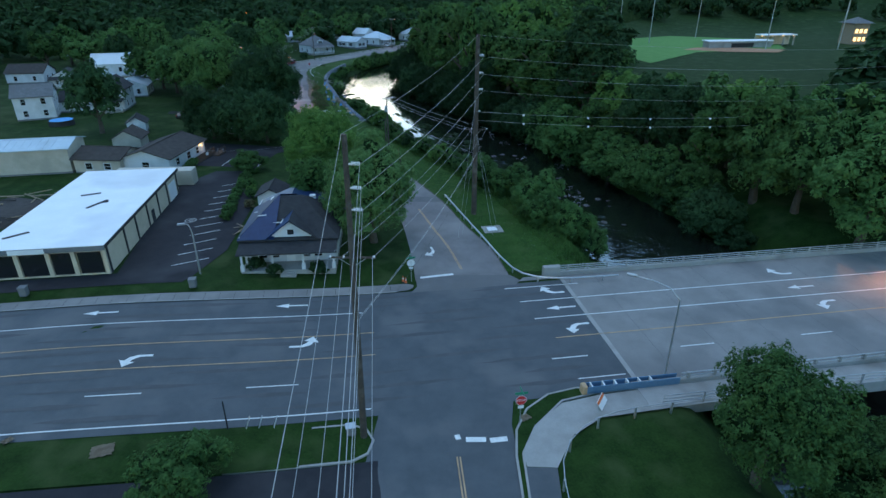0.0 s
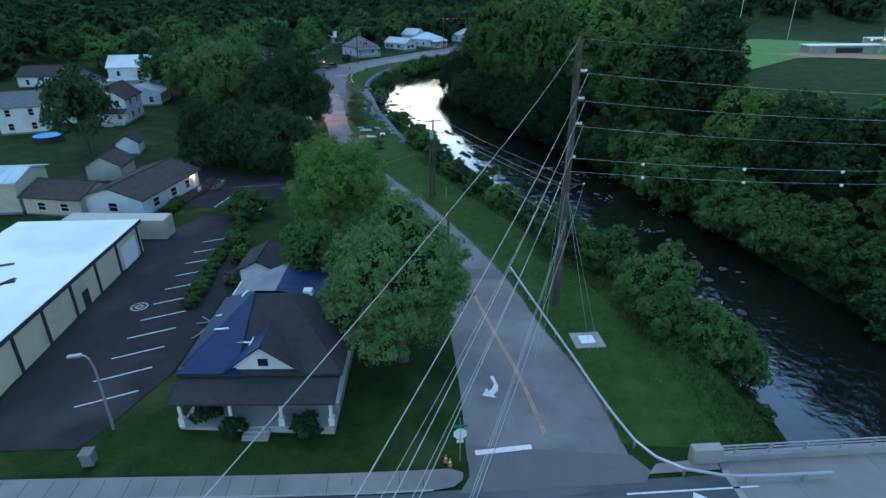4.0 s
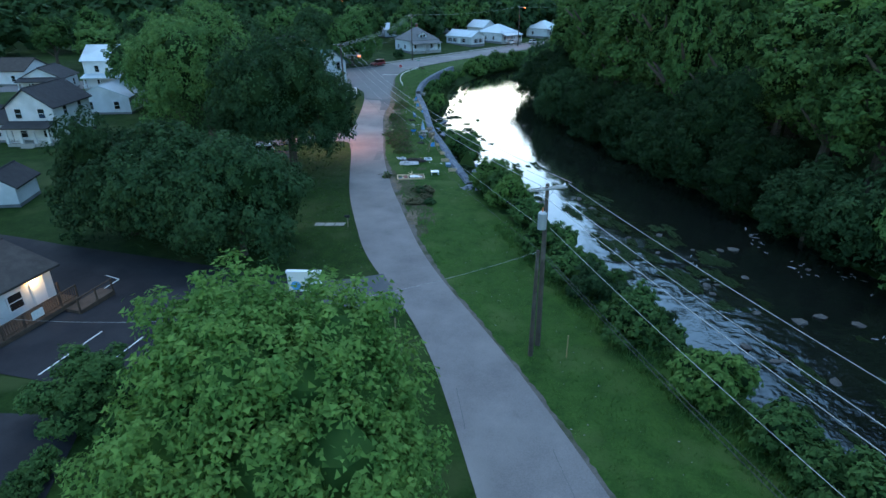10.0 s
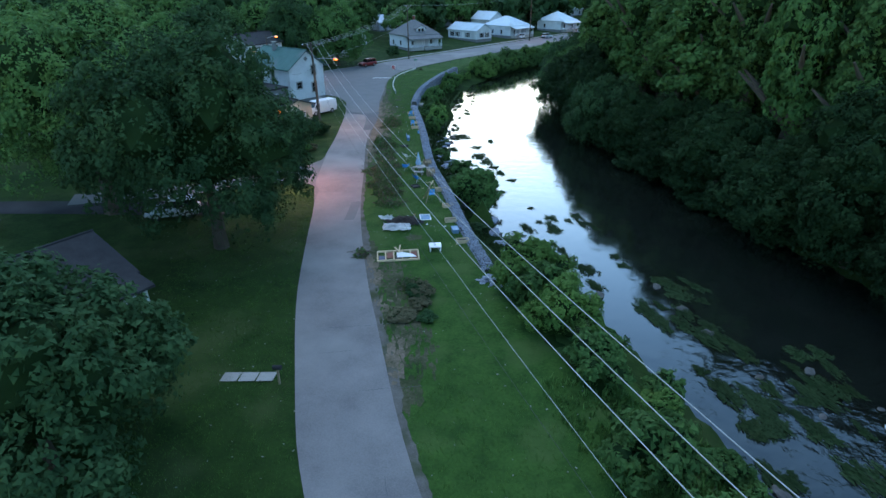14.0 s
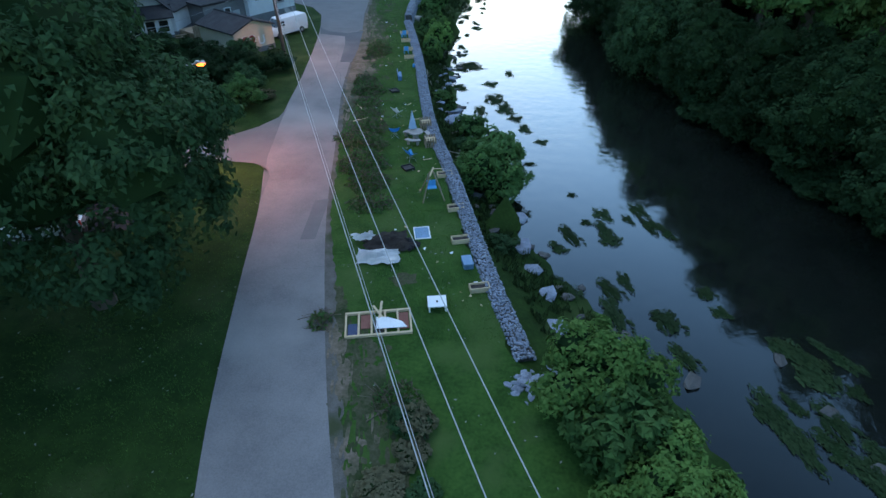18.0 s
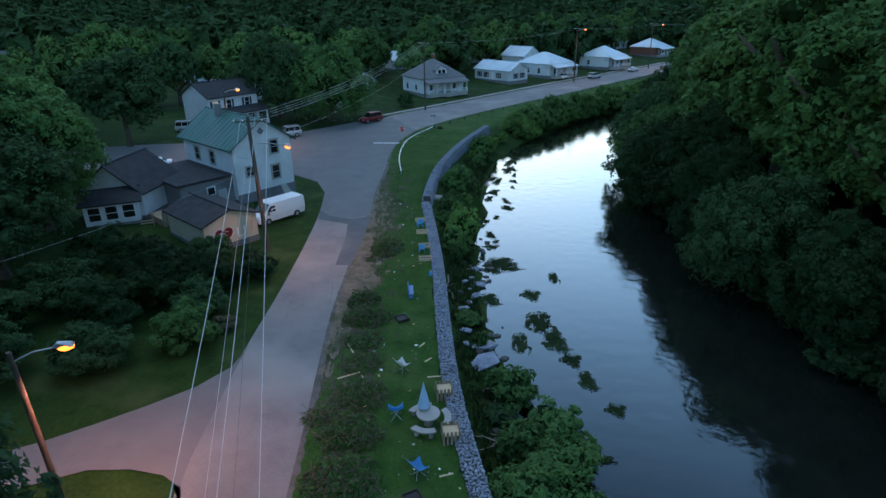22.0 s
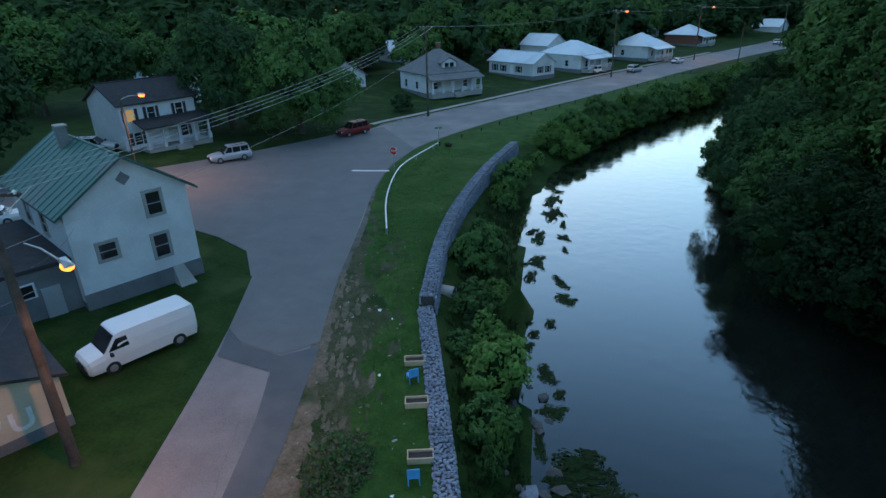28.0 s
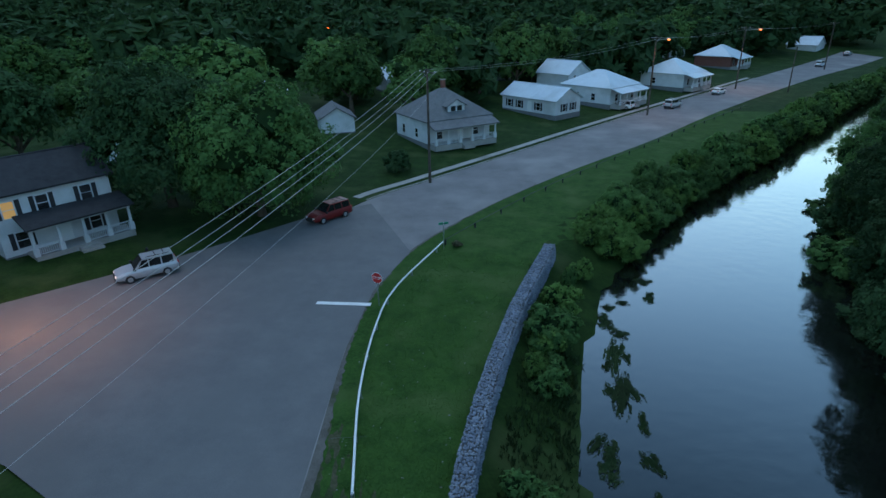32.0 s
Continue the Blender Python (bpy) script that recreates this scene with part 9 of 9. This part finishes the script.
for x, y in ((-26.9, 54.3), (-43.4, 51.9)):
    bx = place("litter_bin", x, y, 10, "square dark concrete litter bin on the pavement", "litter bin", "litter bins", z=gz(x, y) + 0.17)
    part("body", boxm(-0.35, 0.35, -0.35, 0.35, 0, 0.9, 0.03), "grey_wall", bx)
    part("lid", boxm(-0.4, 0.4, -0.4, 0.4, 0.9, 1.0, 0.03), "grey_wall", bx)
pd = place("utility_pad", 6.8, 72.6, 10, "square concrete pad with white hatch in the grass", "concrete pad")
part("pad", boxm(-1.35, 1.35, -1.2, 1.2, -0.1, 0.06, 0.02), "concrete", pd)
part("hatch", boxm(-0.7, 0.6, -0.6, 0.6, 0.06, 0.14, 0.02), "white_car", pd)
ec = place("electrical_box", -6.9, 33.2, 10, "grey electrical cabinet on the grass strip", "cabinet", z=gz(-6.9, 33.2) + 0.12)
part("body", boxm(-0.35, 0.35, -0.3, 0.3, 0, 0.7, 0.02), "grey_wall", ec)
part("lid", boxm(-0.38, 0.38, -0.33, 0.33, 0.7, 0.76, 0.01), "silver", ec)
for x, y, r, s in ((-24.0, 30.6, 20, 1.5), (6.4, 34.9, 30, 0.8), (-31.0, 31.2, 60, 0.7)):
    q = place("roofing_scrap", x, y, r, "torn brown roofing sheet blown onto the verge", "wreckage", "storm wreckage", z=gz(x, y) + 0.15)
    crumpled("sheet", q, s, s * 0.8, 0.15, int(s * 10), "wood", Matrix())
bd = place("road_work_sign", 12.9, 36.2, 60, "fallen white and orange road sign leaning on the path", "road sign", z=0.2)
c = part("plate", boxm(-0.75, 0.75, -0.03, 0.03, 0, 0.75, 0.01), "white_car", bd)
c.matrix_basis = pose(0, 0, 0.05, -40)
c = part("stripe", boxm(-0.75, 0.75, -0.036, -0.03, 0.5, 0.74), "orange", bd)
c.matrix_basis = pose(0, 0, 0.05, -40)
for i, x in enumerate((-14.8, -13.9, -12.8)):
    b = link("rod_marker", rod(bmesh.new(), (0, 0, 0), (0.55, -0.35, 1.5), 0.03, n=6), "white_car")
    b.matrix_world = pose(x, 33.4 + 0.1 * i, gz(x, 33.4) + 0.12)
    tagged(b, "leaning white marker rod on the grass strip", "marker", "marker rods")
tp = place("sign_post", -16.2, 33.4, 0, "thin dark sign post without its sign", "post")
part("post", boxm(-0.04, 0.04, -0.04, 0.04, 0, 2.6), "shingle", tp)
yp = place("marker_post", -8.6, 108.4, 0, "thin yellow pipeline marker post", "post")
part("post", boxm(-0.03, 0.03, -0.03, 0.03, 0, 1.7), "yellow_paint", yp)
# garden fence by the maple
gf = thing("chain_fence", Matrix(), "dark wire fence with leaning white post", "fence")
for a, b in (((-13.4, 88.6), (-15.6, 93.2)), ((-11.6, 83.2), (-13.4, 88.6))):
    for zz in (0.25, 0.65, 1.05):
        bm = bmesh.new()
        rod(bm, (*a, gz(*a) + zz), (*b, gz(*b) + zz), 0.012, n=4)
        part("wire", bm, "dark_wire", gf)
    part("post", boxm(a[0] - 0.04, a[0] + 0.04, a[1] - 0.04, a[1] + 0.04, gz(*a) - 0.1, gz(*a) + 1.15), "shingle", gf)
bm = bmesh.new()
rod(bm, (-11.9, 83.0, 0.1), (-12.6, 84.6, 0.7), 0.05, n=6)
part("fallen_post", bm, "white_car", gf)
# wreckage behind the damaged house
wk = place("wreckage_heap", -26.2, 72.0, 70, "heap of torn metal sheet and boards beside the house", "wreckage")
crumpled("metal_sheet", wk, 2.2, 1.0, 0.5, 8, "silver", Matrix())
for i in range(9):
    c = part("board", boxm(-rr.uniform(0.6, 1.5), rr.uniform(0.6, 1.5), -0.07, 0.07, 0, 0.04), "wood", wk)
    c.matrix_basis = pose(rr.uniform(-3.5, 2.5), rr.uniform(-0.8, 0.8), 0.1 + 0.05 * i, rr.uniform(-8, 8), rr.uniform(-8, 8), rr.uniform(0, 180))
# wreckage west of the shop
for i in range(26):
    x, y = -60.5 + rr.uniform(-5, 5), 76 + rr.uniform(-7, 7)
    b = link("debris_beam", boxm(-rr.uniform(0.8, 2.2), rr.uniform(0.8, 2.2), -0.08, 0.08, -0.06, 0.06), rr.choice(["wood", "brown_shingle", "wood"]))
    b.matrix_world = pose(x, y, gz(x, y) + rr.uniform(0.1, 1.2), rr.uniform(-20, 20), rr.uniform(-25, 25), rr.uniform(0, 180))
    tagged(b, "broken beam in the heap of wreckage", "wreckage", "wreckage beams")
b = link("wreckage_mound", hull(bmesh.new(), [(rr.uniform(-5, 5), rr.uniform(-7, 7), rr.uniform(-0.3, 0.9)) for _ in range(40)]), "brown_shingle")
b.matrix_world = pose(-60.5, 76, gz(-60.5, 76))
tagged(b, "dark mound of wrecked roofing beside the shop", "wreckage")


# ---- ball field ----
sheet("ball_field", [(85, 245), (120, 285), (170, 300), (190, 350), (140, 375), (95, 350), (78, 290)], "lawn", 0.65, "bright mown ball field across the river", "ball field", 12.0)
sheet("infield", [(118, 296), (135, 287), (158, 284), (168, 296), (150, 306), (128, 306)], "clay", 0.72, "orange clay infield of the ball field", "infield", 8.0)
dg = place("dugout", 150, 309, 8, "long pale dugout with dark opening", "dugout")
part("wall", boxm(-17, 17, -3, 3, -0.3, 3.2), "concrete", dg)
part("roof", boxm(-17.5, 17.5, -3.6, 3.6, 3.2, 3.6), "white_roof", dg)
# no hole: a black panel on the wall paints the shaded inside
part("opening", boxm(-5, 7, -3.1, -2.98, 0.4, 2.4), "black", dg)
cs = place("concession_stand", 176, 322, 8, "lit canopy stand beside the ball field", "stand")
part("roof", boxm(-10, 10, -3, 3, 5.0, 5.5), "white_roof", cs)
for x in (-9, -3, 3, 9):
    part("column", boxm(x - 0.3, x + 0.3, -2.5, -1.9, -0.3, 5.0), "concrete", cs)
    part("lamp", boxm(x - 0.7, x + 0.7, -2.2, -1.7, 4.6, 4.95), "lamp_warm", cs)
part("back_wall", boxm(-10, 10, 2.4, 3, -0.3, 5.0), "cream", cs)
tw = place("press_tower", 222, 330, 8, "two-level lit timber press tower", "tower")
part("body", boxm(-4.5, 4.5, -4.5, 4.5, -0.3, 10.5), "wood", tw)
for x in (-2.6, 0, 2.6):
    part("lit_window", boxm(x - 0.8, x + 0.8, -4.6, -4.48, 5.6, 7.6), "lamp_warm", tw)
    part("lit_window", boxm(x - 0.8, x + 0.8, -4.6, -4.48, 1.6, 3.6), "lamp_warm", tw)
bm = bmesh.new()
hull(bm, [(-6, -6, 10.5), (6, -6, 10.5), (6, 6, 10.5), (-6, 6, 10.5), (0, 0, 13.5)])
part("roof", bm, "grey_shingle", tw)
for i, (x, y) in enumerate([(150, 362), (158, 296), (112, 330), (225, 345), (196, 300), (245, 330), (105, 365)]):
    fp_ = place("floodlight_mast", x, y, 0, "tall steel floodlight mast beside the ball field", "light mast", "floodlight masts")
    bm = bmesh.new()
    rod(bm, (0, 0, -0.3), (0, 0, 24), 0.25, 0.14, 8)
    part("mast", bm, "steel", fp_)
    part("lamp_bar", boxm(-2.6, 2.6, -0.2, 0.2, 23.4, 23.9), "silver", fp_)
    for k in range(4):
        part("floodlight", boxm(-2.4 + 1.4 * k, -1.7 + 1.4 * k, -0.5, -0.2, 23.5, 24.2, 0.05), "silver", fp_)
# small lights among the far trees
for i, (x, y, z) in enumerate([(-150, 330, 11), (-118, 372, 12), (-60, 405, 12), (-196, 300, 11), (10, 470, 14), (-92, 380, 10)]):
    fl = thing("street_lamp", pose(x, y, gz(x, y)), "distant lit orange lamp on a pole among trees", "street lamp", "sodium lamps")
    bm = bmesh.new()
    rod(bm, (0, 0, 0), (0, 0, z), 0.12, 0.08, 6)
    part("pole", bm, "pole", fl)
    bm = bmesh.new()
    bmesh.ops.create_icosphere(bm, subdivisions=1, radius=0.4, matrix=Matrix.Translation((0, 0, z)))
    part("lens", bm, "lamp_orange", fl)

# painted ring and diamond on the car park
bm = bmesh.new()
for r0, r1, n, turn in ((0.62, 0.8, 20, 0.0), (0.22, 0.5, 4, 0.4)):
    for k in range(n):
        a0, a1 = turn + 6.2832 * k / n, turn + 6.2832 * (k + 1) / n
        bm.faces.new([bm.verts.new((math.cos(a) * r, math.sin(a) * r, 0)) for a, r in ((a0, r0), (a0, r1), (a1, r1), (a1, r0))])
bmesh.ops.recalc_face_normals(bm, faces=bm.faces)
o = link("painted_ring", bm, "grey_trim", lot)
o.location = (-34.6, 72.9, gz(-34.6, 72.9) + 0.09)
# fence between the maple and the road
fp = thing("fence", Matrix.Translation((0, 0, 0)), "low black wire fence beside the road", "fence")
for k in range(6):
    x, y = -16.7 + 4.75 * k / 5, 98.9 - 11.4 * k / 5
    bm = bmesh.new()
    rod(bm, (x, y, gz(x, y) - 0.1), (x, y, gz(x, y) + 1.15), 0.03, n=6)
    part("post", bm, "black", fp)
    if k:
        for h in (0.25, 0.65, 1.08):
            bm = bmesh.new()
            rod(bm, (x - 0.95, y + 2.28, gz(x - 0.95, y + 2.28) + h), (x, y, gz(x, y) + h), 0.012, n=5)
            part("rail", bm, "black", fp)


# ---- rough grass, verge edges and road wear ----
def grass_tufts(name, pts, h0, h1, mat, label, seed):
    """Clumps of upright blades at the given places, joined."""
    rng = np.random.default_rng(seed)
    P = np.array(pts)
    P = np.repeat(P, 7, 0) + rng.normal(0, 0.13, (len(P) * 7, 2))
    z = ground(P[:, 0], P[:, 1])
    n = len(P)
    a = rng.uniform(0, 6.2832, n)
    h = rng.uniform(h0, h1, n)
    w = h * 0.16
    lean = rng.normal(0, 0.3, (n, 2)) * h[:, None]
    c, s = np.cos(a), np.sin(a)
    A = np.column_stack([P[:, 0] - c * w, P[:, 1] - s * w, z - 0.03])
    B = np.column_stack([P[:, 0] + c * w, P[:, 1] + s * w, z - 0.03])
    C = np.column_stack([P[:, 0] + lean[:, 0], P[:, 1] + lean[:, 1], z + h])
    V = np.stack([A, B, C], 1).reshape(-1, 3)
    me = bpy.data.meshes.new(name)
    me.vertices.add(3 * n)
    me.vertices.foreach_set("co", V.ravel())
    me.loops.add(3 * n)
    me.loops.foreach_set("vertex_index", np.arange(3 * n))
    me.polygons.add(n)
    me.polygons.foreach_set("loop_start", np.arange(0, 3 * n, 3))
    me.update(calc_edges=True)
    tagged(link_mesh(name, me, mat), label, "grass", kind="stuff")


def between(la, lb, y0, y1, n, seed, lo=0.0, hi=1.0):
    rng = np.random.default_rng(seed)
    y = rng.uniform(y0, y1, n)
    xa, xb = np.interp(y, la[:, 1], la[:, 0]), np.interp(y, lb[:, 1], lb[:, 0])
    k = rng.uniform(lo, hi, n)
    return np.column_stack([xa + (xb - xa) * k, y])


def grass_sheet(la, lb, y0, y1, lo, hi, label):
    """Lusher grass laid on the land between two lines, with ragged margins."""
    rng = np.random.default_rng(int(y0))
    ys = np.arange(y0, y1, 0.8)
    v, cross = [], 9
    for y in ys:
        xa, xb = np.interp(y, la[:, 1], la[:, 0]), np.interp(y, lb[:, 1], lb[:, 0])
        a, b = lo, hi - rng.uniform(0, 0.06)
        for k in range(cross):
            q = a + (b - a) * k / (cross - 1)
            v.append((xa + (xb - xa) * q, y, 0))
    v = np.array(v)
    v[:, 2] = ground(v[:, 0], v[:, 1]) + 0.04
    f = [(a * cross + k, a * cross + k + 1, a * cross + cross + k + 1, a * cross + cross + k) for a in range(len(ys) - 1) for k in range(cross - 1)]
    tagged(raw("grass_verge", v, f, "lush_grass", smooth=True), label, "grass", kind="structure")


e_low, l_low = east[east[:, 1] < 200], bank_l[(bank_l[:, 1] > 40) & (bank_l[:, 1] < 230)]
grass_tufts("rough_grass", between(e_low, l_low, 60, 130, 6000, 1, 0.45, 0.98), 0.15, 0.45, "blade", "tall rough grass on the river bank", 1)
grass_tufts("verge_grass", between(e_low, l_low, 60, 130, 5000, 2, 0.03, 0.5), 0.06, 0.2, "blade", "short tufted grass beside the road", 2)
wl_line = np.array(WALL + WALL_UP, float)
far_edge = np.vstack([l_low[l_low[:, 1] < 136], wl_line, bank_l[(bank_l[:, 1] > 246) & (bank_l[:, 1] < 330)] + np.array([-3.0, 1.5])])
grass_sheet(east[east[:, 1] < 320], far_edge, 60, 318, 0.0, 0.97, "lush green verge between the riverside road and the bank")
grass_tufts("lawn_grass", between(east[(east[:, 1] > 140) & (east[:, 1] < 236)], wl_line, 143, 240, 17000, 3, 0.22, 0.95), 0.05, 0.15, "blade", "short lawn grass beside the wall", 3)
grass_tufts("bank_growth", between(wl_line, l_low, 143, 229, 2200, 4, 0.25, 1.0), 0.15, 0.5, "weed", "rank growth below the wall", 4)
grass_tufts("lawn_grass", between(east[(east[:, 1] > 120) & (east[:, 1] < 236)], wl_line, 143, 216, 7000, 13, 0.05, 0.7), 0.03, 0.09, "blade", "sparse short grass on the worn strip", 13)
west_low = west[west[:, 1] < 160]
lawn_w = west_low + np.array([-14.0, 2.0])
grass_tufts("lawn_grass", between(west_low, lawn_w, 118, 156, 4000, 5, 0.02, 0.8), 0.05, 0.14, "blade", "short lawn grass beside the road", 5)


# trodden earth beside the riverside road
def earth_strip(y0, y1, w0, w1, seed, mat, label, lift=0.03, off=0.0):
    """Bare ground along the road's east edge, with a ragged outer margin."""
    rng = np.random.default_rng(seed)
    ey = east[east[:, 1] < 262]
    n = int((y1 - y0) / 0.3)
    v, cross = [], 7
    walk_ = 0.5
    for i in range(n + 1):
        y = y0 + (y1 - y0) * i / n
        walk_ = min(1.0, max(0.0, walk_ + rng.uniform(-0.16, 0.16)))
        fade = min(1.0, 3.0 * i / n, 3.0 * (n - i) / n)
        w = (w0 + (w1 - w0) * walk_) * fade + 0.05 + rng.uniform(0, 0.18)
        x = np.interp(y, ey[:, 1], ey[:, 0]) - 0.12 + off
        for k in range(cross):
            v.append((x + w * k / (cross - 1), y + 0.22 * w * k / (cross - 1), 0))
    v = np.array(v)
    v[:, 2] = ground(v[:, 0], v[:, 1], False) + lift
    f = [(a * cross + k, a * cross + k + 1, a * cross + cross + k + 1, a * cross + cross + k) for a in range(n) for k in range(cross - 1)]
    tagged(raw("bare_earth", v, f, mat, smooth=True), label, "bare earth", kind="structure")


earth_strip(124, 262, 0.4, 1.2, 6, "thin_grass", "thin dry grass beside the road", 0.022)


def earth_blotches(y0, y1, reach, count, mat, label, seed, lift):
    """Ragged worn spots that thin out away from the road's east edge."""
    rng = np.random.default_rng(seed)
    ey = east[east[:, 1] < 262]
    v, f = [], []
    for i in range(count):
        y = rng.uniform(y0, y1)
        edge = min(1.0, (y - y0) / 5 + 0.2, (y1 - y) / 5 + 0.2)
        u = reach * edge * min(rng.random(), rng.uniform(0.2, 1.25))
        x = np.interp(y, ey[:, 1], ey[:, 0]) + u
        L, W = rng.uniform(0.12, 0.75), rng.uniform(0.06, 0.24)
        n0 = len(v)
        for k in range(11):
            t = 6.2832 * k / 11
            q = rng.uniform(0.55, 1.2)
            a, b = math.cos(t) * W * q, math.sin(t) * L * q
            v.append((x + a - 0.27 * b, y + b, lift + 0.006 * i / count))
        f.append(tuple(range(n0, n0 + 11)))
    v = np.array(v)
    v[:, 2] += ground(v[:, 0], v[:, 1], False)
    tagged(raw("bare_earth", v, f, mat), label, "bare earth", kind="stuff")


earth_strip(164, 215, 2.2, 4.4, 7, "thin_grass", "thin worn grass between road and lawn", 0.045)
earth_strip(169, 203, 1.2, 3.2, 12, "mottled", "trodden bare earth beside the road", 0.052)
earth_blotches(164, 216, 5.0, 380, "thin_grass", "thin worn grass between road and lawn", 7, 0.045)
earth_blotches(168, 204, 3.8, 260, "mottled", "trodden bare earth beside the road", 9, 0.06)
earth_blotches(126, 146, 3.6, 420, "thin_grass", "worn dry patch beside the road", 8, 0.045)
earth_blotches(128, 143, 2.0, 180, "mottled", "trodden bare earth beside the road", 10, 0.054)
earth_strip(60, 262, 0.12, 0.5, 11, "gravel", "ragged gravelly edge of the road", 0.058)
for k, (cx, cy, rx, ry) in enumerate([(-45.6, 202.5, 0.7, 1.6), (-44.3, 205.5, 0.5, 0.9), (-43.2, 198.6, 0.6, 1.3), (-44.8, 209.0, 0.35, 1.0), (-42.4, 192.4, 0.9, 1.8), (-26.6, 139.0, 0.7, 1.0), (-27.2, 147.4, 0.8, 0.7)] ):
    rng_ = random.Random(90 + k)
    pts = [(cx + rx * math.cos(0.42 * q) * rng_.uniform(0.6, 1.25), cy + ry * math.sin(0.42 * q) * rng_.uniform(0.6, 1.25)) for q in range(15)]
    sheet("bare_earth", pts, "thin_grass", 0.062, "worn bare patch in the lawn", "bare earth", 0.8)

# fallen leaves and litter on the grass
lr = np.random.default_rng(44)
pts = np.vstack([between(west_low, lawn_w, 118, 156, 260, 21), between(east[(east[:, 1] > 140) & (east[:, 1] < 236)], wl_line, 143, 236, 420, 22, 0.1, 0.95), between(e_low, l_low, 62, 141, 260, 23, 0.02, 0.6)])
lv, lf = [], []
for i, (x, y) in enumerate(pts):
    z = gz(x, y) + 0.05
    s, a = lr.uniform(0.02, 0.06), lr.uniform(0, 6.28)
    for k in range(4):
        t = a + 1.5708 * k
        lv.append((x + math.cos(t) * s * (1.5 if k % 2 else 0.8), y + math.sin(t) * s * (1.5 if k % 2 else 0.8), z + lr.uniform(0, 0.04)))
    lf.append((4 * i, 4 * i + 1, 4 * i + 2, 4 * i + 3))
tagged(raw("leaf_litter", lv, lf, "pale_litter"), "scattered pale leaves and scraps on the grass", "litter", kind="stuff")

# cracks and tar seams in the riverside road
cr = random.Random(71)
for i in range(18):
    y = cr.uniform(88, 226)
    k = cr.uniform(0.08, 0.92)
    xe, xw = float(np.interp(y, east[:175, 1], east[:175, 0])), float(np.interp(y, west[:190, 1], west[:190, 0]))
    x = xe + (xw - xe) * k
    across = cr.random() < 0.35
    hx, hy = (0.94, 0.3) if across else (-0.32, 0.95)
    v, f, w = [], [], cr.uniform(0.006, 0.014)
    for q in range(cr.randint(5, 11)):
        v += [(x - w * hy, y + w * hx, 0), (x + w * hy, y - w * hx, 0)]
        x += hx * 0.5 + cr.uniform(-0.07, 0.07)
        y += hy * 0.5 + cr.uniform(-0.07, 0.07)
    v = np.array(v)
    v[:, 2] = ground(v[:, 0], v[:, 1], False) + 0.056
    raw("crack", v, [(2 * q, 2 * q + 1, 2 * q + 3, 2 * q + 2) for q in range(len(v) // 2 - 1)], "asphalt_new", road)
# round pool behind the far white house
pl_ = place("swimming_pool", -87.1, 130.9, 0, "round raised pool with bright blue water", "pool")
bm = bmesh.new()
rod(bm, (0, 0, -0.2), (0, 0, 1.1), 2.6, 2.6, 28)
part("side", bm, "shingle", pl_)
bm = bmesh.new()
rod(bm, (0, 0, 1.1), (0, 0, 1.13), 2.4, 2.4, 28)
part("pool_water", bm, "blue_chair", pl_, "bright blue pool water")
jg = place("water_jug", -35.0, 182.8, 0, "small blue jug with yellow cap beside the wall", "jug")
bm = bmesh.new()
rod(bm, (0, 0, 0), (0, 0, 0.34), 0.15, 0.14, 12)
rod(bm, (0, 0, 0.34), (0, 0, 0.44), 0.14, 0.06, 12)
part("body", bm, "blue_chair", jg)
bm = bmesh.new()
rod(bm, (0, 0, 0.44), (0, 0, 0.52), 0.06, 0.06, 10)
part("cap", bm, "yellow_paint", jg)
far_kerb = west[(west[:, 1] > 252) & (west[:, 1] < 372)]
nk = np.gradient(far_kerb, axis=0)
nk = np.column_stack([-nk[:, 1], nk[:, 0]]) / np.linalg.norm(nk, axis=1)[:, None]
walkway = ribbon("pavement", far_kerb + nk * 2.3, far_kerb + nk * 1.2, "concrete", 0.08, 3)
tagged(walkway, "narrow pale concrete pavement in front of the houses", "pavement", kind="structure")
kerb_ = ribbon("kerb", far_kerb + nk * 0.2, far_kerb - nk * 0.02, "concrete", 0.12, 2, parent=walkway)
# darkened wheel paths on the main road
tr_ = random.Random(15)
for u in (53.2, 49.4, 45.6, 41.9, 38.3):
    for o in (-0.85, 0.85):
        q = -70.0
        while q < 14:
            L_ = tr_.uniform(5, 16)
            a_ = np.array([main(q + L_ * k / 8, u + o + tr_.uniform(-0.06, 0.06)) for k in range(9)])
            w_ = [0.02 + 0.26 * math.sin(math.pi * k / 8) * tr_.uniform(0.7, 1.2) for k in range(9)]
            v = np.array([(p[0] - DY * e * w, p[1] + DX * e * w, 0) for p, w in zip(a_, w_) for e in (-1, 1)])
            v[:, 2] = ground(v[:, 0], v[:, 1], False) + 0.052
            raw("tyre_mark", v, [(2 * k, 2 * k + 2, 2 * k + 3, 2 * k + 1) for k in range(8)], "asphalt_worn", main_road)
            q += L_ + tr_.uniform(2, 9)
